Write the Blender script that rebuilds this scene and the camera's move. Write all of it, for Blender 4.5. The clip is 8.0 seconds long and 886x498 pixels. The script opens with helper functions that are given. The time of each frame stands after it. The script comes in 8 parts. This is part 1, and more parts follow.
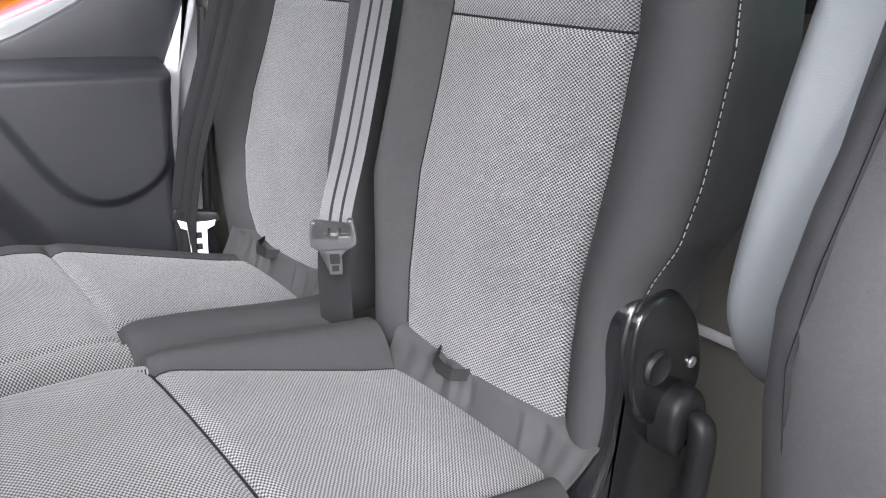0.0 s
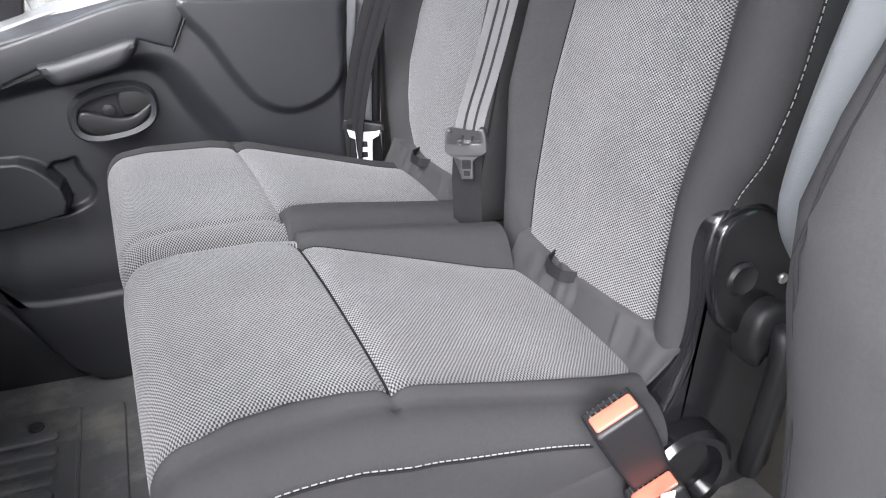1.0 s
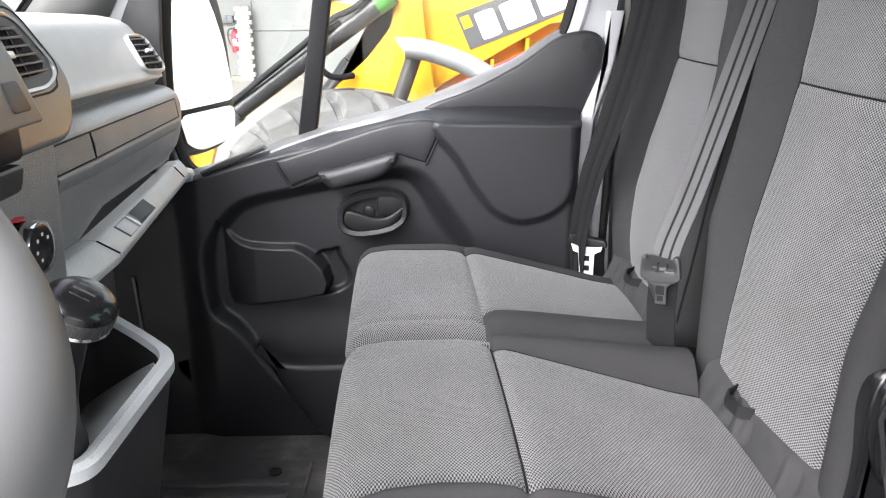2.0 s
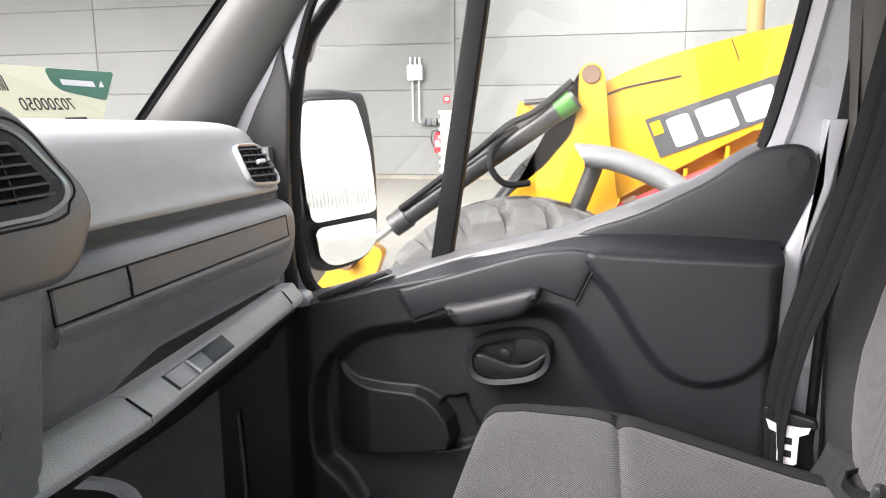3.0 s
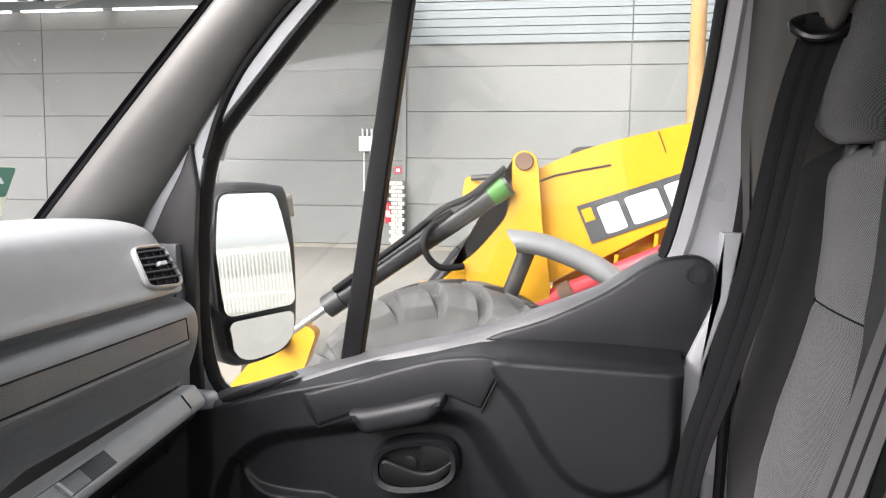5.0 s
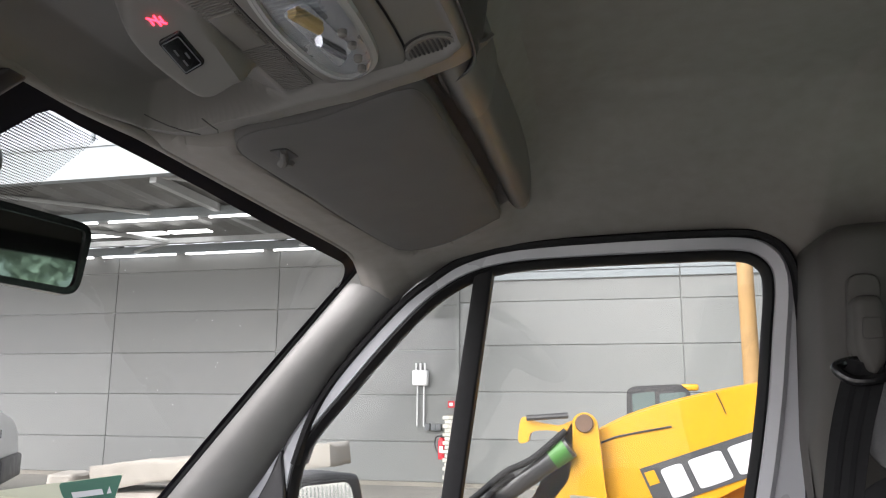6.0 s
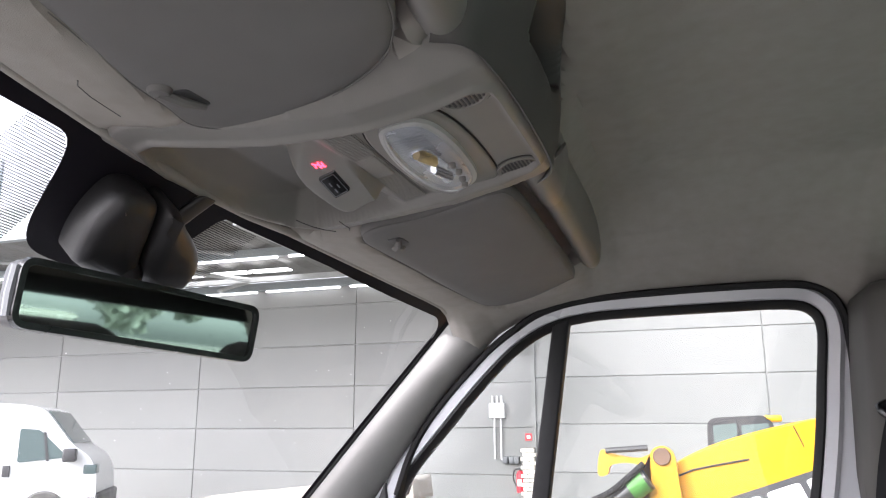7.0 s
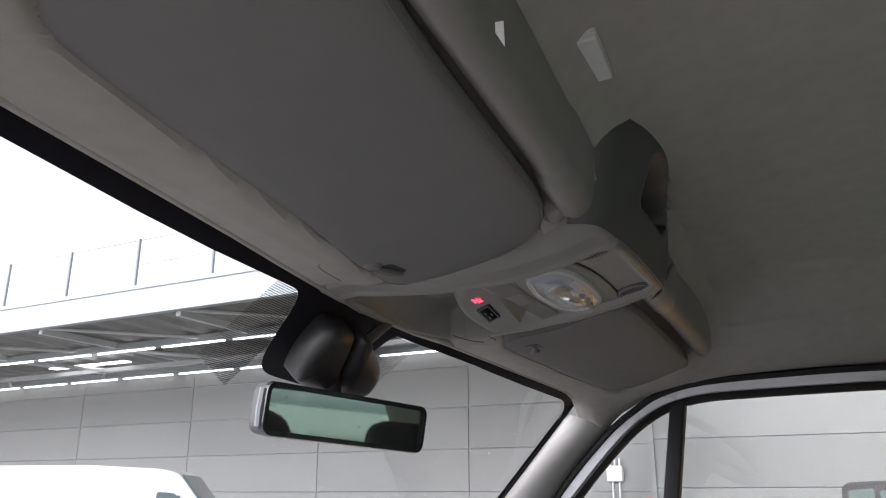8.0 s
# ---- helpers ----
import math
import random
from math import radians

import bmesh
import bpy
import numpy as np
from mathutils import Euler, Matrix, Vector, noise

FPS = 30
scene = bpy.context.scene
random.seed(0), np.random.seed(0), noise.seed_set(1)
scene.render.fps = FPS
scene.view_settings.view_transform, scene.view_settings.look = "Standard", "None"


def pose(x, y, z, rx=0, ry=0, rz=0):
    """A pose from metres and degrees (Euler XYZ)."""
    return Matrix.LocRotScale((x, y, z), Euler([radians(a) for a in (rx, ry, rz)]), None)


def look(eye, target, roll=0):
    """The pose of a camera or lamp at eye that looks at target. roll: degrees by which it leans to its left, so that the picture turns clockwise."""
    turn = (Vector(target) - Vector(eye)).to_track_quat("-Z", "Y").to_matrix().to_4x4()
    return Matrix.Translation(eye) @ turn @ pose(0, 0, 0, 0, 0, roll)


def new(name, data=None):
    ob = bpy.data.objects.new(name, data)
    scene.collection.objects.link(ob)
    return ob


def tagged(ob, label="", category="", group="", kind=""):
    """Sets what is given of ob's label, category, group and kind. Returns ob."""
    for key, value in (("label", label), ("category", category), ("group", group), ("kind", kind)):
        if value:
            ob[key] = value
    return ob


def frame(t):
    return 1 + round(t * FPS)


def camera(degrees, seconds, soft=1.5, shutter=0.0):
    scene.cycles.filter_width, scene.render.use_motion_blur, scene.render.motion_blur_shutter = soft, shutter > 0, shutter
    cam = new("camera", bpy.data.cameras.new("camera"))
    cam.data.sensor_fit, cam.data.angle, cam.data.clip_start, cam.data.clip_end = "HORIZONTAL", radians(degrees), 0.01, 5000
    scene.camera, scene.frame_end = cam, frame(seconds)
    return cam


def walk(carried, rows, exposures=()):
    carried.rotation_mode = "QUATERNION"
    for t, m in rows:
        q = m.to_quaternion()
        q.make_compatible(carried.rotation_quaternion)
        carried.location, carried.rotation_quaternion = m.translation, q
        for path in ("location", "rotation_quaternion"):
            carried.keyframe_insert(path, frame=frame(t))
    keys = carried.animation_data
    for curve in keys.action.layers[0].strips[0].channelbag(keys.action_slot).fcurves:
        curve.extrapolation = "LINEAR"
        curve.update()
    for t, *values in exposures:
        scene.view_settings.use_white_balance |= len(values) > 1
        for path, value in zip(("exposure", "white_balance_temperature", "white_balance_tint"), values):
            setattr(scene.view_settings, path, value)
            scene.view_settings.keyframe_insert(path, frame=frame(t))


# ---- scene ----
cam = camera(58.7, 8.0, soft=1.1)
PATH = [
    (0, (0.01, 0.008, 1.479), (1.129, 1.517, 0.793), 1.9),
    (0.5, (0.019, -0.027, 1.453), (1.025, 1.487, 0.619), 1.5),
    (1, (0.037, -0.107, 1.475), (0.707, 1.58, 0.634), 0.6),
    (1.5, (0.074, -0.211, 1.502), (0.375, 1.634, 0.792), -0.4),
    (2, (0.108, -0.207, 1.524), (0.141, 1.699, 0.917), -0.5),
    (2.2, (0.12, -0.155, 1.533), (0.075, 1.769, 0.992), -0.4),
    (3.3, (0.209, 0.111, 1.516), (-0.402, 1.986, 1.186), -0.7),
    (3.5, (0.237, 0.122, 1.504), (-0.441, 1.977, 1.186), -0.6),
    (4, (0.262, 0.138, 1.492), (-0.419, 1.992, 1.182), -0.1),
    (4.2, (0.263, 0.143, 1.493), (-0.382, 2.012, 1.187), -0.0),
    (5.3, (0.227, 0.067, 1.633), (-0.07, 2.044, 1.578), 1.0),
    (5.5, (0.223, 0.044, 1.666), (-0.096, 2.016, 1.754), 0.8),
    (6, (0.227, -0.019, 1.707), (-0.24, 1.889, 2.082), 0.3),
    (6.5, (0.245, -0.096, 1.714), (-0.313, 1.772, 2.161), 0.3),
    (7, (0.256, -0.201, 1.716), (-0.381, 1.641, 2.168), -0.1),
    (7.5, (0.275, -0.316, 1.721), (-0.462, 1.473, 2.225), -0.1),
    (8, (0.3, -0.413, 1.736), (-0.569, 1.287, 2.331), 0.0),
]
exposure_rows = ((0.0, 3.08, 6200, 14), (1.0, 3.08, 6200, 14), (1.5, 3.0, 6250, 14), (2.0, 2.8, 6350, 13), (3.5, 2.33, 6550, 17), (4.2, 2.30, 6450, 16), (5.5, 1.80, 6550, 16), (6.0, 1.68, 6350, 16), (6.5, 2.15, 6250, 17), (7.0, 2.33, 6200, 19), (7.5, 2.03, 6200, 19), (8.0, 1.68, 6150, 18))
walk(cam, [(t, look(eye, target, roll)) for t, eye, target, roll in PATH], exposure_rows)

# ---- sky and sun: an overcast day ----
world = bpy.data.worlds.new("overcast_sky")
scene.world = world
world.use_nodes = True
wn = world.node_tree.nodes
sky = wn.new("ShaderNodeTexSky")
sky.sky_type, sky.sun_disc = "NISHITA", False
sky.sun_elevation, sky.sun_rotation = radians(37), radians(216)
sky.air_density, sky.dust_density, sky.ozone_density = 1.0, 2.5, 1.0
hsv = wn.new("ShaderNodeHueSaturation")
hsv.inputs["Saturation"].default_value = 0.18
world.node_tree.links.new(sky.outputs["Color"], hsv.inputs["Color"])
world.node_tree.links.new(hsv.outputs["Color"], wn["Background"].inputs["Color"])
wn["Background"].inputs["Strength"].default_value = 0.15
sun = new("sun", bpy.data.lights.new("sun", "SUN"))
sun.data.energy, sun.data.angle, sun.data.color = 2.6, radians(60), (1.0, 0.97, 0.93)
sun.matrix_world = look((-6.5, -9.0, 8.5), (0, 0, 0))

# ---- materials ----
def mat(name, color, rough=0.5, metal=0.0, spread=0.12, scale=40.0, bump=0.0, bump_scale=400.0, spec=0.5, coat=0.0,
        stain=0.0, stain_color=(0.1, 0.1, 0.1), stain_scale=5.0, random_by="", coords="Object", bump_dist=0.001, rough_spread=0.08):
    """A surface with two scales of colour variation, uneven gloss and fine relief."""
    m = bpy.data.materials.new(name)
    m.use_nodes = True
    nt, L = m.node_tree, m.node_tree.links
    n = nt.nodes
    b = n["Principled BSDF"]
    tc = n.new("ShaderNodeTexCoord")
    big = n.new("ShaderNodeTexNoise")
    big.inputs["Scale"].default_value, big.inputs["Detail"].default_value = scale * 0.12, 5
    fine = n.new("ShaderNodeTexNoise")
    fine.inputs["Scale"].default_value, fine.inputs["Detail"].default_value = scale, 4
    for t in (big, fine):
        L.new(tc.outputs[coords], t.inputs["Vector"])
    add = n.new("ShaderNodeMath")
    add.operation = "ADD"
    L.new(big.outputs["Fac"], add.inputs[0]), L.new(fine.outputs["Fac"], add.inputs[1])
    ramp = n.new("ShaderNodeMapRange")
    ramp.inputs["From Min"].default_value, ramp.inputs["From Max"].default_value = 0.6, 1.4
    ramp.inputs["To Min"].default_value, ramp.inputs["To Max"].default_value = 1 - spread, 1 + spread
    L.new(add.outputs[0], ramp.inputs["Value"])
    val = n.new("ShaderNodeHueSaturation")
    val.inputs["Color"].default_value = (*color, 1)
    if random_by:
        info = n.new("ShaderNodeObjectInfo" if random_by == "object" else "ShaderNodeNewGeometry")
        r2 = n.new("ShaderNodeMapRange")
        r2.inputs["To Min"].default_value, r2.inputs["To Max"].default_value = 0.93, 1.07
        L.new(info.outputs["Random" if random_by == "object" else "Random Per Island"], r2.inputs["Value"])
        mul = n.new("ShaderNodeMath")
        mul.operation = "MULTIPLY"
        L.new(ramp.outputs[0], mul.inputs[0]), L.new(r2.outputs[0], mul.inputs[1])
        L.new(mul.outputs[0], val.inputs["Value"])
    else:
        L.new(ramp.outputs[0], val.inputs["Value"])
    out = val.outputs["Color"]
    if stain:
        sn = n.new("ShaderNodeTexNoise")
        sn.inputs["Scale"].default_value, sn.inputs["Detail"].default_value = stain_scale, 7
        sn.inputs["Roughness"].default_value = 0.65
        L.new(tc.outputs[coords], sn.inputs["Vector"])
        sr = n.new("ShaderNodeMapRange")
        sr.inputs["From Min"].default_value, sr.inputs["From Max"].default_value = 0.52, 0.72
        sr.inputs["To Max"].default_value = stain
        L.new(sn.outputs["Fac"], sr.inputs["Value"])
        mix = n.new("ShaderNodeMix")
        mix.data_type = "RGBA"
        L.new(sr.outputs[0], mix.inputs["Factor"]), L.new(out, mix.inputs["A"])
        mix.inputs["B"].default_value = (*stain_color, 1)
        out = mix.outputs["Result"]
    L.new(out, b.inputs["Base Color"])
    rr = n.new("ShaderNodeMapRange")
    rr.inputs["From Min"].default_value, rr.inputs["From Max"].default_value = 0.3, 0.7
    rr.inputs["To Min"].default_value, rr.inputs["To Max"].default_value = max(rough - rough_spread, 0.02), min(rough + rough_spread, 1)
    L.new(big.outputs["Fac"], rr.inputs["Value"]), L.new(rr.outputs[0], b.inputs["Roughness"])
    b.inputs["Metallic"].default_value = metal
    b.inputs["Specular IOR Level"].default_value = spec
    b.inputs["Coat Weight"].default_value = coat
    if bump:
        bt = n.new("ShaderNodeTexNoise")
        bt.inputs["Scale"].default_value, bt.inputs["Detail"].default_value = bump_scale, 3
        L.new(tc.outputs[coords], bt.inputs["Vector"])
        bp = n.new("ShaderNodeBump")
        bp.inputs["Strength"].default_value, bp.inputs["Distance"].default_value = bump, bump_dist
        L.new(bt.outputs["Fac"], bp.inputs["Height"]), L.new(bp.outputs["Normal"], b.inputs["Normal"])
    return m


def leather_grain(name, color, rough, spread=0.1, size=260.0, spec=0.5, depth=0.5):
    """Moulded plastic with a pebbled grain."""
    m = mat(name, color, rough, 0, spread, 30, spec=spec)
    n, L = m.node_tree.nodes, m.node_tree.links
    tc = n["Texture Coordinate"]
    v = n.new("ShaderNodeTexVoronoi")
    v.feature = "SMOOTH_F1"
    v.inputs["Scale"].default_value = size
    L.new(tc.outputs["Object"], v.inputs["Vector"])
    bp = n.new("ShaderNodeBump")
    bp.inputs["Strength"].default_value, bp.inputs["Distance"].default_value = depth, 0.0008
    L.new(v.outputs["Distance"], bp.inputs["Height"]), L.new(bp.outputs["Normal"], n["Principled BSDF"].inputs["Normal"])
    return m


def weave(name, dark, light, pitch_u, pitch_v, rough=0.85, depth=0.0012):
    """Knitted seat cloth: a staggered mesh of small holes, laid along the cloth's own UV metres."""
    m = bpy.data.materials.new(name)
    m.use_nodes = True
    n, L = m.node_tree.nodes, m.node_tree.links
    b = n["Principled BSDF"]
    uv, sep = n.new("ShaderNodeUVMap"), n.new("ShaderNodeSeparateXYZ")
    wob, wsc, wad = n.new("ShaderNodeTexNoise"), n.new("ShaderNodeVectorMath"), n.new("ShaderNodeVectorMath")
    wob.inputs["Scale"].default_value, wob.inputs["Detail"].default_value = 45, 1
    wsc.operation, wad.operation = "MULTIPLY_ADD", "ADD"
    wsc.inputs[1].default_value, wsc.inputs[2].default_value = (0.0016,) * 3, (-0.0008,) * 3
    L.new(uv.outputs["UV"], wob.inputs["Vector"]), L.new(wob.outputs["Color"], wsc.inputs[0])
    L.new(uv.outputs["UV"], wad.inputs[0]), L.new(wsc.outputs[0], wad.inputs[1])
    L.new(wad.outputs[0], sep.inputs[0])
    tc = n.new("ShaderNodeTexCoord")
    waves = []
    for axis, pitch in (("X", pitch_u), ("Y", pitch_v)):
        k, c = n.new("ShaderNodeMath"), n.new("ShaderNodeMath")
        k.operation, c.operation = "MULTIPLY", "COSINE"
        k.inputs[1].default_value = 2 * math.pi / pitch
        L.new(sep.outputs[axis], k.inputs[0]), L.new(k.outputs[0], c.inputs[0])
        waves.append(c)
    mul = n.new("ShaderNodeMath")
    mul.operation = "MULTIPLY"
    L.new(waves[0].outputs[0], mul.inputs[0]), L.new(waves[1].outputs[0], mul.inputs[1])
    hole = n.new("ShaderNodeMapRange")
    hole.interpolation_type = "SMOOTHSTEP"
    hole.inputs["From Min"].default_value, hole.inputs["From Max"].default_value = -0.45, 0.30
    L.new(mul.outputs[0], hole.inputs["Value"])
    mix = n.new("ShaderNodeMix")
    mix.data_type = "RGBA"
    L.new(hole.outputs[0], mix.inputs["Factor"])
    mix.inputs["A"].default_value, mix.inputs["B"].default_value = (*light, 1), (*dark, 1)
    no, thread = n.new("ShaderNodeTexNoise"), n.new("ShaderNodeTexNoise")
    no.inputs["Scale"].default_value, no.inputs["Detail"].default_value = 9, 6
    thread.inputs["Scale"].default_value, thread.inputs["Detail"].default_value = 900, 2
    add = n.new("ShaderNodeMath")
    add.operation = "ADD"
    for t in (no, thread):
        L.new(tc.outputs["Object"], t.inputs["Vector"])
    L.new(no.outputs["Fac"], add.inputs[0]), L.new(thread.outputs["Fac"], add.inputs[1])
    mr = n.new("ShaderNodeMapRange")
    mr.inputs["From Min"].default_value, mr.inputs["From Max"].default_value = 0.65, 1.35
    mr.inputs["To Min"].default_value, mr.inputs["To Max"].default_value = 0.78, 1.22
    L.new(add.outputs[0], mr.inputs["Value"])
    hs = n.new("ShaderNodeHueSaturation")
    L.new(mix.outputs["Result"], hs.inputs["Color"]), L.new(mr.outputs[0], hs.inputs["Value"])
    L.new(hs.outputs["Color"], b.inputs["Base Color"])
    b.inputs["Roughness"].default_value = rough
    b.inputs["Sheen Weight"].default_value, b.inputs["Sheen Roughness"].default_value = 0.2, 0.5
    inv = n.new("ShaderNodeMath")
    inv.operation = "SUBTRACT"
    inv.inputs[0].default_value = 1.0
    L.new(hole.outputs[0], inv.inputs[1])
    bp = n.new("ShaderNodeBump")
    bp.inputs["Strength"].default_value, bp.inputs["Distance"].default_value = 0.8, depth
    L.new(inv.outputs[0], bp.inputs["Height"]), L.new(bp.outputs["Normal"], b.inputs["Normal"])
    return m


def glass(name, tint=(1, 1, 1), rough=0.0, floor_gloss=0.04):
    """Thin clear glass: see-through, with a reflection that grows towards grazing views."""
    m = bpy.data.materials.new(name)
    m.use_nodes = True
    n, L = m.node_tree.nodes, m.node_tree.links
    tr, gl, mix = n.new("ShaderNodeBsdfTransparent"), n.new("ShaderNodeBsdfGlossy"), n.new("ShaderNodeMixShader")
    lw = n.new("ShaderNodeLayerWeight")
    lw.inputs["Blend"].default_value = 0.5
    pw, mr = n.new("ShaderNodeMath"), n.new("ShaderNodeMapRange")
    pw.operation = "POWER"
    pw.inputs[1].default_value = 5.0
    mr.inputs["To Min"].default_value, mr.inputs["To Max"].default_value = floor_gloss, 0.9
    tr.inputs["Color"].default_value = (*tint, 1)
    gl.inputs["Roughness"].default_value = rough
    L.new(lw.outputs["Facing"], pw.inputs[0]), L.new(pw.outputs[0], mr.inputs["Value"]), L.new(mr.outputs[0], mix.inputs["Fac"])
    L.new(tr.outputs[0], mix.inputs[1]), L.new(gl.outputs[0], mix.inputs[2]), L.new(mix.outputs[0], n["Material Output"].inputs["Surface"])
    return m


def glow(name, color, strength):
    m = bpy.data.materials.new(name)
    m.use_nodes = True
    b = m.node_tree.nodes["Principled BSDF"]
    b.inputs["Base Color"].default_value = (*color, 1)
    b.inputs["Emission Color"].default_value = (*color, 1)
    b.inputs["Emission Strength"].default_value = strength
    return m


M_CLOTH = weave("seat_mesh_cloth", (0.006, 0.006, 0.007), (0.185, 0.185, 0.192), 0.0046, 0.0034)
M_CLOTH_FINE = weave("seat_mesh_cloth_fine", (0.016, 0.016, 0.017), (0.165, 0.165, 0.172), 0.0044, 0.0034, depth=0.0007)
M_HEADREST = weave("headrest_cloth", (0.014, 0.0145, 0.0155), (0.05, 0.051, 0.054), 0.0034, 0.0030, depth=0.0004)
M_PLAIN = mat("seat_plain_cloth", (0.025, 0.0247, 0.0262), 0.9, 0, 0.12, 300, 0.45, 1600, spec=0.3, bump_dist=0.0006)
# plain seat cloth again, with front light on the driver's seat put into the colour
M_PLAIN_LIT = mat("seat_plain_cloth_lit", (0.046, 0.046, 0.048), 0.9, 0, 0.12, 300, 0.45, 1600, spec=0.3, bump_dist=0.0006)
M_GUSSET = mat("gusset_cloth", (0.036, 0.0355, 0.037), 0.75, 0, 0.1, 60, 0.3, 1800, spec=0.35, bump_dist=0.0006)
M_STITCH = mat("stitching_thread", (0.24, 0.24, 0.24), 0.8, 0, 0.1, 300)
M_SEAM = mat("seam_piping", (0.012, 0.012, 0.013), 0.95, spec=0.1)
M_DOORPL = mat("door_plastic_black", (0.0150, 0.0156, 0.0182), 0.39, 0, 0.12, 30, 0.3, 1400, spec=0.46, bump_dist=0.0007)
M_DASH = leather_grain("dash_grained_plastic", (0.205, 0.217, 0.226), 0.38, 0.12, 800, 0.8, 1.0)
# lit copy of the dash plastic: windscreen light on the top put into its colour
M_DASH_LIT = leather_grain("dash_plastic_lit", (0.36, 0.372, 0.376), 0.42, 0.08, 760, 0.9, 0.6)
# grey plastic, paled: light on the upward tray lip is put into the colour
M_GREYPL = leather_grain("grey_grained_plastic", (0.53, 0.545, 0.555), 0.40, 0.08, 520, 0.8, 0.7)
M_PILLAR = mat("pillar_trim_grey", (0.20, 0.197, 0.19), 0.72, 0, 0.06, 25, 0.25, 900, bump_dist=0.0006)
M_LINER = mat("headliner_felt", (0.275, 0.258, 0.238), 0.95, 0, 0.1, 45, 0.4, 1300, spec=0.15, stain=0.15, stain_color=(0.24, 0.215, 0.185), stain_scale=2.0)
M_VISOR = mat("visor_vinyl", (0.125, 0.121, 0.117), 0.7, 0, 0.06, 30, 0.3, 1500, spec=0.3, bump_dist=0.0005)
M_HOUSING = mat("housing_plastic_dark", (0.05, 0.048, 0.046), 0.5, 0, 0.06, 30, 0.25, 1100, bump_dist=0.0006)
M_CONSOLE = mat("console_plastic_grey", (0.185, 0.176, 0.165), 0.5, 0, 0.06, 30, 0.25, 1100, bump_dist=0.0006)
M_RUBBER = mat("black_rubber_seal", (0.010, 0.010, 0.011), 0.6, 0, 0.15, 60, 0.2, 500, spec=0.2)
M_MATTE = mat("floor_rubber_mat", (0.115, 0.115, 0.116), 0.38, 0, 0.2, 25, 0.3, 500, stain=0.75, stain_color=(0.30, 0.285, 0.25), stain_scale=9)
M_METALGREY = mat("silver_grey_paint", (0.43, 0.44, 0.465), 0.32, 0.15, 0.05, 20, coat=0.3)
M_BPILLAR = mat("pillar_trim_dark", (0.06, 0.056, 0.051), 0.6, 0, 0.06, 25, 0.25, 900, bump_dist=0.0006)
# beige panel darkened: the shade behind the seats is put into the colour
M_BULK = mat("bulkhead_panel_shaded", (0.075, 0.071, 0.062), 0.7, 0, 0.1, 15, 0.2, 300)
M_BLACKGLOSS = mat("black_gloss_plastic", (0.007, 0.007, 0.008), 0.22, 0, 0.1, 40)
M_BLACKPL = mat("black_plastic", (0.032, 0.032, 0.034), 0.42, 0, 0.12, 40, 0.2, 700)
# black plastic with missing footwell light put into the colour as a paler grey
M_BLACKPL_LIT = mat("black_plastic_lit", (0.20, 0.20, 0.212), 0.6, 0, 0.12, 30, 0.3, 900, spec=0.3)
M_CHROME = mat("chrome", (0.75, 0.75, 0.76), 0.12, 1.0, 0.04, 40)
M_SATIN = mat("satin_chrome_trim", (0.42, 0.42, 0.43), 0.3, 1.0, 0.05, 40)
M_SILVER = mat("silver_paint_trim", (0.52, 0.53, 0.54), 0.28, 0.35, 0.05, 40)
M_SENSOR = mat("sensor_cover_black", (0.018, 0.0175, 0.019), 0.45, 0, 0.1, 40, 0.2, 900)
M_LIGHTGLASS = mat("pale_window_glass", (0.10, 0.13, 0.125), 0.15, 0, 0.2, 5)
# sill: door plastic paled by sky sheen put into the colour; vent surround: plain grey
M_SILL = mat("sill_sheen_vent_grey", (0.12, 0.121, 0.125), 0.33, 0, 0.1, 30, 0.2, 1400, spec=0.7, bump_dist=0.0005)
M_LAMPRIM = mat("lamp_rim_grey", (0.40, 0.40, 0.39), 0.35, 0, 0.05, 40)
M_STEEL = mat("steel", (0.45, 0.45, 0.46), 0.3, 1.0, 0.08, 40)
M_WEB = mat("belt_webbing", (0.011, 0.011, 0.012), 0.7, 0, 0.15, 90, 0.4, 1500, spec=0.15)
M_WEBLIGHT = mat("belt_webbing_grey", (0.042, 0.042, 0.045), 0.5, 0, 0.12, 250, 0.5, 1300)
M_SEATPL = mat("seat_black_plastic", (0.010, 0.010, 0.011), 0.42, 0, 0.12, 40, 0.2, 700, spec=0.3)
M_TONGUE = mat("belt_tongue_grey", (0.042, 0.042, 0.044), 0.4, 0, 0.06, 60)
M_ARM = mat("armrest_grey_plastic", (0.12, 0.128, 0.135), 0.4, 0, 0.06, 20, 0.25, 900)
M_LAMPBED = mat("lamp_bed", (0.6, 0.6, 0.6), 0.25, 0.5, 0.1, 60, 0.6, 300)
M_AMBER = mat("amber_bulb", (0.62, 0.42, 0.15), 0.2, 0, 0.1, 60)
M_PLATE = mat("cover_plate_grey", (0.5, 0.5, 0.49), 0.5, 0, 0.05, 40)
M_RED = mat("orange_button", (0.62, 0.11, 0.07), 0.4, 0, 0.05, 40)
M_WHITE = mat("white_plastic", (0.7, 0.7, 0.7), 0.4, 0, 0.04, 40)
M_PAPER = mat("paper_card", (0.66, 0.66, 0.5), 0.8, 0, 0.06, 8)
M_GREEN = mat("green_print", (0.02, 0.13, 0.08), 0.7, 0, 0.05, 20)
M_INK = mat("dark_ink", (0.04, 0.04, 0.04), 0.8)
M_GLASS = glass("clear_glass", (0.82, 0.835, 0.825))
M_GREENGLASS = glass("green_tinted_glass", (0.74, 0.88, 0.82))
M_LENS = glass("lamp_lens", (0.92, 0.93, 0.95), 0.08)
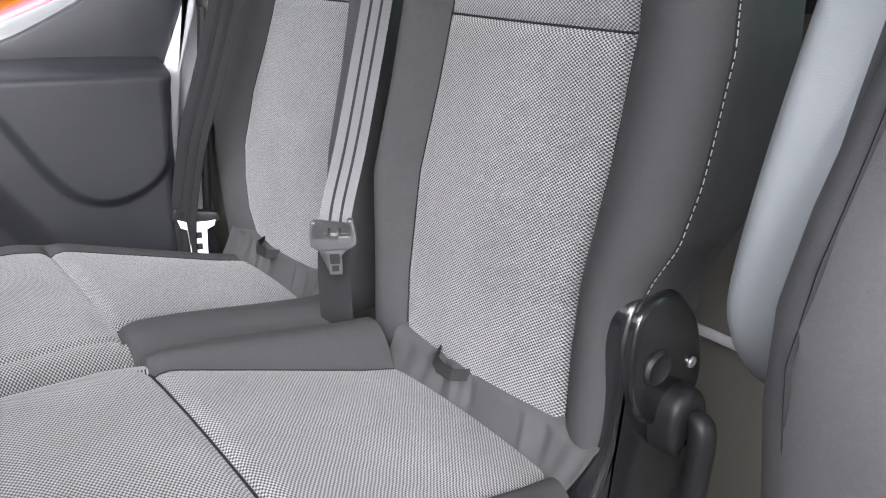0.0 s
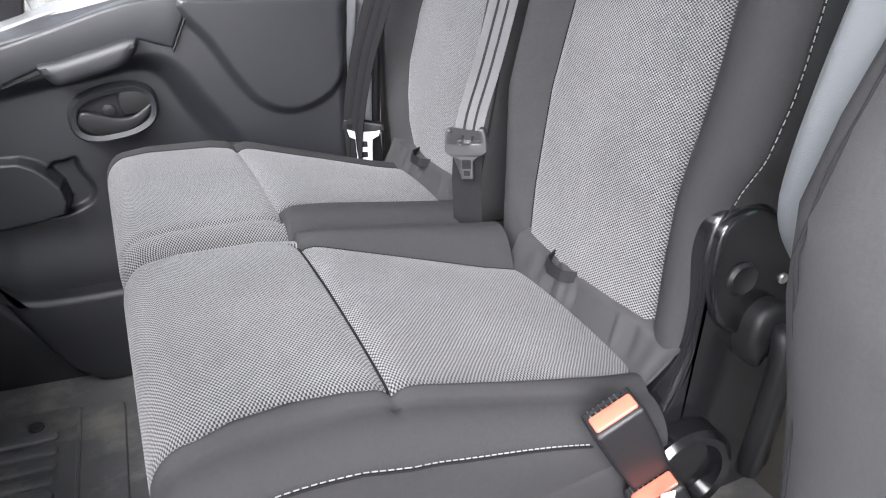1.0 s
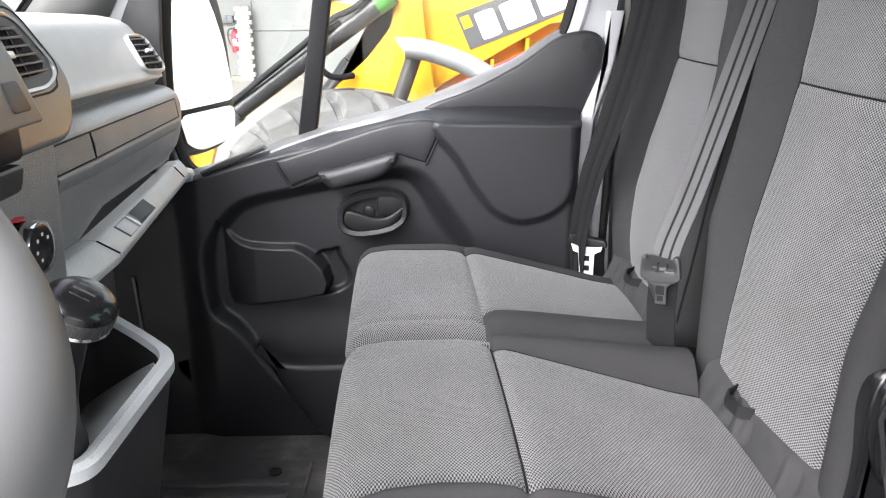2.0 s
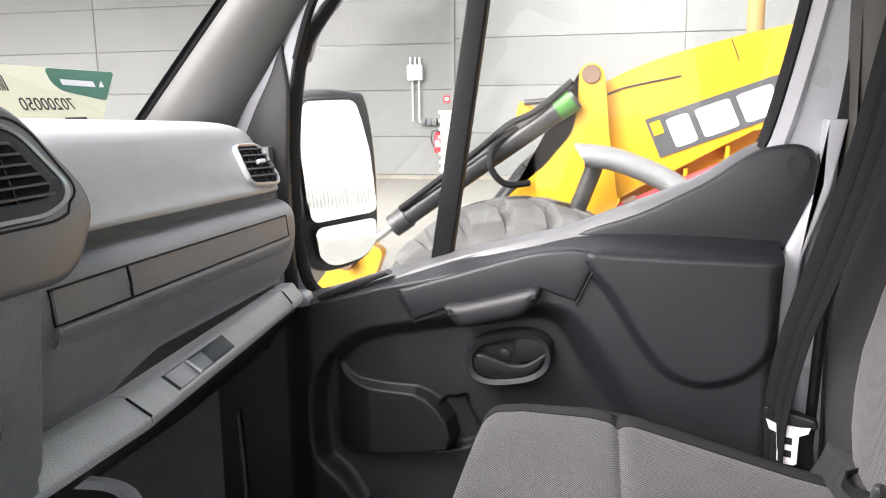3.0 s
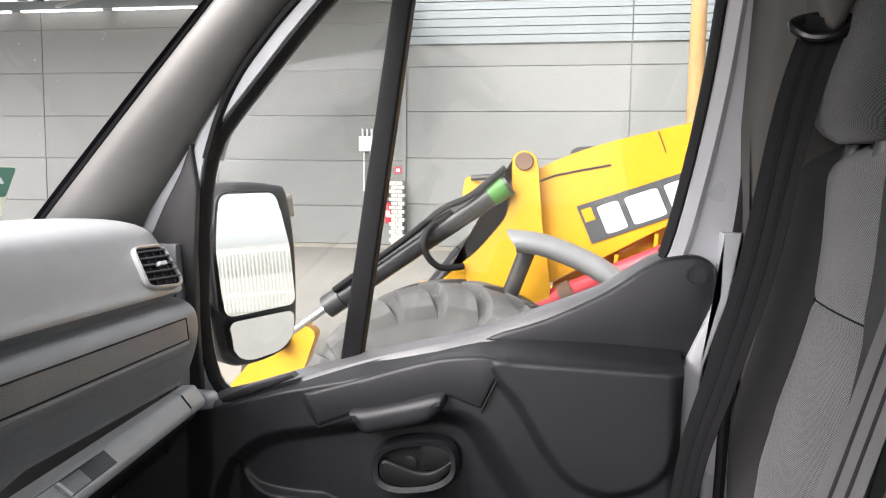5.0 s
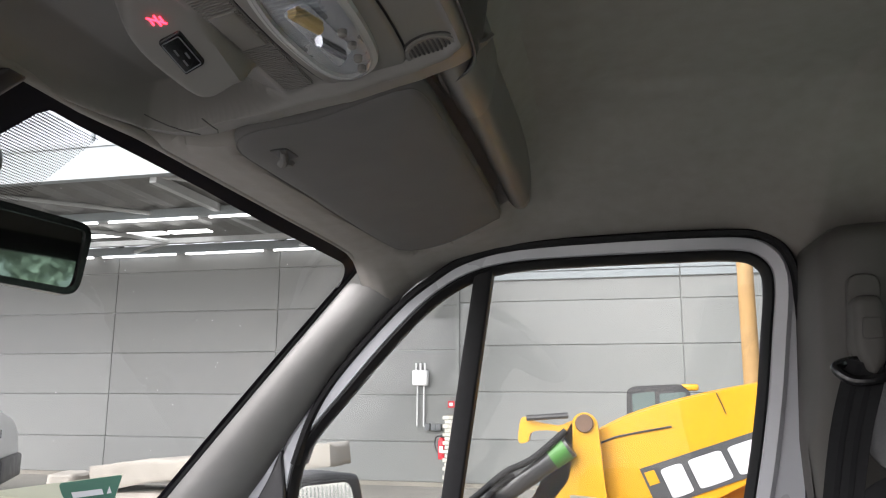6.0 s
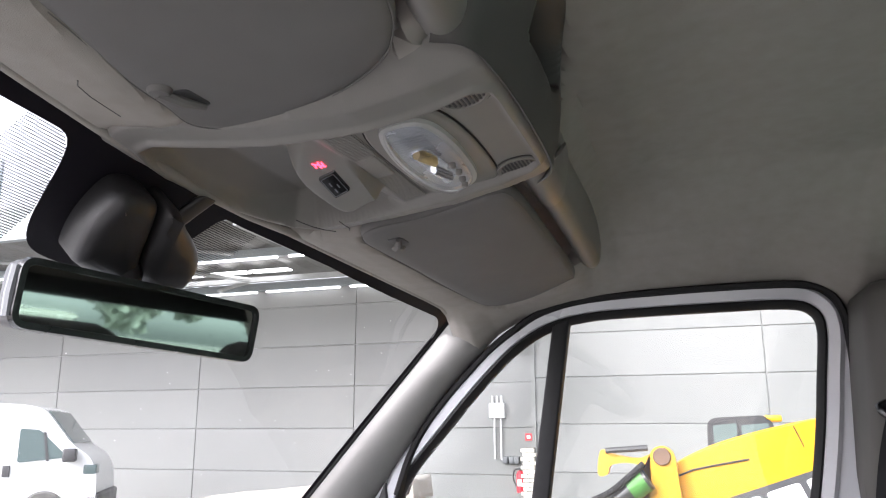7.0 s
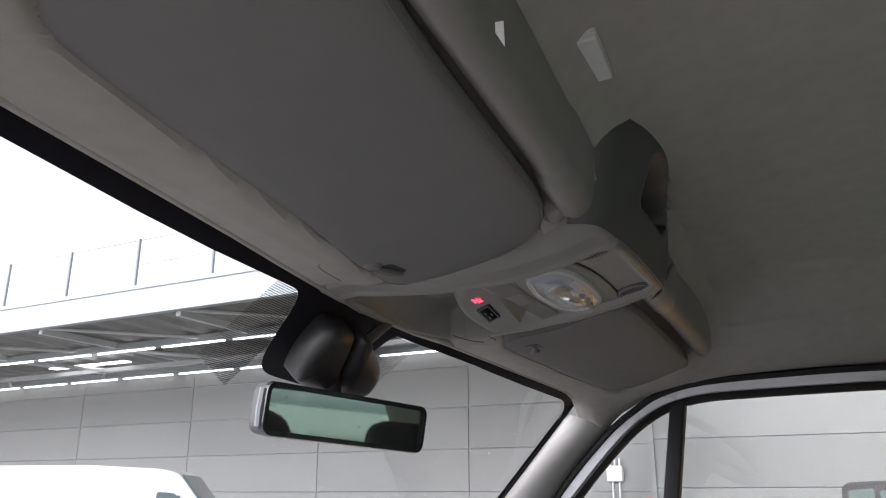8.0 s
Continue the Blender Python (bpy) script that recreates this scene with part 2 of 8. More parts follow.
M_MIRROR = mat("mirror_silver", (0.86, 0.88, 0.88), 0.03, 1.0, 0.01, 10, rough_spread=0.01)
M_MIRRORTINT = mat("tinted_mirror", (0.42, 0.44, 0.425), 0.03, 1.0, 0.02, 10, rough_spread=0.01)
M_FRIT = mat("windscreen_black_frit", (0.008, 0.007, 0.010), 0.6, 0, 0.1, 20, spec=0.08)
M_YELLOW = mat("machine_yellow_paint", (0.60, 0.30, 0.008), 0.36, 0, 0.06, 8, coat=0.25, stain=0.25, stain_color=(0.5, 0.27, 0.03), stain_scale=6)
M_TYRE = mat("tyre_rubber_dusty", (0.085, 0.084, 0.082), 0.85, 0, 0.2, 20, 0.6, 120, stain=0.6, stain_color=(0.22, 0.215, 0.205), stain_scale=7)
M_CYL = mat("cylinder_black_paint", (0.03, 0.03, 0.032), 0.35, 0, 0.15, 20, stain=0.3, stain_color=(0.16, 0.14, 0.11), stain_scale=14)
M_REDHOSE = mat("red_paint", (0.6, 0.035, 0.05), 0.45, 0, 0.12, 15, stain=0.3, stain_color=(0.3, 0.05, 0.05), stain_scale=12)
M_GUARD = mat("grey_guard", (0.19, 0.195, 0.20), 0.5, 0, 0.15, 15, stain=0.4, stain_color=(0.3, 0.29, 0.27), stain_scale=16)
M_PANEL = mat("wall_panel_grey", (0.185, 0.190, 0.184), 0.6, 0, 0.05, 3, stain=0.3, stain_color=(0.215, 0.21, 0.20), stain_scale=1.2, random_by="object")
M_PANELJ = mat("wall_joint_dark", (0.34, 0.34, 0.34), 0.8)
M_CANOPY = mat("canopy_steel_grey", (0.30, 0.31, 0.31), 0.6, 0, 0.1, 4)
M_FASCIA = mat("fascia_blue_grey", (0.22, 0.245, 0.255), 0.5, 0, 0.06, 3)
M_DECK = mat("corrugated_deck", (0.12, 0.12, 0.115), 0.7, 0, 0.15, 4)
M_CONCRETE = mat("concrete", (0.25, 0.232, 0.20), 0.9, 0, 0.15, 6, 0.6, 60, stain=0.5, stain_color=(0.12, 0.108, 0.09), stain_scale=4)
M_GROUND = mat("yard_paving", (0.24, 0.23, 0.205), 0.9, 0, 0.12, 3, 0.5, 40, stain=0.35, stain_color=(0.22, 0.2, 0.17), stain_scale=0.7)
M_BRICKW = mat("white_block", (0.62, 0.6, 0.54), 0.85, 0, 0.1, 12, random_by="object")
M_POLE = mat("timber_pole", (0.33, 0.20, 0.08), 0.8, 0, 0.2, 10)
M_VANW = mat("white_van_paint", (0.50, 0.515, 0.52), 0.3, 0, 0.03, 5, coat=0.4)
M_DARKGLASS = mat("dark_window_glass", (0.06, 0.09, 0.09), 0.08, 0, 0.1, 5)
M_LIGHTSTRIP = glow("roof_light_panel", (1.0, 0.99, 0.95), 2.0)
M_REDGLOW = glow("red_indicator", (1.0, 0.02, 0.04), 3.0)
M_LOGOGREY = mat("decal_dark_grey", (0.06, 0.062, 0.065), 0.5, 0, 0.1, 20)
M_LOGOWHITE = mat("decal_white", (0.62, 0.62, 0.64), 0.5, 0, 0.05, 20)

# ---- mesh helpers ----
YC = 0.44          # the van's middle plane
# the cab stands slightly turned and leaning in the yard's axes
CAB = Matrix.Translation((0, YC, 1.5)) @ Matrix.Rotation(radians(2.6), 4, "Z") @ Matrix.Rotation(radians(-1.5), 4, "X") @ Matrix.Translation((0, -YC, -1.5))
FLOOR = 0.665      # cab floor
GROUND = 0.08


def finish(ob, mesh, material, smooth):
    for p in mesh.polygons:
        p.use_smooth = smooth
    if material:
        mesh.materials.append(material)
    return ob


def part(name, bm, material, parent=None, label="", smooth=True, auto=35, bevel=0.0, thick=0.0, subsurf=0):
    """Links a bmesh as one mesh object under a thing or a part."""
    bmesh.ops.recalc_face_normals(bm, faces=bm.faces)
    mesh = bpy.data.meshes.new(name)
    bm.to_mesh(mesh)
    bm.free()
    ob = new(name, mesh)
    finish(ob, mesh, material, smooth)
    if parent is not None:
        ob.parent = parent
    if label:
        ob["label"] = label
    if thick:
        s = ob.modifiers.new("thickness", "SOLIDIFY")
        s.thickness, s.offset = abs(thick), (1 if thick > 0 else -1)
    if bevel:
        m = ob.modifiers.new("edge", "BEVEL")
        m.width, m.segments, m.limit_method, m.angle_limit = bevel, 3, "ANGLE", radians(40)
    if subsurf:
        ob.modifiers.new("smooth", "SUBSURF").render_levels = subsurf
        ob.modifiers["smooth"].levels = subsurf
    if smooth and (thick or bevel or subsurf):
        e = ob.modifiers.new("split", "EDGE_SPLIT")
        e.split_angle = radians(auto)
    elif smooth:
        mesh.set_sharp_from_angle(angle=radians(auto))
    return ob


def thing(name, label, category, kind="", group="", at=(0, 0, 0)):
    e = new(name)
    e.location = at
    bpy.context.view_layer.update()
    return tagged(e, label, category, group, kind)


def box(x0, x1, y0, y1, z0, z1, bm=None):
    bm = bm or bmesh.new()
    v = [bm.verts.new((x, y, z)) for x in (x0, x1) for y in (y0, y1) for z in (z0, z1)]
    for f in ((0, 1, 3, 2), (4, 6, 7, 5), (0, 4, 5, 1), (2, 3, 7, 6), (0, 2, 6, 4), (1, 5, 7, 3)):
        bm.faces.new([v[i] for i in f])
    return bm


def moved(bm, m):
    bmesh.ops.transform(bm, matrix=m, verts=bm.verts)
    return bm


def spline(pts, n=6, closed=True):
    """A smooth line through points (Catmull-Rom)."""
    P = [np.array(p, float) for p in pts]
    out = []
    k = len(P)
    for i in range(k if closed else k - 1):
        p0, p1 = P[(i - 1) % k] if closed or i else P[i], P[i]
        p2 = P[(i + 1) % k]
        p3 = P[(i + 2) % k] if closed or i + 2 < k else P[(i + 1) % k]
        for j in range(n):
            t = j / n
            out.append(0.5 * (2 * p1 + (p2 - p0) * t + (2 * p0 - 5 * p1 + 4 * p2 - p3) * t * t + (3 * p1 - p0 - 3 * p2 + p3) * t ** 3))
    if not closed:
        out.append(P[-1])
    return out


def rounded(pts, r, n=5):
    """A polygon with its corners rounded by r."""
    P = [np.array(p, float) for p in pts]
    out = []
    for i, p in enumerate(P):
        a, b = P[i - 1] - p, P[(i + 1) % len(P)] - p
        la, lb = np.linalg.norm(a), np.linalg.norm(b)
        rr = min(r, la * 0.48, lb * 0.48)
        s, e = p + a / la * rr, p + b / lb * rr
        for j in range(n + 1):
            t = j / n
            out.append((1 - t) ** 2 * s + 2 * t * (1 - t) * p + t * t * e)
    return out


def prism(poly, to3d, d0, d1, soft=0.0, steps=3):
    """A solid from a flat outline: to3d(u, v, depth). The d1 face is softened by soft."""
    bm = bmesh.new()
    P = [np.array(p, float) for p in poly]
    k = len(P)
    nrm = []
    area = sum(P[i][0] * P[(i + 1) % k][1] - P[(i + 1) % k][0] * P[i][1] for i in range(k))
    for i in range(k):
        t = P[(i + 1) % k] - P[i - 1]
        q = np.array((t[1], -t[0])) / (np.linalg.norm(t) + 1e-9)
        nrm.append(-q if area > 0 else q)
    rings = [[bm.verts.new(to3d(*p, d0)) for p in P]]
    sgn = 1 if d1 > d0 else -1
    if soft:
        for j in range(steps + 1):
            a = math.pi / 2 * j / steps
            rings.append([bm.verts.new(to3d(*(p + n * soft * (1 - math.cos(a))), d1 - sgn * soft * (1 - math.sin(a)))) for p, n in zip(P, nrm)])
    else:
        rings.append([bm.verts.new(to3d(*p, d1)) for p in P])
    for a, b in zip(rings, rings[1:]):
        for i in range(k):
            bm.faces.new((a[i], a[(i + 1) % k], b[(i + 1) % k], b[i]))
    bm.faces.new(rings[0]), bm.faces.new(rings[-1])
    bmesh.ops.triangulate(bm, faces=[f for f in bm.faces if len(f.verts) > 4])
    return bm


def sheet(fn, us, vs, uv=None):
    """A surface over a grid; fn(u, v) gives the point, uv(u, v) its cloth coordinates in metres."""
    bm = bmesh.new()
    g = [[bm.verts.new(fn(u, v)) for v in vs] for u in us]
    layer = bm.loops.layers.uv.new("UVMap") if uv else None
    for i in range(len(us) - 1):
        for j in range(len(vs) - 1):
            f = bm.faces.new((g[i][j], g[i + 1][j], g[i + 1][j + 1], g[i][j + 1]))
            if uv:
                for lp, (a, b) in zip(f.loops, ((i, j), (i + 1, j), (i + 1, j + 1), (i, j + 1))):
                    lp[layer].uv = uv(us[a], vs[b])
    return bm


def loft(rings, closed=True, caps=True):
    bm = bmesh.new()
    R = [[bm.verts.new(p) for p in r] for r in rings]
    k = len(R[0])
    for a, b in zip(R, R[1:]):
        for i in range(k if closed else k - 1):
            bm.faces.new((a[i], a[(i + 1) % k], b[(i + 1) % k], b[i]))
    if caps and closed:
        bm.faces.new(R[0]), bm.faces.new(R[-1])
    return bm


def tube(pts, r, n=10, closed=False, bm=None):
    """A round bar along points; r a number or one for each point."""
    bm = bm or bmesh.new()
    P = [Vector(p) for p in pts]
    k = len(P)
    rs = r if hasattr(r, "__len__") else [r] * k
    ref, R = None, []
    for i, p in enumerate(P):
        d = ((P[(i + 1) % k] - P[i - 1]) if closed or 0 < i < k - 1 else (P[1] - P[0] if i == 0 else P[-1] - P[-2])).normalized()
        if ref is None:
            ref = d.orthogonal().normalized()
        ref = (ref - d * ref.dot(d)).normalized()
        b = d.cross(ref)
        R.append([bm.verts.new(p + rs[i] * (math.cos(a) * ref + math.sin(a) * b)) for a in (2 * math.pi * j / n for j in range(n))])
    for i in range(k if closed else k - 1):
        a, b = R[i], R[(i + 1) % k]
        for j in range(n):
            bm.faces.new((a[j], a[(j + 1) % n], b[(j + 1) % n], b[j]))
    if not closed:
        bm.faces.new(R[0]), bm.faces.new(R[-1])
    return bm


def strap(pts, width_dir, w, t):
    """A flat band along points: width along width_dir, thickness t."""
    P = [Vector(p) for p in pts]
    rings = []
    for i, p in enumerate(P):
        d = (P[min(i + 1, len(P) - 1)] - P[max(i - 1, 0)]).normalized()
        wd = Vector(width_dir[i] if isinstance(width_dir[0], (tuple, list, Vector)) else width_dir)
        wd = (wd - d * wd.dot(d)).normalized()
        nd = d.cross(wd)
        rings.append([p + wd * w / 2 * a + nd * t / 2 * b for a, b in ((-1, -1), (1, -1), (1, 1), (-1, 1))])
    return loft(rings)


def rail(path, to3d, profile, closed=True):
    """Sweeps a profile of (outward, depth) along a flat line; to3d(u, v, depth)."""
    P = [np.array(p, float) for p in path]
    k = len(P)
    rings = []
    area = sum(P[i][0] * P[(i + 1) % k][1] - P[(i + 1) % k][0] * P[i][1] for i in range(k))
    for i in range(k):
        t = P[(i + 1) % k] - P[i - 1] if closed or 0 < i < k - 1 else (P[1] - P[0] if i == 0 else P[-1] - P[-2])
        n = np.array((t[1], -t[0])) / (np.linalg.norm(t) + 1e-9) * (1 if area > 0 else -1)
        rings.append([to3d(*(P[i] + n * o), d) for o, d in profile])
    if closed:
        rings.append(rings[0])
    bm = loft(rings, True, not closed)
    bmesh.ops.remove_doubles(bm, verts=bm.verts, dist=1e-6)
    return bm


def turned(profile, axis_at, axis="y", n=32):
    """A solid of revolution: profile of (radius, along) about an axis through axis_at."""
    rings = []
    for r, a in profile:
        ring = []
        for j in range(n):
            c, s = r * math.cos(2 * math.pi * j / n), r * math.sin(2 * math.pi * j / n)
            x, y, z = axis_at
            ring.append({"y": (x + c, y + a, z + s), "z": (x + c, y + s, z + a), "x": (x + a, y + c, z + s)}[axis])
        rings.append(ring)
    return loft(rings)


def sd_poly(px, pz, poly):
    """Signed distance from points to a polygon, negative inside (arrays)."""
    d = np.full(px.shape, 1e9)
    inside = np.zeros(px.shape, bool)
    k = len(poly)
    for i in range(k):
        ax, az = poly[i]
        bx, bz = poly[(i + 1) % k]
        ex, ez = bx - ax, bz - az
        t = np.clip(((px - ax) * ex + (pz - az) * ez) / (ex * ex + ez * ez + 1e-12), 0, 1)
        d = np.minimum(d, np.hypot(px - ax - t * ex, pz - az - t * ez))
        cross = ((az > pz) != (bz > pz)) & (px < (bx - ax) * (pz - az) / (bz - az + 1e-12) + ax)
        inside ^= cross
    return np.where(inside, -d, d)


def step(d, w):
    t = np.clip(0.5 - d / (2 * w), 0, 1)
    return t * t * (3 - 2 * t)


def lerp(xs, pts):
    """Piecewise smooth interpolation through (x, value) pairs."""
    X, V = [p[0] for p in pts], [p[1] for p in pts]
    return np.interp(xs, X, V)

# ================= the cab's shell =================
def sheet_arr(X, Y, Z, flip=False):
    bm = bmesh.new()
    g = [[bm.verts.new((X[i, j], Y[i, j], Z[i, j])) for j in range(X.shape[1])] for i in range(X.shape[0])]
    for i in range(X.shape[0] - 1):
        for j in range(X.shape[1] - 1):
            bm.faces.new((g[i][j], g[i + 1][j], g[i + 1][j + 1], g[i][j + 1]))
    return bm


# floor: moulded rubber mat with a ribbed foot panel
floor = tagged(part("floor", box(-1.0, 0.86, YC - 0.86, YC + 0.86, FLOOR - 0.05, FLOOR), M_MATTE), "black moulded rubber cab floor, scuffed and dusty", "floor", kind="structure")
def foot_mat():
    mt = thing("floor_mat", "black ribbed rubber floor mat with dusty scuff marks", "mat", kind="structure")
    base = rounded([(-0.62, 0.62), (-0.055, 0.62), (-0.055, 1.135), (-0.62, 1.135)], 0.03)
    part("mat_base", prism(base, lambda u, v, d: (u, v, FLOOR + d), 0.0005, 0.007, 0.003), M_MATTE, mt)
    for i in range(12):
        y = 0.655 + i * 0.0365
        rib = rounded([(-0.56, y - 0.011), (-0.155, y - 0.011), (-0.155, y + 0.011), (-0.56, y + 0.011)], 0.0105)
        part("rib", prism(rib, lambda u, v, d: (u, v, FLOOR + d), 0.0068, 0.0125, 0.004), M_MATTE, mt)
    part("mat_edge", tube([(-0.125, 0.63, FLOOR + 0.008), (-0.125, 1.12, FLOOR + 0.008)], 0.0035, 8), M_MATTE, mt)
    part("mat_stud", turned([(0.012, 0), (0.012, 0.004), (0.007, 0.005)], (-0.19, 1.09, FLOOR + 0.0065), "z", 20), M_BLACKPL, mt)
foot_mat()

# bulkhead behind the seats, footwell front and driver's side sill
def rear_wall():
    w = thing("wall_rear", "grey-beige bulkhead panel behind the seats, colour darkened for shade", "wall", kind="structure")
    for y0, y1, z0, z1 in ((YC - 0.86, YC + 0.86, FLOOR, 1.46), (YC - 0.86, YC + 0.86, 1.885, 2.14), (YC - 0.86, YC - 0.60, 1.46, 1.885), (YC + 0.75, YC + 0.86, 1.46, 1.885)):
        part("panel", box(0.82, 0.86, y0, y1, z0, z1), M_BULK, w)
    for z in (1.05, 1.38):
        part("joint", box(0.812, 0.8205, YC - 0.84, YC + 0.84, z - 0.006, z + 0.006), M_PANELJ, w, bevel=0.002)
    part("post", box(0.79, 0.8205, 0.26, 0.30, FLOOR, 1.46), M_BULK, w, bevel=0.006)
    win = part("rear_window", rail(rounded([(YC - 0.60, 1.46), (YC + 0.75, 1.46), (YC + 0.75, 1.885), (YC - 0.60, 1.885)], 0.05), lambda u, v, k: (0.818 + k, u, v), [(-0.02, -0.012), (0.02, -0.012), (0.02, 0.01), (-0.02, 0.01)]), M_RUBBER, w, "black rubber rear window seal")
    gl = part("pane", box(0.836, 0.841, YC - 0.60, YC + 0.75, 1.46, 1.885), M_GREENGLASS, win, "green tinted rear window glass with raindrops")
    gl.visible_shadow = False
    rnd = random.Random(8)
    bm = bmesh.new()
    for _ in range(160):
        bmesh.ops.create_icosphere(bm, subdivisions=1, radius=rnd.uniform(0.001, 0.003), matrix=Matrix.Translation((0.8425, YC + rnd.uniform(-0.58, 0.72), rnd.uniform(1.47, 1.875))))
    tagged(part("raindrops", bm, M_ARM, win), kind="stuff")
rear_wall()
tagged(part("wall_side_front", box(-1.05, -0.40, 1.262, 1.30, 0.5, 1.46), M_BLACKPL_LIT), "black plastic kick panel of the footwell, colour lightened to lift its shade", "wall", kind="structure")
tagged(part("wall_front", box(-1.05, -1.0, YC - 0.86, YC + 0.86, 0.5, 1.45), M_BLACKPL), "black footwell firewall", "wall", kind="structure")

# headliner: one moulded sheet with wells for the visors and an opening for the console
VISOR_R = [(-0.135, 0.63), (-0.108, 0.603), (-0.046, 0.606), (0.016, 0.592), (0.04, 0.589), (0.056, 0.603), (0.059, 0.70), (0.058, 0.844), (0.053, 1.019), (0.038, 1.052), (-0.031, 1.113), (-0.08, 1.131), (-0.112, 1.115), (-0.123, 1.071), (-0.132, 0.915), (-0.135, 0.78), (-0.137, 0.70)]
VISOR_L = [(0.113, -0.17), (0.104, -0.094), (0.097, -0.029), (0.090, 0.067), (0.084, 0.154), (0.077, 0.216), (0.066, 0.250), (0.044, 0.279), (0.0, 0.302), (-0.056, 0.312), (-0.10, 0.306), (-0.121, 0.285), (-0.119, 0.25), (-0.117, 0.205), (-0.106, 0.14), (-0.087, 0.0), (-0.070, -0.124), (-0.05, -0.205), (0.0, -0.235), (0.08, -0.22)]
def visor_z(x, y):
    """Underside of the folded visors."""
    return 1.9375 + 0.15 * (x + 0.12) - 0.026 * (y - 0.85)
def roof_z(x, y):
    s = np.abs((y - YC) / 0.79)
    top = lerp(x, [(-0.32, 1.953), (-0.23, 1.953), (-0.19, 1.949), (-0.15, 1.943), (-0.12, 1.944), (0.04, 1.968), (0.07, 1.99), (0.10, 2.045), (0.135, 2.080), (0.3, 2.098), (0.6, 2.105), (0.86, 2.07)])
    edge = lerp(x, [(-0.32, 1.945), (-0.21, 1.935), (-0.18, 1.91), (-0.15, 1.885), (-0.134, 1.883), (-0.097, 1.916), (-0.043, 1.945), (0.045, 1.964), (0.214, 1.971), (0.40, 1.974), (0.43, 1.967), (0.46, 1.950), (0.5, 1.928), (0.86, 1.925)])
    near = lerp(x, [(-0.32, 0.86), (-0.2, 0.84), (-0.10, 0.80), (0.04, 0.72), (0.12, 0.55)])
    k = np.clip((s - near) / (0.985 - near), 0, 1)
    k = k * k * (3 - 2 * k) * 0.75 + 0.25 * k ** 4
    return top + (edge - top) * k
def front_x(V):
    """Upper edge of the windscreen glass."""
    return lerp(V, [(-1, -0.135), (-0.78, -0.166), (-0.55, -0.192), (-0.25, -0.216), (0.0, -0.230), (0.14, -0.229), (0.48, -0.208), (0.62, -0.195), (0.85, -0.178), (1, -0.168)])
def liner_front(V):
    """Front lip of the headliner; the printed border of the glass shows in front of it."""
    return lerp(V, [(-1, -0.118), (-0.756, -0.153), (-0.63, -0.166), (-0.445, -0.187), (-0.317, -0.203), (-0.18, -0.218), (0.0, -0.230), (0.12, -0.226), (0.2, -0.211), (0.39, -0.198), (0.58, -0.184), (0.74, -0.171), (0.88, -0.166), (1, -0.168)])
def headliner():
    us = np.concatenate([np.linspace(0, 0.12, 40), np.linspace(0.12, 1, 100)[1:]])
    vs = np.linspace(-1, 1, 241)
    U, V = np.meshgrid(us, vs, indexing="ij")
    Y = YC + 0.795 * V
    front = liner_front(V)
    X = front + (0.86 - front) * U
    Z = roof_z(X, Y)
    # opening above the console
    half = [(-0.227, 0.0), (-0.222, 0.06), (-0.213, 0.11), (-0.200, 0.158), (-0.186, 0.165), (-0.12, 0.165), (0.06, 0.16)]
    hole = [(x, 0.451 + y) for x, y in half] + [(0.09, 0.58), (0.12, 0.511), (0.135, 0.42), (0.135, 0.35), (0.115, 0.29), (0.09, 0.28)] + [(x, 0.451 - y) for x, y in reversed(half[1:])]
    rim_d = sd_poly(X - 0.045 * (Y - YC), Y, hole)
    Z = Z + 0.012 * step(rim_d - 0.012, 0.010) + 0.09 * step(rim_d - 0.005, 0.007)
    # wells in which the visors lie folded
    wx, wy = X - 0.045 * (Y - YC), Y + 0.045 * X
    for well in (VISOR_R, VISOR_L):
        Z = Z + 0.030 * step(sd_poly(wx, wy, spline(well, 3)) - 0.002, 0.005)
    # the seam of the rear liner piece and the pressed field behind the console
    Z = Z - 0.006 * step(-(X - 0.505 - 0.35 * np.clip(1.12 - Y, 0, 0.5) ** 2), 0.004) * step(-(Y - 0.2), 0.05)
    Z = Z + 0.004 * step(sd_poly(X, Y, rounded([(0.13, 1.04), (0.14, 1.12), (0.33, 1.13), (0.34, 1.05)], 0.03)), 0.008)
    Z = Z + 0.006 * step(sd_poly(X, Y, rounded([(0.2, 0.0), (0.2, 0.88), (0.42, 0.93), (0.75, 0.93), (0.75, -0.05), (0.42, -0.05)], 0.08)), 0.012)
    ob = part("ceiling", sheet_arr(X, Y, Z + 0.01), M_LINER, thick=0.02)
    ob.matrix_world = CAB
    ob.modifiers["thickness"].offset = 0
    return tagged(ob, "beige-grey felt headliner of the cab roof, slightly stained", "ceiling", kind="structure")
headliner()
tagged(part("roof_skin", box(-0.15, 0.9, YC - 0.84, YC + 0.84, 2.15, 2.17), M_METALGREY, bevel=0.008), "painted metal roof skin of the van", "roof", kind="structure")

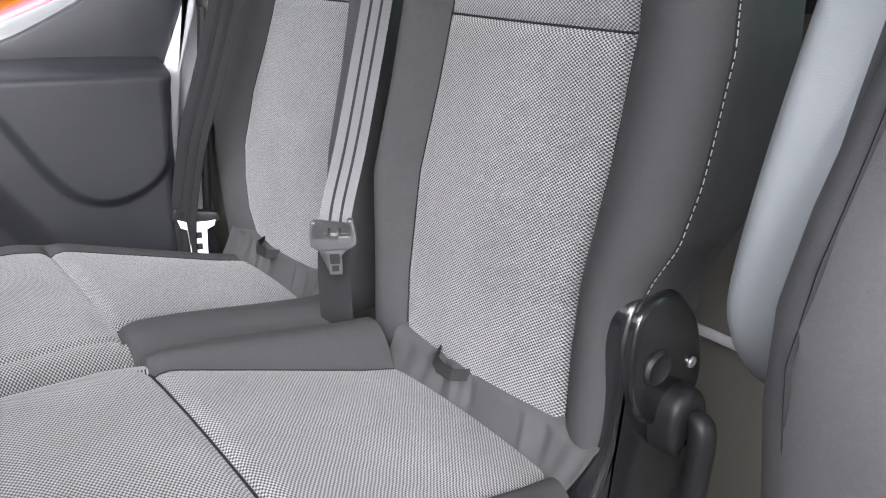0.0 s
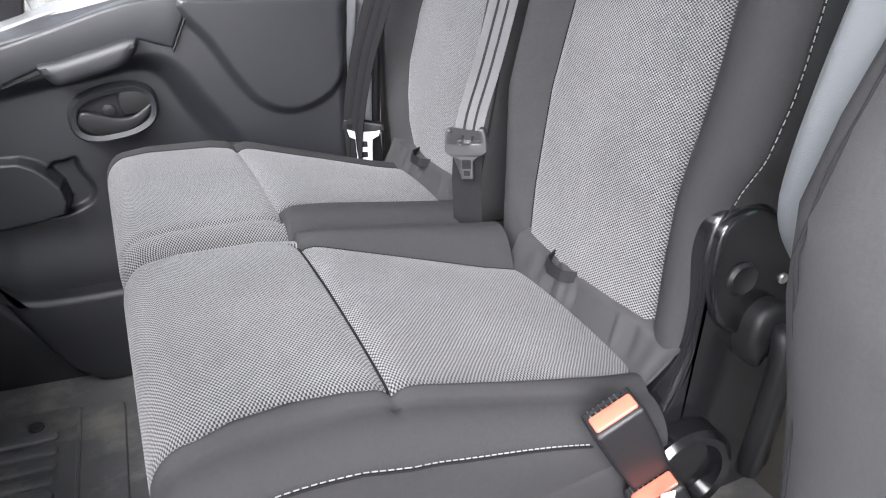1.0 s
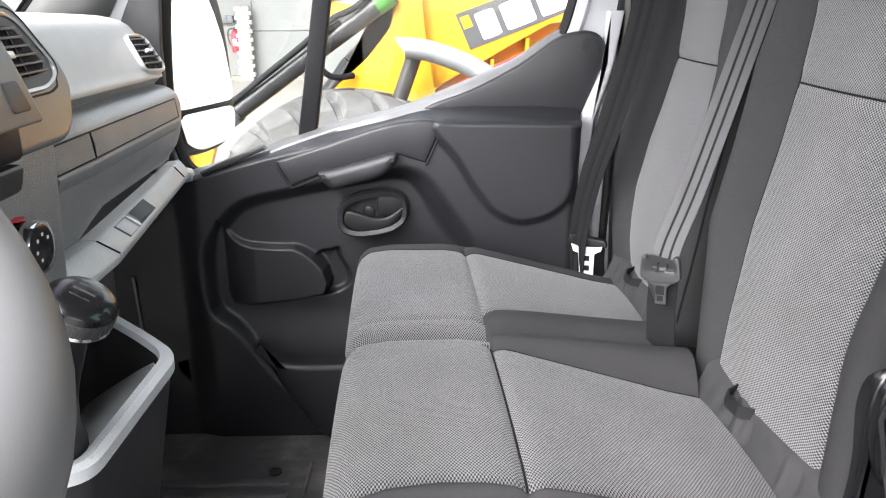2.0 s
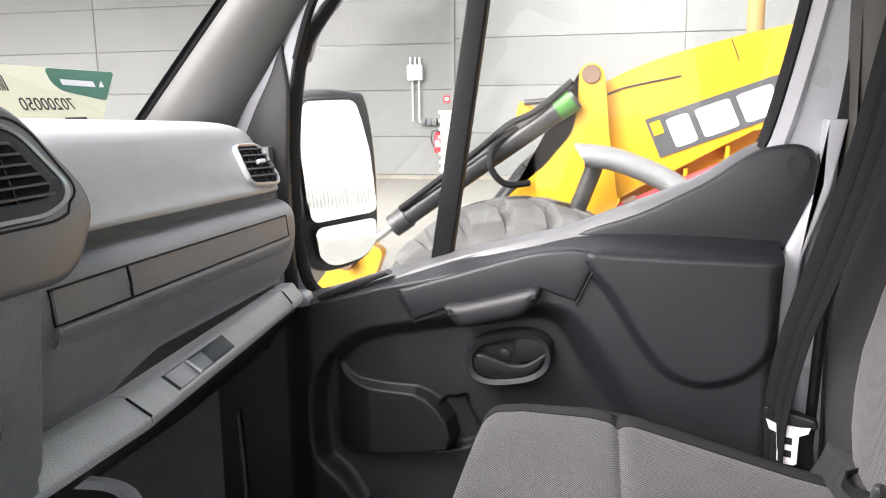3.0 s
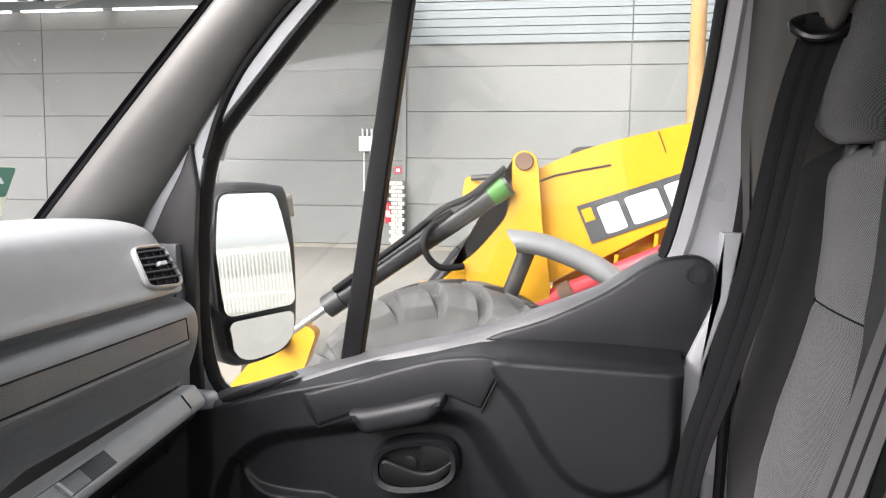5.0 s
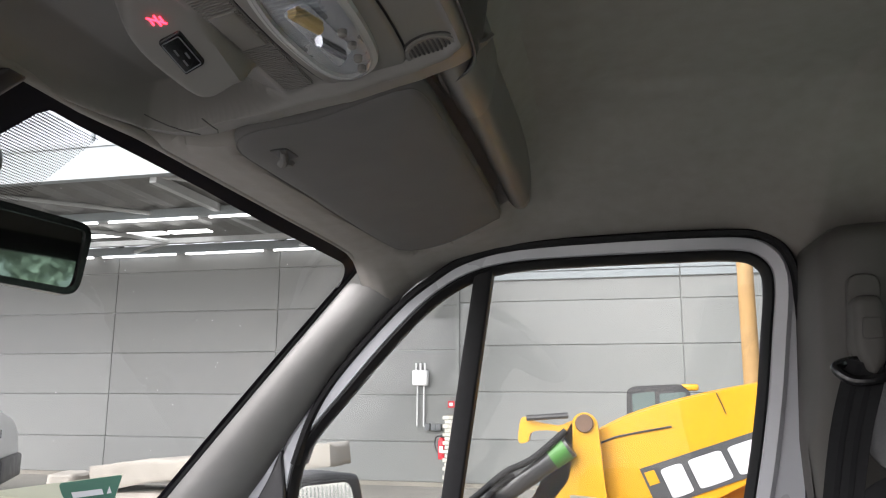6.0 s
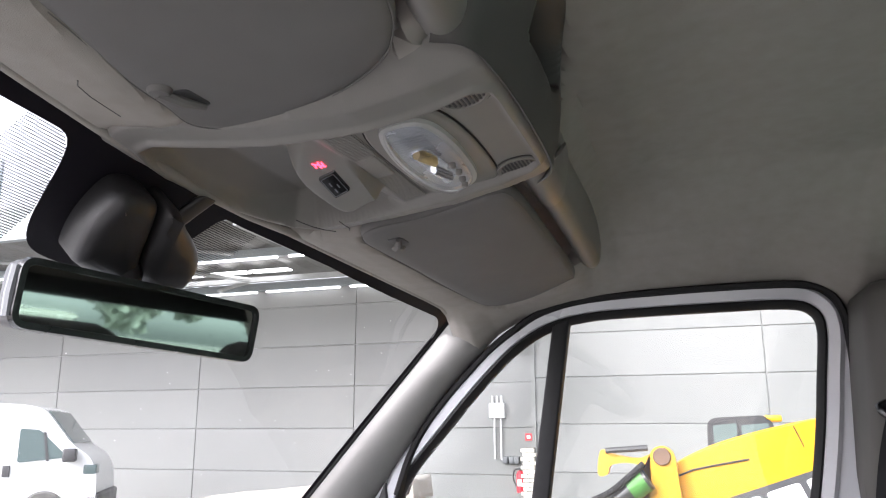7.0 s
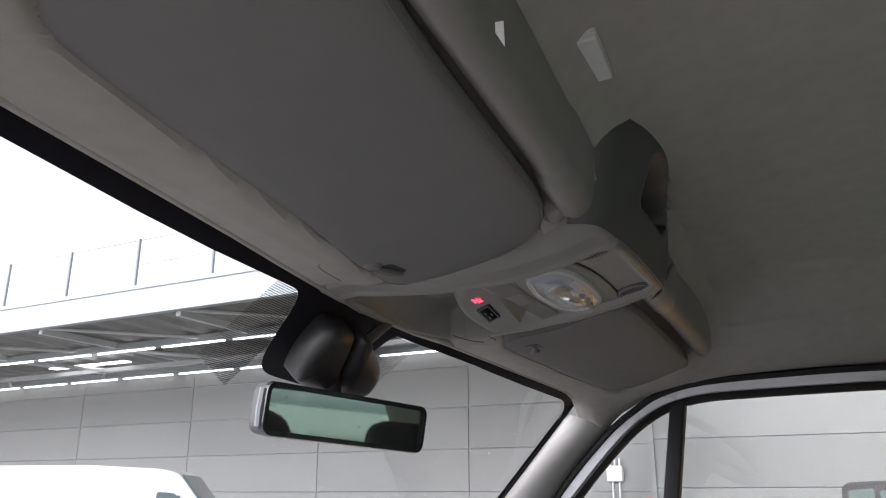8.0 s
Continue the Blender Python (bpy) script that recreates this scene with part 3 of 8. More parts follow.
# windscreen: curved glass with black border, dot pattern and seal
def screen_point(y, v, off=0.0):
    s = (y - YC) / 0.76
    e = max(1 - s * s, 0)
    xt, zt = float(front_x(s * 0.956)) - 0.004, 1.952 + 0.006 * e
    xb, zb = -0.635 - 0.17 * e, 1.40
    bow = 0.03 * math.sin(math.pi * min(max(v, 0), 1)) * min(e * 2, 1)
    return (xt + (xb - xt) * v - bow + off * 0.75, y, zt + (zb - zt) * v + bow * 0.8 - off * 0.65)
def windscreen():
    w = thing("windscreen", "curved windscreen glass with black printed border and dust specks", "windscreen", kind="structure")
    w.matrix_world = CAB
    ys = [YC + 0.76 * (i / 20 - 1) for i in range(41)]
    pane = part("pane", sheet(lambda u, v: screen_point(u, v), ys, [i / 12 for i in range(13)]), M_GLASS, w)
    pane.visible_shadow = False
    # top band
    def band(y):
        g = math.exp(-(((y - 0.445) / (0.056 if y > 0.445 else 0.155)) ** 8))
        return 0.024 - 0.007 * min(max((y - 0.1) / 0.2, 0), 1) * (1 - min(max((y - 0.75) / 0.2, 0), 1)) + 0.150 * g
    part("frit_band", sheet(lambda u, v: screen_point(u, v * band(u) - (0.011 + 0.024 * min(max((abs(u - 0.451) - 0.09) / 0.03, 0), 1)) * (1 - v), 0.004), [YC + 0.745 * (i / 120 - 1) for i in range(241)], [0, 0.25, 0.5, 0.75, 1]), M_FRIT, w, "black ceramic border of the windscreen")
    part("lower_frit", sheet(lambda u, v: screen_point(u, 0.93 + 0.07 * v, 0.004), ys, [0, 1]), M_FRIT, w)
    for s in (-1, 1):
        yy = YC + s * 0.748
        part("side_seal", tube([screen_point(yy + s * 0.004, v / 10, 0.003) for v in range(11)], 0.006, 8), M_RUBBER, w)
    for s in (-1, 1):
        def corner(a, r):
            ang = math.pi / 2 * a
            y1, v1 = 0.690 + 0.056 * math.sin(ang), 0.024 + 0.075 * (1 - math.cos(ang))
            y0, v0 = 0.690 + 0.066 * min(2 * a, 1), -0.02 + 0.12 * max(2 * a - 1, 0)
            return screen_point(YC + s * (y1 + (y0 - y1) * r), v1 + (v0 - v1) * r, 0.005)
        part("corner_frit", sheet(corner, [i / 16 for i in range(17)], [0, 0.5, 1]), M_FRIT, w)
        part("side_frit", sheet(lambda u, v: screen_point(YC + s * (0.739 + 0.012 * v), u, 0.0045), [0.08 + 0.92 * i / 12 for i in range(13)], [0, 1]), M_FRIT, w)
    # fading dot matrix on both sides of the sensor patch
    bm = bmesh.new()
    for side in (-1, 1):
        for i in range(40):
            for j in range(56):
                y = 0.445 + side * ((0.048 if side > 0 else 0.140) + i * 0.0022 + (0.0011 if j % 2 else 0))
                v = 0.018 + j * 0.0034
                if v < band(y) + 0.001 or v > 0.205 - 0.0010 * i:
                    continue
                r = 0.00125 * (1.05 - 0.35 * i / 40) * (1.0 - 0.15 * j / 56)
                c = Vector(screen_point(y, v, 0.004))
                e1, e2 = Vector((0, 1, 0)), Vector((-0.7, 0, -0.71))
                bm.faces.new([bm.verts.new(c + r * (a * e1 + b * e2)) for a, b in ((1, 0), (0, 1), (-1, 0), (0, -1))])
    tagged(part("dot_pattern", bm, M_FRIT, w, smooth=False), kind="stuff")
    # water specks
    rnd = random.Random(5)
    bm = bmesh.new()
    for _ in range(60):
        y, v = rnd.uniform(0.5, 1.12), rnd.uniform(0.06, 0.6)
        c = Vector(screen_point(y, v, -0.002))
        r = rnd.uniform(0.0003, 0.0008)
        bmesh.ops.create_icosphere(bm, subdivisions=1, radius=r, matrix=Matrix.Translation(c))
    tagged(part("specks", bm, M_WHITE, w), kind="stuff")
windscreen()

def mirror_y(p):
    q = CAB.inverted() @ Vector(p)
    return tuple(CAB @ Vector((q.x, 2 * YC - q.y, q.z)))

# A pillars and the header trim at their top, both sides
def a_pillar(name, mirror):
    L1 = [np.array(CAB @ Vector(screen_point(YC + 0.749, v, 0.010))) for v in [0.055 + 0.945 * i / 20 for i in range(21)]]
    L2 = spline([(-0.149, 1.222, 1.876), (-0.238, 1.235, 1.788), (-0.343, 1.254, 1.656), (-0.402, 1.266, 1.578), (-0.455, 1.276, 1.51), (-0.50, 1.287, 1.43)], 4, False)
    rings = []
    for a, b in zip(L1, L2):
        m = (a + b) / 2
        q = []
        for k in range(9):
            t = k / 8
            p = a * (1 - t) + b * t + np.array((0.004, -0.020, -0.002)) * math.sin(math.pi * t) ** 0.7
            q.append(p)
        q.append(b + np.array((-0.006, 0.05, 0.0)))
        q.append(a + np.array((-0.02, 0.05, 0.0)))
        rings.append([mirror_y(p) if mirror else tuple(p) for p in q])
    ob = part(name, loft(rings), M_PILLAR, auto=50)
    return tagged(ob, "light grey moulded plastic windscreen pillar trim", "pillar trim", kind="structure")
a_pillar("pillar_right", False), a_pillar("pillar_left", True)

# ================= passenger door =================
def door_y(z):
    return 1.333 - 0.15 * (z - 1.267)
def on_door(u, v, d):
    """u along the van, v height, d towards the cab."""
    return (u, door_y(v) - d, v)
GLASS = spline([(-0.335, 1.196), (-0.368, 1.225), (-0.379, 1.33), (-0.368, 1.45), (-0.353, 1.54), (-0.325, 1.622), (-0.239, 1.72), (-0.16, 1.803), (-0.094, 1.862), (-0.03, 1.898),
                (0.04, 1.913), (0.13, 1.917), (0.26, 1.919), (0.37, 1.919), (0.408, 1.908), (0.419, 1.878), (0.412, 1.80), (0.403, 1.715), (0.385, 1.60), (0.358, 1.475), (0.335, 1.44)], 4, False) + \
        [np.array(p) for p in spline([(0.30, 1.425), (0.26, 1.402), (0.18, 1.368), (0.099, 1.336), (-0.064, 1.291), (-0.2, 1.243), (-0.295, 1.205)], 3, False)]
BELT = [(-0.50, 1.165), (-0.36, 1.198), (-0.295, 1.217), (-0.2, 1.249), (-0.064, 1.291), (0.05, 1.32), (0.099, 1.336), (0.18, 1.369), (0.24, 1.394), (0.277, 1.412), (0.31, 1.435), (0.345, 1.457), (0.373, 1.465), (0.41, 1.463), (0.44, 1.44)]
def passenger_door():
    d = thing("door_1", "closed passenger door with black moulded door card and grey window frame", "door", kind="structure", at=(0, 0, 0))
    nx, nz = 330, 310
    xs, vs = np.linspace(-0.50, 0.386, nx), np.linspace(0, 1, nz)
    X, V = np.meshgrid(xs, vs, indexing="ij")
    top = np.interp(X, [p[0] for p in BELT], [p[1] for p in BELT])
    Z = 0.64 + (top - 0.64) * V
    p = np.zeros_like(X)                       # height towards the cab over y = 1.25
    ledge = np.interp(X, [-0.5, -0.2, 0.095, 0.14, 0.40], [1.165, 1.25, 1.318, 1.322, 1.318])
    p += 0.034 * step(Z - ledge, 0.008 + 0.010 * np.clip((X - 0.10) / 0.05, 0, 1))         # lower card stands proud of the upper panel
    above = step(ledge + 0.002 - Z, 0.012)
    p -= above * (0.028 + np.clip(Z - ledge, 0, 1) * 0.2) * np.interp(X, [-0.2, 0.0, 0.12], [0.35, 0.6, 1.0])
    arch = spline([(-0.318, 0.95), (-0.325, 1.05), (-0.303, 1.105), (-0.247, 1.165), (-0.15, 1.19), (-0.02, 1.212), (0.06, 1.226), (0.105, 1.205), (0.15, 1.14), (0.205, 1.06), (0.27, 0.93), (0.3, 0.80), (0.2, 0.70), (0.0, 0.70), (-0.12, 0.72), (-0.2, 0.80), (-0.27, 0.90)], 5)
    soft = 0.015 + 0.012 * np.clip((X - 0.03) / 0.08, 0, 1)
    p -= (0.013 + 0.008 * np.clip((X + 0.18) / 0.12, 0, 1) + 0.012 * step(0.90 - Z, 0.05)) * step(sd_poly(X, Z, arch) + soft * 0.6, soft)
    tongue = spline([(0.12, 1.31), (0.16, 1.245), (0.20, 1.18), (0.236, 1.14), (0.281, 1.124), (0.335, 1.138), (0.37, 1.175), (0.383, 1.24), (0.39, 1.31), (0.25, 1.33)], 5)
    p += 0.011 * step(sd_poly(X, Z, tongue) - 0.002, 0.009)
    # map pocket: a dark end recess, then the pocket face, hollowed towards the front
    pk = spline([(-0.288, 1.130), (-0.28, 1.115), (-0.268, 1.096), (-0.245, 1.082), (-0.20, 1.076), (-0.15, 1.074)], 3, False) + [np.array(q) for q in ((-0.128, 1.064), (-0.108, 1.046), (-0.095, 1.028), (-0.088, 1.0), (-0.095, 0.978), (-0.14, 0.968), (-0.24, 0.958), (-0.272, 0.962), (-0.29, 0.995), (-0.302, 1.05), (-0.30, 1.10))]
    ck = spline([(-0.11, 1.052), (-0.085, 1.06), (-0.07, 1.064), (-0.066, 1.045), (-0.05, 1.01), (-0.06, 0.985), (-0.10, 0.972), (-0.13, 0.98)], 3)
    p += (-0.014 - p) * step(sd_poly(X, Z, ck), 0.005)
    inside = step(sd_poly(X, Z, pk), 0.0045)
    p += (0.030 - 0.020 * np.clip((-0.225 - X) / 0.06, 0, 1) ** 1.2 - p) * inside
    p -= 0.025 * step(-(X - 0.385), 0.02) * step(Z - 1.30, 0.02)
    p -= 0.014 * step(X + 0.345, 0.03)
    p = p - 0.05 * np.clip((0.78 - Z) / 0.2, 0, 1) ** 2
    Y = 1.252 - p
    part("door_card", sheet_arr(X, Y, Z), M_DOORPL, d, "black moulded door card", auto=60, thick=0.004)
    # capping strip along the window sill
    cap = [(x, z) for x, z in spline(BELT[1:-1], 4, False)]
    inn = lambda x, k: float(lerp(x, [(-0.3, 1.255), (0.02, 1.262), (0.12, 1.276), (0.35, 1.290)])) - k
    bm = loft([[(x, door_y(z) + 0.012, z - 0.03), (x, door_y(z) + 0.012, z + 0.003), (x, door_y(z) - 0.004, z + 0.007), (x, inn(x, -0.010), z + 0.003), (x, inn(x, -0.002), z - 0.004), (x, inn(x, 0.003), z - 0.014), (x, inn(x, 0.003), z - 0.026)] for x, z in cap])
    part("sill_capping", bm, M_SILL, d, auto=30)
    on_card = lambda u, v, k: (u, 1.225 - k, v)
    grip = spline([(-0.172, 1.243), (-0.09, 1.268), (0.0, 1.297), (0.05, 1.31), (0.1, 1.316)], 4, False) + [np.array(q) for q in ((0.138, 1.312), (0.122, 1.277), (0.103, 1.237), (0.08, 1.243), (0.055, 1.252), (0.03, 1.248), (-0.03, 1.232), (-0.094, 1.216), (-0.145, 1.196), (-0.158, 1.215))]
    part("pull_grip", prism(grip, on_card, -0.035, 0.012, 0.006), M_DOORPL, d, "black pull handle grip")
    cup = spline([(-0.094, 1.224), (-0.06, 1.231), (0.0, 1.247), (0.045, 1.259), (0.052, 1.246), (0.035, 1.224), (0.012, 1.211), (-0.035, 1.199), (-0.066, 1.192), (-0.082, 1.203)], 4)
    part("grip_cup", prism(cup, on_card, -0.03, 0.034, 0.014, 5), M_DOORPL, d, "rounded black pull cup")
    part("grip_gap", tube([(0.142, 1.2185, 1.316), (0.122, 1.213, 1.275), (0.102, 1.214, 1.232)], 0.0018, 6), M_RUBBER, d)
    part("grip_gap", tube([(-0.178, 1.222, 1.246), (-0.16, 1.216, 1.213), (-0.146, 1.216, 1.192), (-0.09, 1.217, 1.211)], 0.0018, 6), M_RUBBER, d)
    # release lever in an oval bowl
    def oval(rx, rz, k=2.6, n=40):
        out = []
        for i in range(n):
            a = 2 * math.pi * i / n
            c, s = math.cos(a), math.sin(a)
            u, v = rx * math.copysign(abs(c) ** (2 / k), c), rz * math.copysign(abs(s) ** (2 / k), s)
            out.append((0.001 + u * 0.985 - v * 0.05, 1.139 + v * 0.985 + u * 0.15))
        return out
    bowl = lambda u, v, k: (u, 1.236 - k, v)
    hb = part("handle_bezel", rail(oval(0.063, 0.038), bowl, [(-0.007, -0.004), (-0.006, 0.013), (0.002, 0.016), (0.006, 0.008), (0.007, -0.006)]), M_DOORPL, d, "oval black bezel")
    part("bowl", prism(oval(0.059, 0.034), bowl, -0.004, 0.002, 0.001), M_RUBBER, d, "dark handle bowl")
    lever = spline([(-0.054, 1.125), (-0.047, 1.145), (-0.02, 1.140), (0.005, 1.132), (0.03, 1.134), (0.058, 1.152), (0.056, 1.135), (0.03, 1.112), (-0.01, 1.104), (-0.04, 1.109)], 4)
    part("release_lever", prism(lever, bowl, 0.001, 0.014, 0.005), M_SEATPL, d, "black curved release lever")
    tab = spline([(0.012, 1.172), (0.045, 1.178), (0.060, 1.160), (0.052, 1.142), (0.03, 1.134), (0.012, 1.138)], 4)
    part("lever_tab", prism(tab, bowl, 0.001, 0.012, 0.004), M_SEATPL, d)
    part("lock_cap", turned([(0.011, 0.0), (0.011, -0.004), (0.009, -0.005)], (-0.006, 1.234, 1.142), "y", 24), M_SEATPL, d)
    # lower bin and speaker
    lb = spline([(-0.232, 0.884), (-0.215, 0.868), (-0.19, 0.85), (-0.16, 0.842), (-0.1, 0.84), (0.05, 0.845), (0.2, 0.86)], 3, False) + [np.array(q) for q in ((0.3, 0.87), (0.3, 0.68), (0.0, 0.665), (-0.09, 0.668), (-0.13, 0.70), (-0.18, 0.78))]
    part("lower_bin", prism(lb, on_card, -0.05, 0.028, 0.012, 4), M_DOORPL, d, "deep black lower door bin")
    sp = rounded([(-0.408, 0.838), (-0.262, 0.882), (-0.178, 0.71), (-0.20, 0.70), (-0.30, 0.696), (-0.345, 0.715)], 0.015)
    part("speaker_cover", prism(sp, lambda u, v, k: (u, 1.240 - k, v), -0.02, 0.008, 0.005), M_DOORPL, d, "black speaker cover")
    part("screw_cap", turned([(0.0155, 0), (0.0155, -0.0035), (0.0125, -0.0035), (0.012, -0.0015), (0.0, -0.0015)], (0.405, 1.2715, 1.437), "y", 28), M_DOORPL, d, "round screw cap")
    # upper rear trim of the card, beside the frame
    up = spline([(0.10, 1.326), (0.19, 1.362), (0.277, 1.406), (0.335, 1.446), (0.37, 1.462), (0.41, 1.464), (0.432, 1.446), (0.434, 1.41), (0.415, 1.355), (0.40, 1.312), (0.25, 1.318)], 4)
    part("rear_trim", prism(up, lambda u, v, k: (u, 1.272 - k, v), -0.03, 0.0, 0.006), M_DOORPL, d, "black upper corner trim")
    sw = [( -0.32, 1.214), (-0.27, 1.2365), (-0.2, 1.262), (-0.193, 1.256), (-0.26, 1.228), (-0.315, 1.206)]
    part("demister_slot", prism(sw, lambda u, v, k: (u, 1.258 - k - (v - 1.2) * 0.1, v + 0.004), -0.01, 0.012, 0.003), M_BLACKPL, d, "slim demister outlet")
    # window frame: rubber channel, painted frame, outer seal, glass, divider
    wf = part("window_frame", rail(GLASS, on_door, [(0.009, -0.03), (0.009, 0.009), (0.0135, 0.0165), (0.030, 0.019), (0.037, 0.013), (0.040, -0.002), (0.040, -0.03)]), M_METALGREY, d, "silver-grey painted window frame")
    part("glass_seal", rail(GLASS, on_door, [(-0.002, -0.008), (0.0, 0.006), (0.008, 0.015), (0.0125, 0.013), (0.0125, -0.01)]), M_RUBBER, wf, "black rubber glass channel")
    outer = spline([(-0.352, 1.60), (-0.322, 1.672), (-0.285, 1.73), (-0.236, 1.786), (-0.19, 1.832), (-0.146, 1.872), (-0.097, 1.906), (-0.043, 1.935), (0.045, 1.954), (0.214, 1.961), (0.335, 1.962), (0.403, 1.959), (0.437, 1.946), (0.459, 1.917), (0.469, 1.869), (0.474, 1.756), (0.473, 1.591), (0.466, 1.489), (0.450, 1.402)], 4, False)
    part("outer_seal", rail(outer, on_door, [(-0.013, -0.03), (-0.013, 0.018), (-0.010, 0.025), (-0.004, 0.026), (0.0, 0.020), (0.002, -0.03)], False), M_RUBBER, wf, "black rubber door seal")
    post = [(0.362, 1.44), (0.376, 1.50), (0.404, 1.623), (0.427, 1.756), (0.436, 1.86), (0.455, 1.90), (0.465, 1.869), (0.470, 1.756), (0.469, 1.591), (0.462, 1.489), (0.446, 1.402), (0.42, 1.33), (0.36, 1.38)]
    part("rear_frame", prism(post, on_door, -0.05, 0.010, 0.004), M_METALGREY, wf, "wide silver-grey rear frame post")
    part("outer_skin", prism([(-0.62, 0.5), (0.47, 0.5), (0.48, 1.42), (0.3, 1.40), (0.05, 1.30), (-0.3, 1.19), (-0.62, 1.1)], lambda u, v, k: (u, 1.36 + k, v), 0.0, 0.02), M_METALGREY, d, "silver-grey outer door skin")
    low = [(0.36, 0.9), (0.39, 0.9), (0.404, 1.085), (0.409, 1.18), (0.422, 1.305), (0.452, 1.40), (0.468, 1.50), (0.440, 1.50), (0.438, 1.41), (0.394, 1.305), (0.384, 1.18), (0.378, 1.085)]
    part("rear_edge", prism([(u - 0.004, v) for u, v in low], lambda u, v, k: (u, 1.262 - k, v), -0.05, 0.0, 0.004), M_METALGREY, d, "silver-grey painted door edge")
    pane = part("window_glass", prism(GLASS, on_door, -0.005, -0.001), M_GLASS, wf, "clear door glass with dried water marks")
    pane.visible_shadow = False
    dv = [(-0.148, 1.255), (-0.112, 1.262), (0.006, 1.915), (-0.026, 1.905)]
    part("divider_bar", prism(dv, on_door, -0.012, 0.012, 0.004), M_RUBBER, wf, "black quarter-light divider bar")
    # sail panel in front of the frame
    sail = rounded([(-0.366, 1.625), (-0.39, 1.575), (-0.425, 1.52), (-0.47, 1.44), (-0.48, 1.2), (-0.385, 1.2), (-0.385, 1.33), (-0.376, 1.45), (-0.362, 1.55)], 0.01)
    part("sail_panel", prism(sail, lambda u, v, k: (u, door_y(v) - 0.02 - k, v), -0.02, 0.006, 0.004), M_BLACKPL, d, "black triangular corner trim")
    flange = [(-0.366, 1.63), (-0.345, 1.70), (-0.40, 1.66), (-0.47, 1.56), (-0.535, 1.45), (-0.545, 1.2), (-0.47, 1.2), (-0.465, 1.44), (-0.42, 1.52), (-0.386, 1.575)]
    part("front_flange", prism(flange, lambda u, v, k: (u, door_y(v) - 0.012 - k, v), -0.02, 0.003, 0.002), M_METALGREY, d, "silver-grey painted door front edge")
    part("front_corner", box(-0.47, -0.338, 1.24, 1.285, 1.12, 1.222), M_METALGREY, d, "silver-grey lower door corner", bevel=0.012)
    return d
passenger_door()

# B pillar with belt height adjuster, and side panel
def b_pillar():
    b = thing("pillar_middle", "beige-grey plastic pillar trim beside the passenger seat", "pillar trim", kind="structure")
    rings = []
    for z, dx in ((0.7, 0.0), (1.2, -0.01), (1.5, -0.010), (1.65, -0.02), (1.75, -0.018), (1.86, -0.016), (1.910, -0.014), (1.924, -0.009), (1.932, 0.002)):
        inn = lerp(z, [(0.7, 1.27), (1.3, 1.25), (1.55, 1.19), (1.72, 1.085), (1.93, 1.055)])
        lid = lerp(z, [(1.912, 0.0), (1.926, 0.003), (1.932, 0.011)])
        rings.append([(0.474 + dx, 1.32, z), (0.476 + dx, max(1.21, inn + 0.03), z), (0.480 + dx, inn + 0.045, z), (0.488 + dx, inn + 0.012 + lid, z), (0.51 + dx, inn + lid, z), (0.565, inn - 0.006 + lid, z), (0.576, inn + lid, z), (0.581, inn + 0.014 + lid, z), (0.586, 1.32, z)])
    part("trim_panel", loft(rings), M_BPILLAR, b, auto=60)
    part("jamb", box(0.43, 0.66, 1.305, 1.36, 0.5, 1.95), M_METALGREY, b, "silver-grey painted door jamb", bevel=0.01)
    part("rear_side_panel", box(0.595, 0.83, 1.262, 1.32, FLOOR, 1.60), M_BPILLAR, b, bevel=0.02)
    part("upper_side_panel", prism([(0.595, 1.58), (0.83, 1.58), (0.83, 1.96), (0.595, 1.96)], lambda u, v, k: (u, 1.262 - (v - 1.58) * 0.5 - k, v), -0.06, 0.0), M_LINER, b)
    part("seal_strip", tube([(0.44, 1.275, 0.8), (0.455, 1.275, 1.3), (0.462, 1.270, 1.40)], 0.008, 8), M_RUBBER, b)
    hj = part("height_slot", prism(rounded([(0.488, 1.70), (0.525, 1.70), (0.525, 1.865), (0.488, 1.865)], 0.016), lambda u, v, k: (u, 1.075 - 0.10 * (v - 1.7) - 0.16 * (u - .49) - k, v), -0.05, 0.004, 0.003), M_BPILLAR, b, "slotted belt height adjuster")
    return b
b_pillar()
def left_side():
    s = thing("wall_left", "grey side pillar of the open driver's doorway", "pillar", kind="structure")
    part("pillar", box(0.62, 0.84, YC - 0.86, YC - 0.72, FLOOR, 2.02), M_PILLAR, s, bevel=0.02)
    part("sill", box(-0.6, 0.62, YC - 0.86, YC - 0.76, FLOOR - 0.1, FLOOR + 0.02), M_BLACKPL, s, bevel=0.01)
    part("top_rail", box(-0.2, 0.84, YC - 0.84, YC - 0.765, 1.95, 2.15), M_METALGREY, s, bevel=0.015)
left_side()
tagged(part("roof_rail_right", box(-0.2, 0.84, YC + 0.765, YC + 0.84, 1.985, 2.15), M_METALGREY, bevel=0.015), "painted metal roof rail above the door", "roof rail", kind="structure")

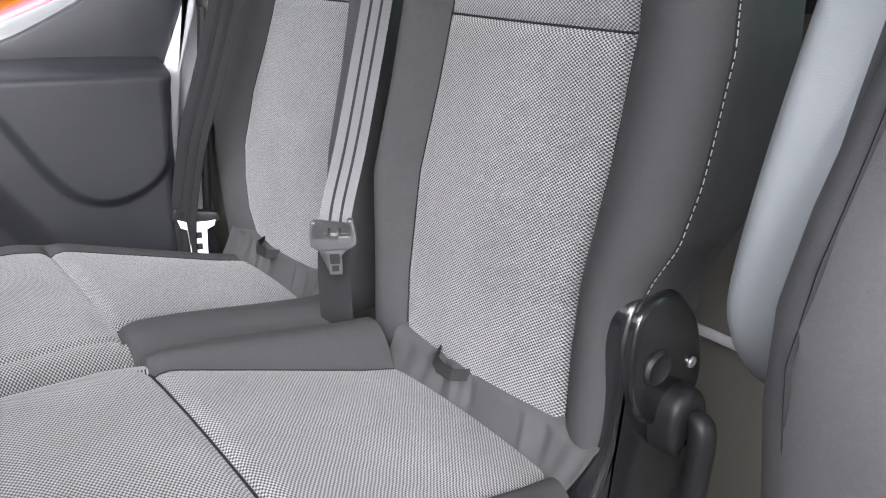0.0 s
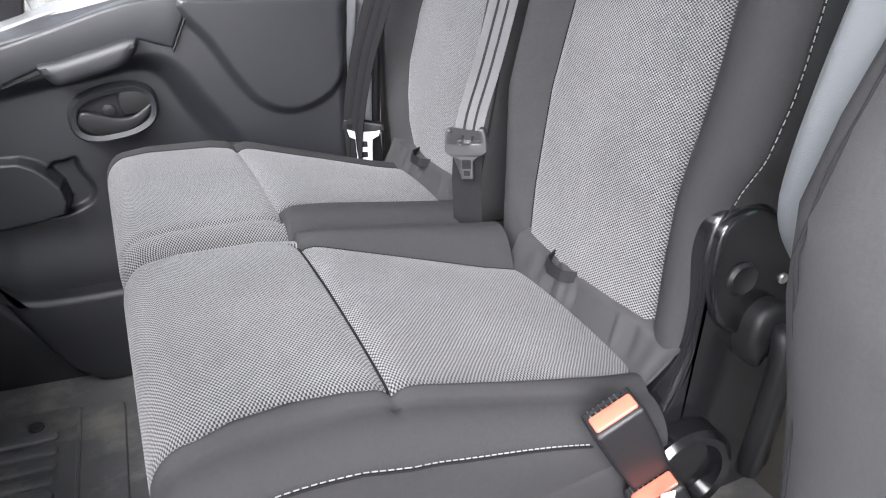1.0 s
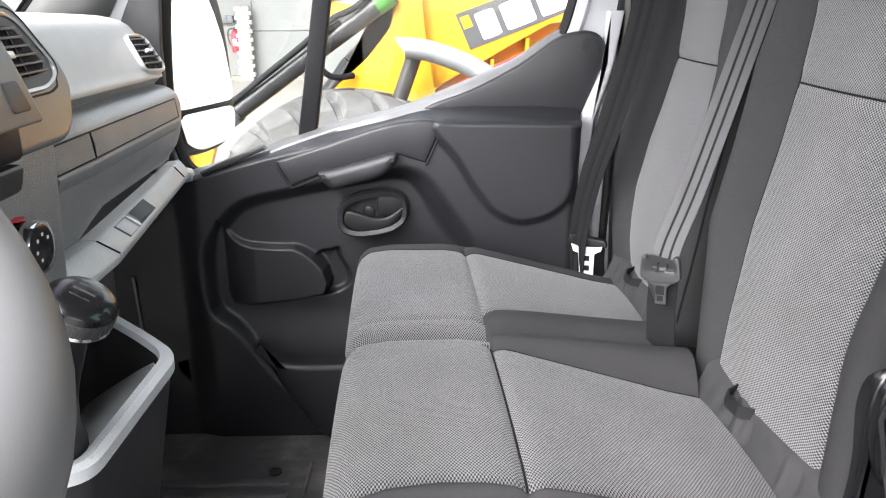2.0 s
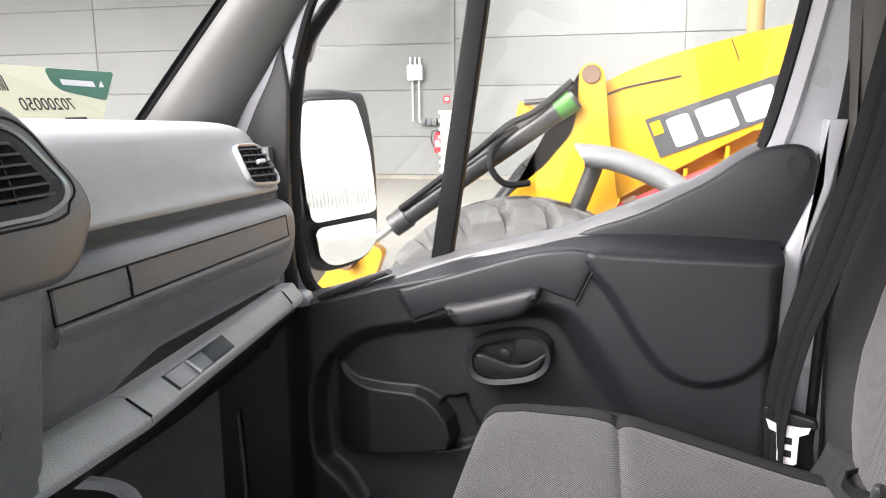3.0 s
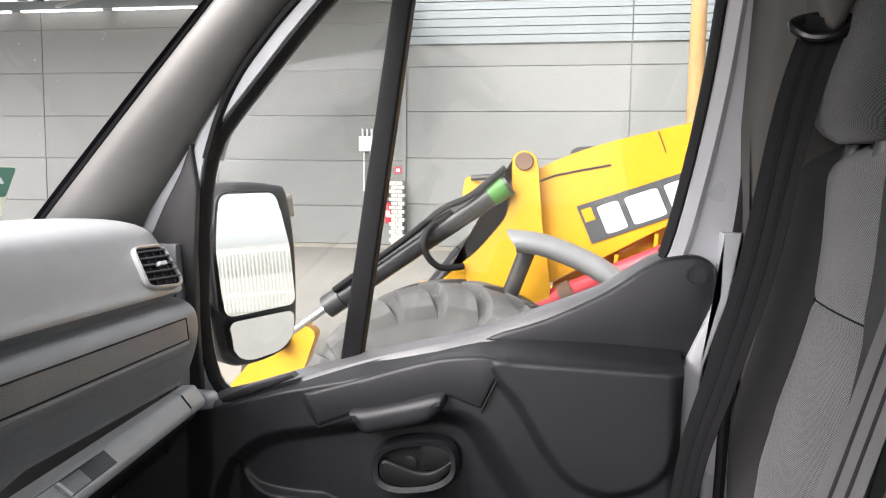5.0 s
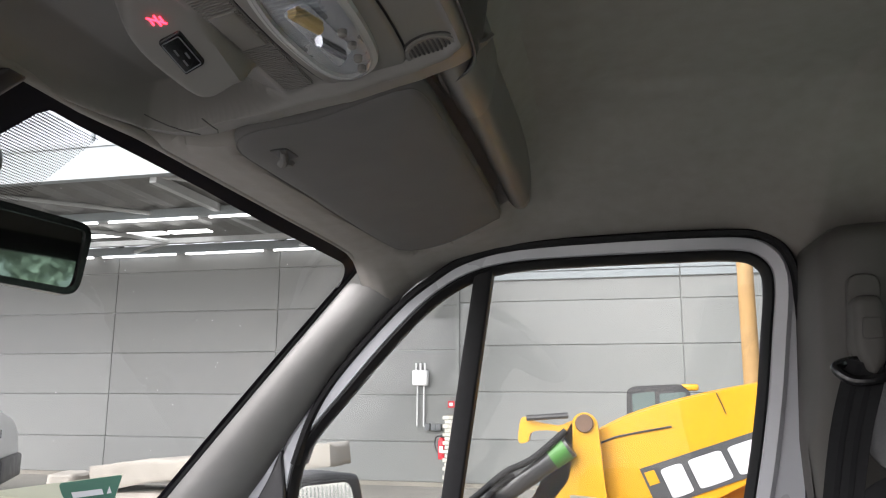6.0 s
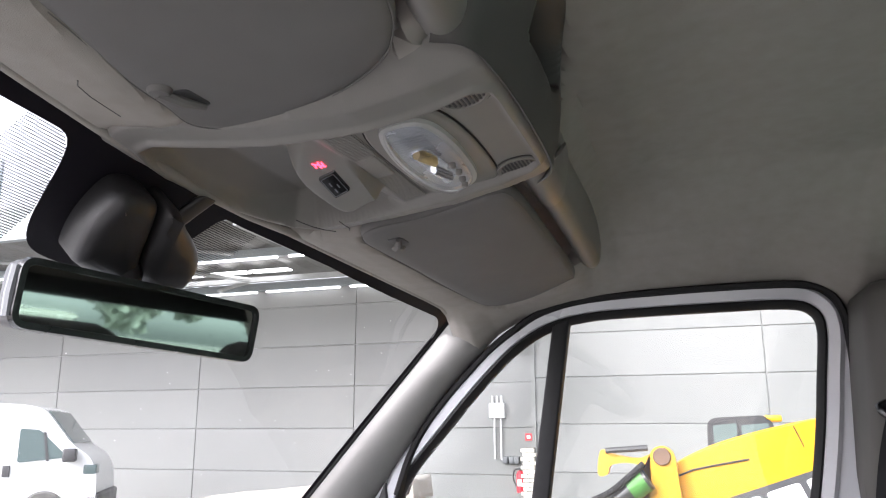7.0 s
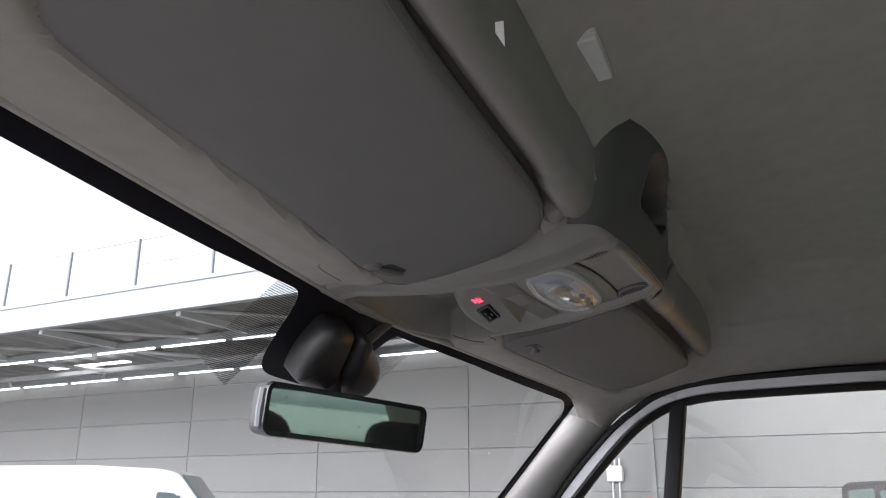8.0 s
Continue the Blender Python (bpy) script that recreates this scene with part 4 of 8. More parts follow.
# ================= dashboard =================
SEC_A = [(-0.80, 1.47), (-0.60, 1.497), (-0.47, 1.499), (-0.408, 1.488), (-0.385, 1.465), (-0.368, 1.435), (-0.357, 1.413), (-0.350, 1.402), (-0.3535, 1.396), (-0.3625, 1.386), (-0.342, 1.382), (-0.327, 1.370), (-0.322, 1.35), (-0.324, 1.32), (-0.335, 1.285), (-0.35, 1.264), (-0.352, 1.257)]
SEC_B = [(-0.80, 1.49), (-0.60, 1.52), (-0.44, 1.535), (-0.35, 1.526), (-0.312, 1.505), (-0.292, 1.47), (-0.283, 1.44), (-0.28, 1.43), (-0.28, 1.42), (-0.278, 1.41), (-0.275, 1.398), (-0.272, 1.38), (-0.270, 1.355), (-0.267, 1.325), (-0.264, 1.29), (-0.262, 1.265), (-0.262, 1.255)]
def dash_section(y):
    t = np.clip((1.22 - y) / 0.5, 0, 1)
    dx, dz = 0.040 * t, 0.015 * t
    k_pad, k_face = np.clip((0.68 - y) / 0.10, 0, 1), np.clip((0.595 - y) / 0.05, 0, 1)
    fall = max(0, (y - 1.165) / 0.05) ** 2
    out = []
    for i, ((ax, az), (bx, bz)) in enumerate(zip(SEC_A, SEC_B)):
        k = k_pad if i < 9 else k_face
        k = k * k * (3 - 2 * k)
        x, z = (ax + dx) * (1 - k) + bx * k, (az + dz) * (1 - k) + bz * k
        z -= (0.022 if i >= 14 else 0.0) * np.clip((0.775 - y) / 0.06, 0, 1)
        out.append((x - 0.030 * fall * (1 if ax > -0.5 else 0.2), y, z))
    return out
def dashboard():
    d = thing("dashboard", "dark grey grained plastic dashboard with air vents and storage trays", "dashboard", kind="structure")
    ys = sorted(set([1.215, 1.205, 1.19, 1.17] + [round(1.15 - 0.05 * i, 3) for i in range(10)] + [0.68, 0.66, 0.64, 0.62, 0.6, 0.59, 0.58, 0.57, 0.56, 0.55, 0.54] + [0.5 - 0.1 * i for i in range(9)]))
    secs = [spline(dash_section(y), 3, False) for y in ys]
    top_n = 7 * 3 + 1
    part("dash_top", loft([s[:top_n + 1] for s in secs], False), M_DASH_LIT, d, "dark grey grained dash top pad, colour paled for windscreen light", auto=50, thick=0.003)
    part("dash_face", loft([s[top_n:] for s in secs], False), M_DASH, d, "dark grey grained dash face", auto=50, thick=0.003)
    # lower body
    low = []
    for y in (1.215, 0.9, 0.7, 0.5, 0.0, -0.3):
        t = np.clip((1.2 - y) / 0.5, 0, 1)
        dx = 0.05 * t
        low.append([(-0.39 + dx, y, 1.225), (-0.34 + dx, y, 1.220), (-0.345 + dx, y, 1.20), (-0.42 + dx * 0.5, y, 1.12), (-0.56, y, 1.0), (-0.72, y, 0.9), (-0.99, y, 0.7), (-0.99, y, 1.2)])
    part("lower_body", loft(low), M_BLACKPL, d, "black lower dash underside", auto=40)
    part("end_cap", prism([(-0.42, 1.455), (-0.385, 1.25), (-0.40, 1.13), (-0.56, 1.0), (-0.8, 0.9), (-0.8, 1.455)], lambda u, v, k: (u, 1.212 + k, v), 0, 0.012), M_SEATPL, d)
    # grey lip of the open tray, with split lines and the slot
    def lip_ring(y):
        t = np.clip((1.2 - y) / 0.5, 0, 1)
        dx, dz = 0.062 * t, 0.006 * t
        return [(-0.362 + dx * 0.8, y, 1.2475 + dz * 0.5), (-0.344 + dx * 0.8, y, 1.2495 + dz * 0.5), (-0.340 + dx * 0.8, y, 1.2475 + dz * 0.5), (-0.326 + dx, y, 1.229 + dz), (-0.325 + dx, y, 1.224 + dz), (-0.328 + dx, y, 1.217 + dz), (-0.352 + dx, y, 1.215 + dz)]
    def on_lip(u, v, k):
        r = lip_ring(u)
        return tuple(np.array(r[2]) * (1 - v) + np.array(r[3]) * v + np.array((0.80, 0, 0.60)) * k)
    along = lambda y0, y1, n=8: [y0 + (y1 - y0) * i / n for i in range(n + 1)]
    S0, S1 = 0.766, 0.923
    for y0, y1 in ((1.205, 1.152), (1.150, S1), (S0, 0.701), (0.699, 0.25)):
        part("tray_lip", loft([lip_ring(y) for y in along(y0, y1)]), M_GREYPL, d, "grey grained tray lip, colour paled for light from above", auto=50)
    part("tray_lip", loft([lip_ring(y)[:3] + [on_lip(y, 0.06, 0), on_lip(y, 0.06, -0.012)] for y in along(S1, S0)]), M_GREYPL, d, "grey grained tray lip, colour paled for light from above", auto=50)
    part("tray_lip", loft([[on_lip(y, 0.90, 0)] + lip_ring(y)[3:6] + [on_lip(y, 0.90, -0.012)] for y in along(S1, S0)]), M_GREYPL, d, "grey grained tray lip, colour paled for light from above", auto=50)
    # open coin slot in the lip, half covered by its sliding lid
    mouth, foot = [(S0, 0.06), (S1, 0.06), (S1, 0.90), (S0, 0.90)], [(S0 + 0.02, 0.12), (S1 - 0.03, 0.12), (S1 - 0.03, 0.86), (S0 + 0.02, 0.86)]
    slot = part("slot", loft([[on_lip(u, v, 0.0) for u, v in mouth], [on_lip(u, v, -0.021) for u, v in foot]], True, False), M_DASH, d, "dark open coin slot", smooth=False, thick=0.001)
    part("slot_floor", prism(foot, on_lip, -0.024, -0.0205), M_GREYPL, slot, smooth=False)
    part("slot_lid", prism([(0.822, 0.10), (0.772, 0.10), (0.772, 0.87), (0.822, 0.87)], on_lip, -0.004, 0.001, 0.001), M_GREYPL, d, "grey sliding slot lid")
    part("lid_joint", rail([(0.824, 0.08), (0.770, 0.08), (0.770, 0.89), (0.824, 0.89)], on_lip, [(-0.0008, 0.0), (-0.0008, 0.0007), (0.0008, 0.0007), (0.0008, 0.0)]), M_RUBBER, d, smooth=False)
    part("lid_ridge", prism([(0.822, 0.11), (0.815, 0.11), (0.815, 0.86), (0.822, 0.86)], on_lip, 0.0, 0.004, 0.001), M_SILVER, d)
    for yy in (0.70, 1.151):
        part("lip_joint", tube([on_lip(yy, 0.0, 0.0006), on_lip(yy, 0.5, 0.0006), on_lip(yy, 1.0, 0.0006)], 0.0014, 6), M_RUBBER, d)
    # inset strip on the face
    def on_face(u, v, k):
        s = dash_section(u)
        a, m, b = np.array(s[11]), np.array(s[12]), np.array(s[13])
        bulge = (m - a - (b - a) * 0.4) / 0.24
        return tuple(a + (b - a) * v + bulge * v * (1 - v) + np.array((0.98, 0, 0.12)) * k)
    def strip(y0, y1, name):
        pts = [(y0 + (y1 - y0) * i / 8, 0.125) for i in range(9)] + [(y1 - (y1 - y0) * i / 8, 0.69) for i in range(9)]
        return part(name, prism(pts, on_face, -0.006, 0.0024, 0.001), M_DASH, d, "dark grey inset trim strip")
    strip(1.133, 0.711, "trim_strip"), strip(0.707, 0.608, "trim_strip")
    ends = [1.136 - 0.531 * i / 14 for i in range(15)]
    gap = [on_face(y, 0.108, 0.0014) for y in ends] + [on_face(y, 0.71, 0.0014) for y in reversed(ends)]
    part("strip_gap", tube(gap, 0.0013, 6, True), M_RUBBER, d)
    part("strip_gap", tube([on_face(0.709, v, 0.0018) for v in (0.11, 0.4, 0.70)], 0.0013, 6), M_RUBBER, d)
    # raised lower edge of the recess that holds the strip
    ledge = [(0.725, -0.002), (0.735, 0.0012), (0.80, 0.0042), (0.86, 0.0046), (1.05, 0.003), (1.25, -0.002)]
    part("strip_ledge", loft([[on_face(y, v, k) for v, k in ledge] for y in [0.607 + 0.53 * i / 14 for i in range(15)]]), M_DASH, d, auto=60)
    # side vent
    def on_vent(u, v, k):
        a = np.array((-0.376, 1.093, 1.473)) * (1 - u) + np.array((-0.380, 1.178, 1.471)) * u
        b = np.array((-0.344, 1.071, 1.415)) * (1 - u) + np.array((-0.339, 1.164, 1.411)) * u
        return tuple(a * (1 - v) + b * v + np.array((0.86, 0, 0.5)) * (k + 0.004 + 0.004 * math.sin(math.pi * min(max(v, 0), 1))))
    va = [(-0.10, 0.08), (0.86, 0.07), (0.99, 1.03), (0.05, 0.99)]
    ring = rounded(va, 0.22)
    bz = part("side_vent", rail(ring, on_vent, [(-0.05, -0.006), (-0.04, 0.0025), (-0.01, 0.0045), (0.022, 0.003), (0.035, -0.008)]), M_SILVER, d, "side air vent with satin chrome rim")
    # solid black slab behind the blades: the vent's inner shade as colour
    part("vent_shade_slab", prism(ring, on_vent, -0.016, 0.0005), M_FRIT, bz)
    for i in range(5):
        v = 0.19 + i * 0.155
        u0, u1 = -0.06 + 0.14 * v, 0.84 + 0.12 * v
        part("vent_blade", prism([(u0, v), (u1, v), (u1, v + 0.035), (u0, v + 0.035)], on_vent, -0.004, 0.004, 0.001), M_BLACKPL, bz)
    for u in (0.2, 0.44, 0.68):
        part("vent_vane", prism([(u, 0.16), (u + 0.03, 0.16), (u + 0.13, 0.94), (u + 0.10, 0.94)], on_vent, -0.010, 0.0015, 0.0005), M_SEATPL, bz)
    part("vent_tab", prism([(0.38, 0.5), (0.60, 0.5), (0.60, 0.58), (0.38, 0.58)], on_vent, 0.002, 0.009, 0.002), M_SILVER, bz)
    # centre vents with a chrome line
    def on_centre(u, v, k):
        return (-0.288 + 0.02 * (0.62 - u) - (v - 1.45) * 0.35 + k, u, v)
    out = rounded([(0.670, 1.447), (0.606, 1.535), (0.36, 1.535), (0.36, 1.392), (0.61, 1.390)], 0.03)
    part("centre_surround", prism(out, on_centre, -0.06, 0.012, 0.008, 4), M_SILL, d, "raised dark vent surround")
    out2 = rounded([(0.640, 1.458), (0.597, 1.514), (0.38, 1.514), (0.38, 1.443), (0.604, 1.443)], 0.02)
    part("surround_groove", rail([(u + (0.010 if u > 0.5 else 0), v + (0.006 if v > 1.48 else -0.006 if v < 1.45 else 0)) for u, v in out2], on_centre, [(-0.001, 0.010), (-0.001, 0.0126), (0.001, 0.0126), (0.001, 0.010)]), M_RUBBER, d)
    cv = part("centre_vent", rail(out2, on_centre, [(-0.0024, 0.008), (-0.0018, 0.0145), (0.0008, 0.0155), (0.0018, 0.0145), (0.0024, 0.008)]), M_SILVER, d, "centre air vent with chrome rim")
    out3 = rounded([(0.623, 1.462), (0.589, 1.505), (0.39, 1.505), (0.39, 1.452), (0.596, 1.452)], 0.014)
    part("vent_bevel", rail(out3, on_centre, [(0.012, 0.0125), (0.010, 0.0138), (0.0, 0.0128), (-0.003, 0.0128), (-0.003, 0.010)]), M_SEATPL, cv)
    # no hollow here: a black slab gives the shade between the blades
    part("vent_shade_slab", prism(out3, on_centre, 0.006, 0.0125), M_FRIT, cv)
    for u in (0.43, 0.48, 0.53, 0.572):
        part("vent_vane", prism([(u, 1.455), (u + 0.002, 1.455), (u + 0.002, 1.501), (u, 1.501)], on_centre, 0.010, 0.0145, 0.0004), M_SEATPL, cv)
    for i in range(6):
        v = 1.458 + 0.0082 * i
        u1 = 0.612 - 0.030 * max((v - 1.464) / 0.04, 0)
        part("vent_blade", prism([(0.40, v), (u1, v), (u1, v + 0.0022), (0.40, v + 0.0022)], on_centre, 0.0125, 0.018, 0.0006), M_BLACKPL, cv)
    part("vent_tab", prism([(0.52, 1.474), (0.55, 1.474), (0.55, 1.481), (0.52, 1.481)], on_centre, 0.015, 0.023, 0.002), M_SILVER, cv)
    # screen module and stack with rotary climate controls
    part("centre_stack", prism(rounded([(0.575, 1.40), (0.30, 1.40), (0.30, 1.24), (0.555, 1.24)], 0.02), lambda u, v, k: (-0.268 + k, u, v), -0.05, 0.008, 0.006), M_DASH, d, "black centre stack panel")
    sh = part("screen_housing", prism(rounded([(0.487, 1.425), (0.30, 1.425), (0.30, 1.50), (0.475, 1.50)], 0.008), lambda u, v, k: (-0.245 + k - 0.3 * (v - 1.43), u, v), -0.05, 0.02, 0.004), M_SILL, d, "dark display housing")
    part("button_pad", prism(rounded([(0.470, 1.437), (0.44, 1.437), (0.44, 1.462), (0.466, 1.462)], 0.004), lambda u, v, k: (-0.245 + k - 0.3 * (v - 1.43), u, v), 0.018, 0.0215, 0.001), M_BLACKPL, sh)
    part("screen_foot", box(-0.30, -0.238, 0.30, 0.470, 1.395, 1.43), M_SEATPL, d, bevel=0.006)
    part("drawer_pull", prism(rounded([(0.468, 1.366), (0.30, 1.366), (0.30, 1.392), (0.468, 1.392)], 0.007), lambda u, v, k: (-0.262 + k + 0.25 * (v - 1.366), u, v), -0.02, 0.018, 0.006), M_BLACKPL, d, "dark drawer pull below the display")
    for u, v in ((0.474, 1.314), (0.428, 1.305)):
        kn = part("climate_knob", turned([(0.024, -0.01), (0.024, 0.008), (0.022, 0.018), (0.019, 0.0195), (0.0, 0.0195)], (-0.258, u, v), "x", 32), M_BLACKGLOSS, d, "rotary climate knob with chrome rim")
        part("rim", turned([(0.0245, 0.008), (0.0255, 0.012), (0.0235, 0.019), (0.0215, 0.0185)], (-0.258, u, v), "x", 32), M_CHROME, kn)
        for a in range(5):
            c, s = math.cos(0.6 + a * 0.9), math.sin(0.6 + a * 0.9)
            part("marking", box(-0.2385, -0.2380, u + 0.012 * c - 0.0015, u + 0.012 * c + 0.0015, v + 0.012 * s - 0.0015, v + 0.012 * s + 0.0015), M_WHITE, kn, smooth=False)
        part("red_mark", prism([(u - 0.006, v + 0.0245), (u + 0.006, v + 0.0245), (u + 0.005, v + 0.0275), (u - 0.005, v + 0.0275)], lambda a, b, k: (-0.258 + k, a, b), -0.002, 0.004), M_REDHOSE, kn)
    # footwell duct edge
    part("footwell_edge", tube([(-0.462, 1.225, 1.02), (-0.46, 1.228, 0.95), (-0.455, 1.23, 0.80)], 0.004, 8), M_SATIN, d)
dashboard()

# ================= seats =================
def grid_part(name, P, UV, i0, i1, j0, j1, material, parent, label=""):
    """One patch of a seat surface, as its own mesh."""
    bm = bmesh.new()
    uvl = bm.loops.layers.uv.new("UVMap")
    g = {(i, j): bm.verts.new(P[i][j]) for i in range(i0, i1 + 1) for j in range(j0, j1 + 1)}
    for i in range(i0, i1):
        for j in range(j0, j1):
            f = bm.faces.new((g[i, j], g[i + 1, j], g[i + 1, j + 1], g[i, j + 1]))
            for lp, q in zip(f.loops, ((i, j), (i + 1, j), (i + 1, j + 1), (i, j + 1))):
                lp[uvl].uv = UV[q[0]][q[1]]
    return part(name, bm, material, parent, label, auto=70)


def ramp_list(marks, counts):
    out = []
    for a, b, n in zip(marks, marks[1:], counts):
        out += [a + (b - a) * i / n for i in range(n)]
    return out + [marks[-1]]


SHEAR = 0.035      # the seats stand slightly turned in the yard's axes


def turned_x(x, y):
    return x - SHEAR * (y - 0.55)


def stitches(name, line, parent, off):
    """A row of short thread stitches along a line."""
    bm = bmesh.new()
    P = [Vector(p) + Vector(off) for p in line]
    run, on = 0.0, []
    for a, b in zip(P, P[1:]):
        ln = (b - a).length
        k = max(1, int(ln / 0.002))
        on += [a.lerp(b, i / k) for i in range(k)]
    for i in range(0, len(on) - 3, 3):
        tube([on[i], on[i + 2]], 0.00055, 4, bm=bm)
    return tagged(part(name, bm, M_STITCH, parent, "fine pale contrast stitching"), kind="stuff")


def cushion(seat, lo, hi, ins_lo, ins_hi, near):
    """Seat cushion: rows run along the van from the front skirt to the back, columns across from the driver's side.
    lo, hi, ins_lo, ins_hi give the edges and the seams of the mesh panel as (x, y) pairs."""
    NF, XS, XB = 14, 0.188, 0.452
    xm = ramp_list([0.034, XS - 0.006, XS, XS + 0.006, XB], [22, 2, 2, 26])
    rows = [("f", i / NF) for i in range(NF)] + [("t", x) for x in xm]
    i_seam, n = NF + 24, NF + 52
    S, B, C = 14, 10, 30
    cols = [("n", i / S) for i in range(S)] + [("b", i / B) for i in range(B)] + [("c", i / C) for i in range(C)] + [("d", i / B) for i in range(B)] + [("s", i / S) for i in range(S + 1)]
    j_a, j_b, m = S + B, S + B + C, 2 * S + 2 * B + C
    rr = 0.036
    P, UV = [], []
    for kind, a in rows:
        row, uvr = [], []
        x = 0.034 if kind == "f" else a
        back = min(max((x - XS) / (XB - XS), 0), 1)
        yl, yh, ya, yb = (float(lerp(x, q)) for q in (lo, hi, ins_lo, ins_hi))
        if x <= XS and near:
            yb = yh - rr
        if x <= XS and not near:
            ya = yl + rr
        top = lerp(x, [(0.0, 1.100), (0.06, 1.109), (0.15, 1.110), (0.187, 1.105), (0.21, 1.102), (0.30, 1.077), (0.41, 1.046), (0.455, 1.036)])
        for ck, c in cols:
            s, sg = 0.0, 0
            if ck == "n":
                y, s, sg = yl + rr, 1 - c, -1
            elif ck == "b":
                y = yl + rr + (ya - yl - rr) * c
            elif ck == "c":
                y = ya + (yb - ya) * c
            elif ck == "d":
                y = yb + (yh - rr - yb) * c
            else:
                y, s, sg = yh - rr, c, 1
            z = float(top)
            if ck == "c":
                z += 0.008 * math.sin(math.pi * c) ** 0.6
            crest = 0.010 + 0.036 * back ** 0.8
            inner = "d" if near else "b"
            if ck == inner:
                q = c if near else 1 - c
                z += crest * (1 - (1 - q) ** 2.4) if x > XS else 0.0
            if ck == ("s" if near else "n") and x > XS:
                z += crest
            if ck == ("b" if near else "d"):
                q = 1 - c if near else c
                z += 0.007 * math.sin(math.pi * q) - 0.006 * q
            if ck == ("n" if near else "s"):
                z -= 0.006
            # stitched grooves
            if ck in "bcd":
                z -= 0.007 * math.exp(-((x - XS) / 0.006) ** 2)
            if ck == "c":
                for e in (ya, yb):
                    z -= 0.004 * math.exp(-((y - e) / 0.005) ** 2)
            px, py, pz = x, y, z
            u_m, v_m = y, x
            if kind == "f":
                t = 1 - a
                if t < 0.45:
                    ang = t / 0.45 * math.pi / 2
                    px, pz = x - 0.036 * math.sin(ang), z - 0.045 * (1 - math.cos(ang))
                    v_m = x - 0.064 * t / 0.45
                else:
                    q = (t - 0.45) / 0.55
                    px, pz = x - 0.036 + 0.04 * q ** 1.3, z - 0.045 - 0.155 * q
                    v_m = x - 0.064 - 0.16 * q
            if s:
                if s < 0.45:
                    ang = s / 0.45 * math.pi / 2
                    py, pz = y + sg * rr * math.sin(ang), pz - rr * (1 - math.cos(ang))
                    u_m = y + sg * 0.056 * s / 0.45
                else:
                    q = (s - 0.45) / 0.55
                    py, pz = y + sg * (rr - 0.014 * q), pz - rr - 0.16 * q
                    u_m = y + sg * (0.056 + 0.16 * q)
                k = min(s / 0.45, 1)
                k = 1 - math.sqrt(max(1 - k * k, 0))
                px += 0.05 * k * (1 if kind == "f" else max(0, 1 - (x - 0.034) / 0.05) ** 2)
            row.append((turned_x(px, py), py, max(pz, 0.86)))
            uvr.append((u_m, v_m))
        P.append(row), UV.append(uvr)
    y0, y1 = lo[0][1], hi[0][1]
    cu = part("cushion", box(0.04, 0.43, y0 + 0.03, y1 - 0.03, 0.83, 1.0), M_PLAIN, seat, "padded seat cushion", bevel=0.02)
    ja, jb = (j_a, m) if near else (0, j_b)
    grid_part("front_panel", P, UV, 0, i_seam, ja, jb, M_CLOTH, cu, "grey mesh cloth front panel")
    grid_part("rear_panel", P, UV, i_seam, n, j_a, j_b, M_CLOTH, cu, "grey mesh cloth seat panel")
    grid_part("side_bolster", P, UV, 0 if near else i_seam, n, 0, j_a, M_PLAIN, cu, "plain charcoal cloth bolster")
    grid_part("side_bolster", P, UV, i_seam if near else 0, n, j_b, m, M_PLAIN, cu, "plain charcoal cloth bolster")
    up = lambda p, k=0.0006: (p[0], p[1], p[2] + k)
    part("seam", tube([up(P[i_seam][j]) for j in range(S + 2 if not near else j_a, j_b + B - 3 if near else j_b)], 0.0013, 6), M_SEAM, cu)
    for jj in (j_a, j_b):
        first = i_seam if (jj == j_b) == near else NF - 3
        part("seam", tube([up(P[i][jj], 0.0004) for i in range(first, n + 1)], 0.001, 6), M_SEAM, cu)
    if near:
        js = 8
        line = [P[i][js] for i in range(3, NF)] + [(p[0], p[1], p[2] - 0.004 * math.sin(i * 0.2)) for i, p in ((i, P[i][js]) for i in range(NF, n - 8))]
        line = [(p[0] - 0.0006, p[1] - 0.0012, p[2]) for p in line]
        stitches("stitching", line, cu, (0, -0.0004, 0.003))
        part("side_seam", tube(line, 0.0012, 6), M_SEAM, cu)
    return P


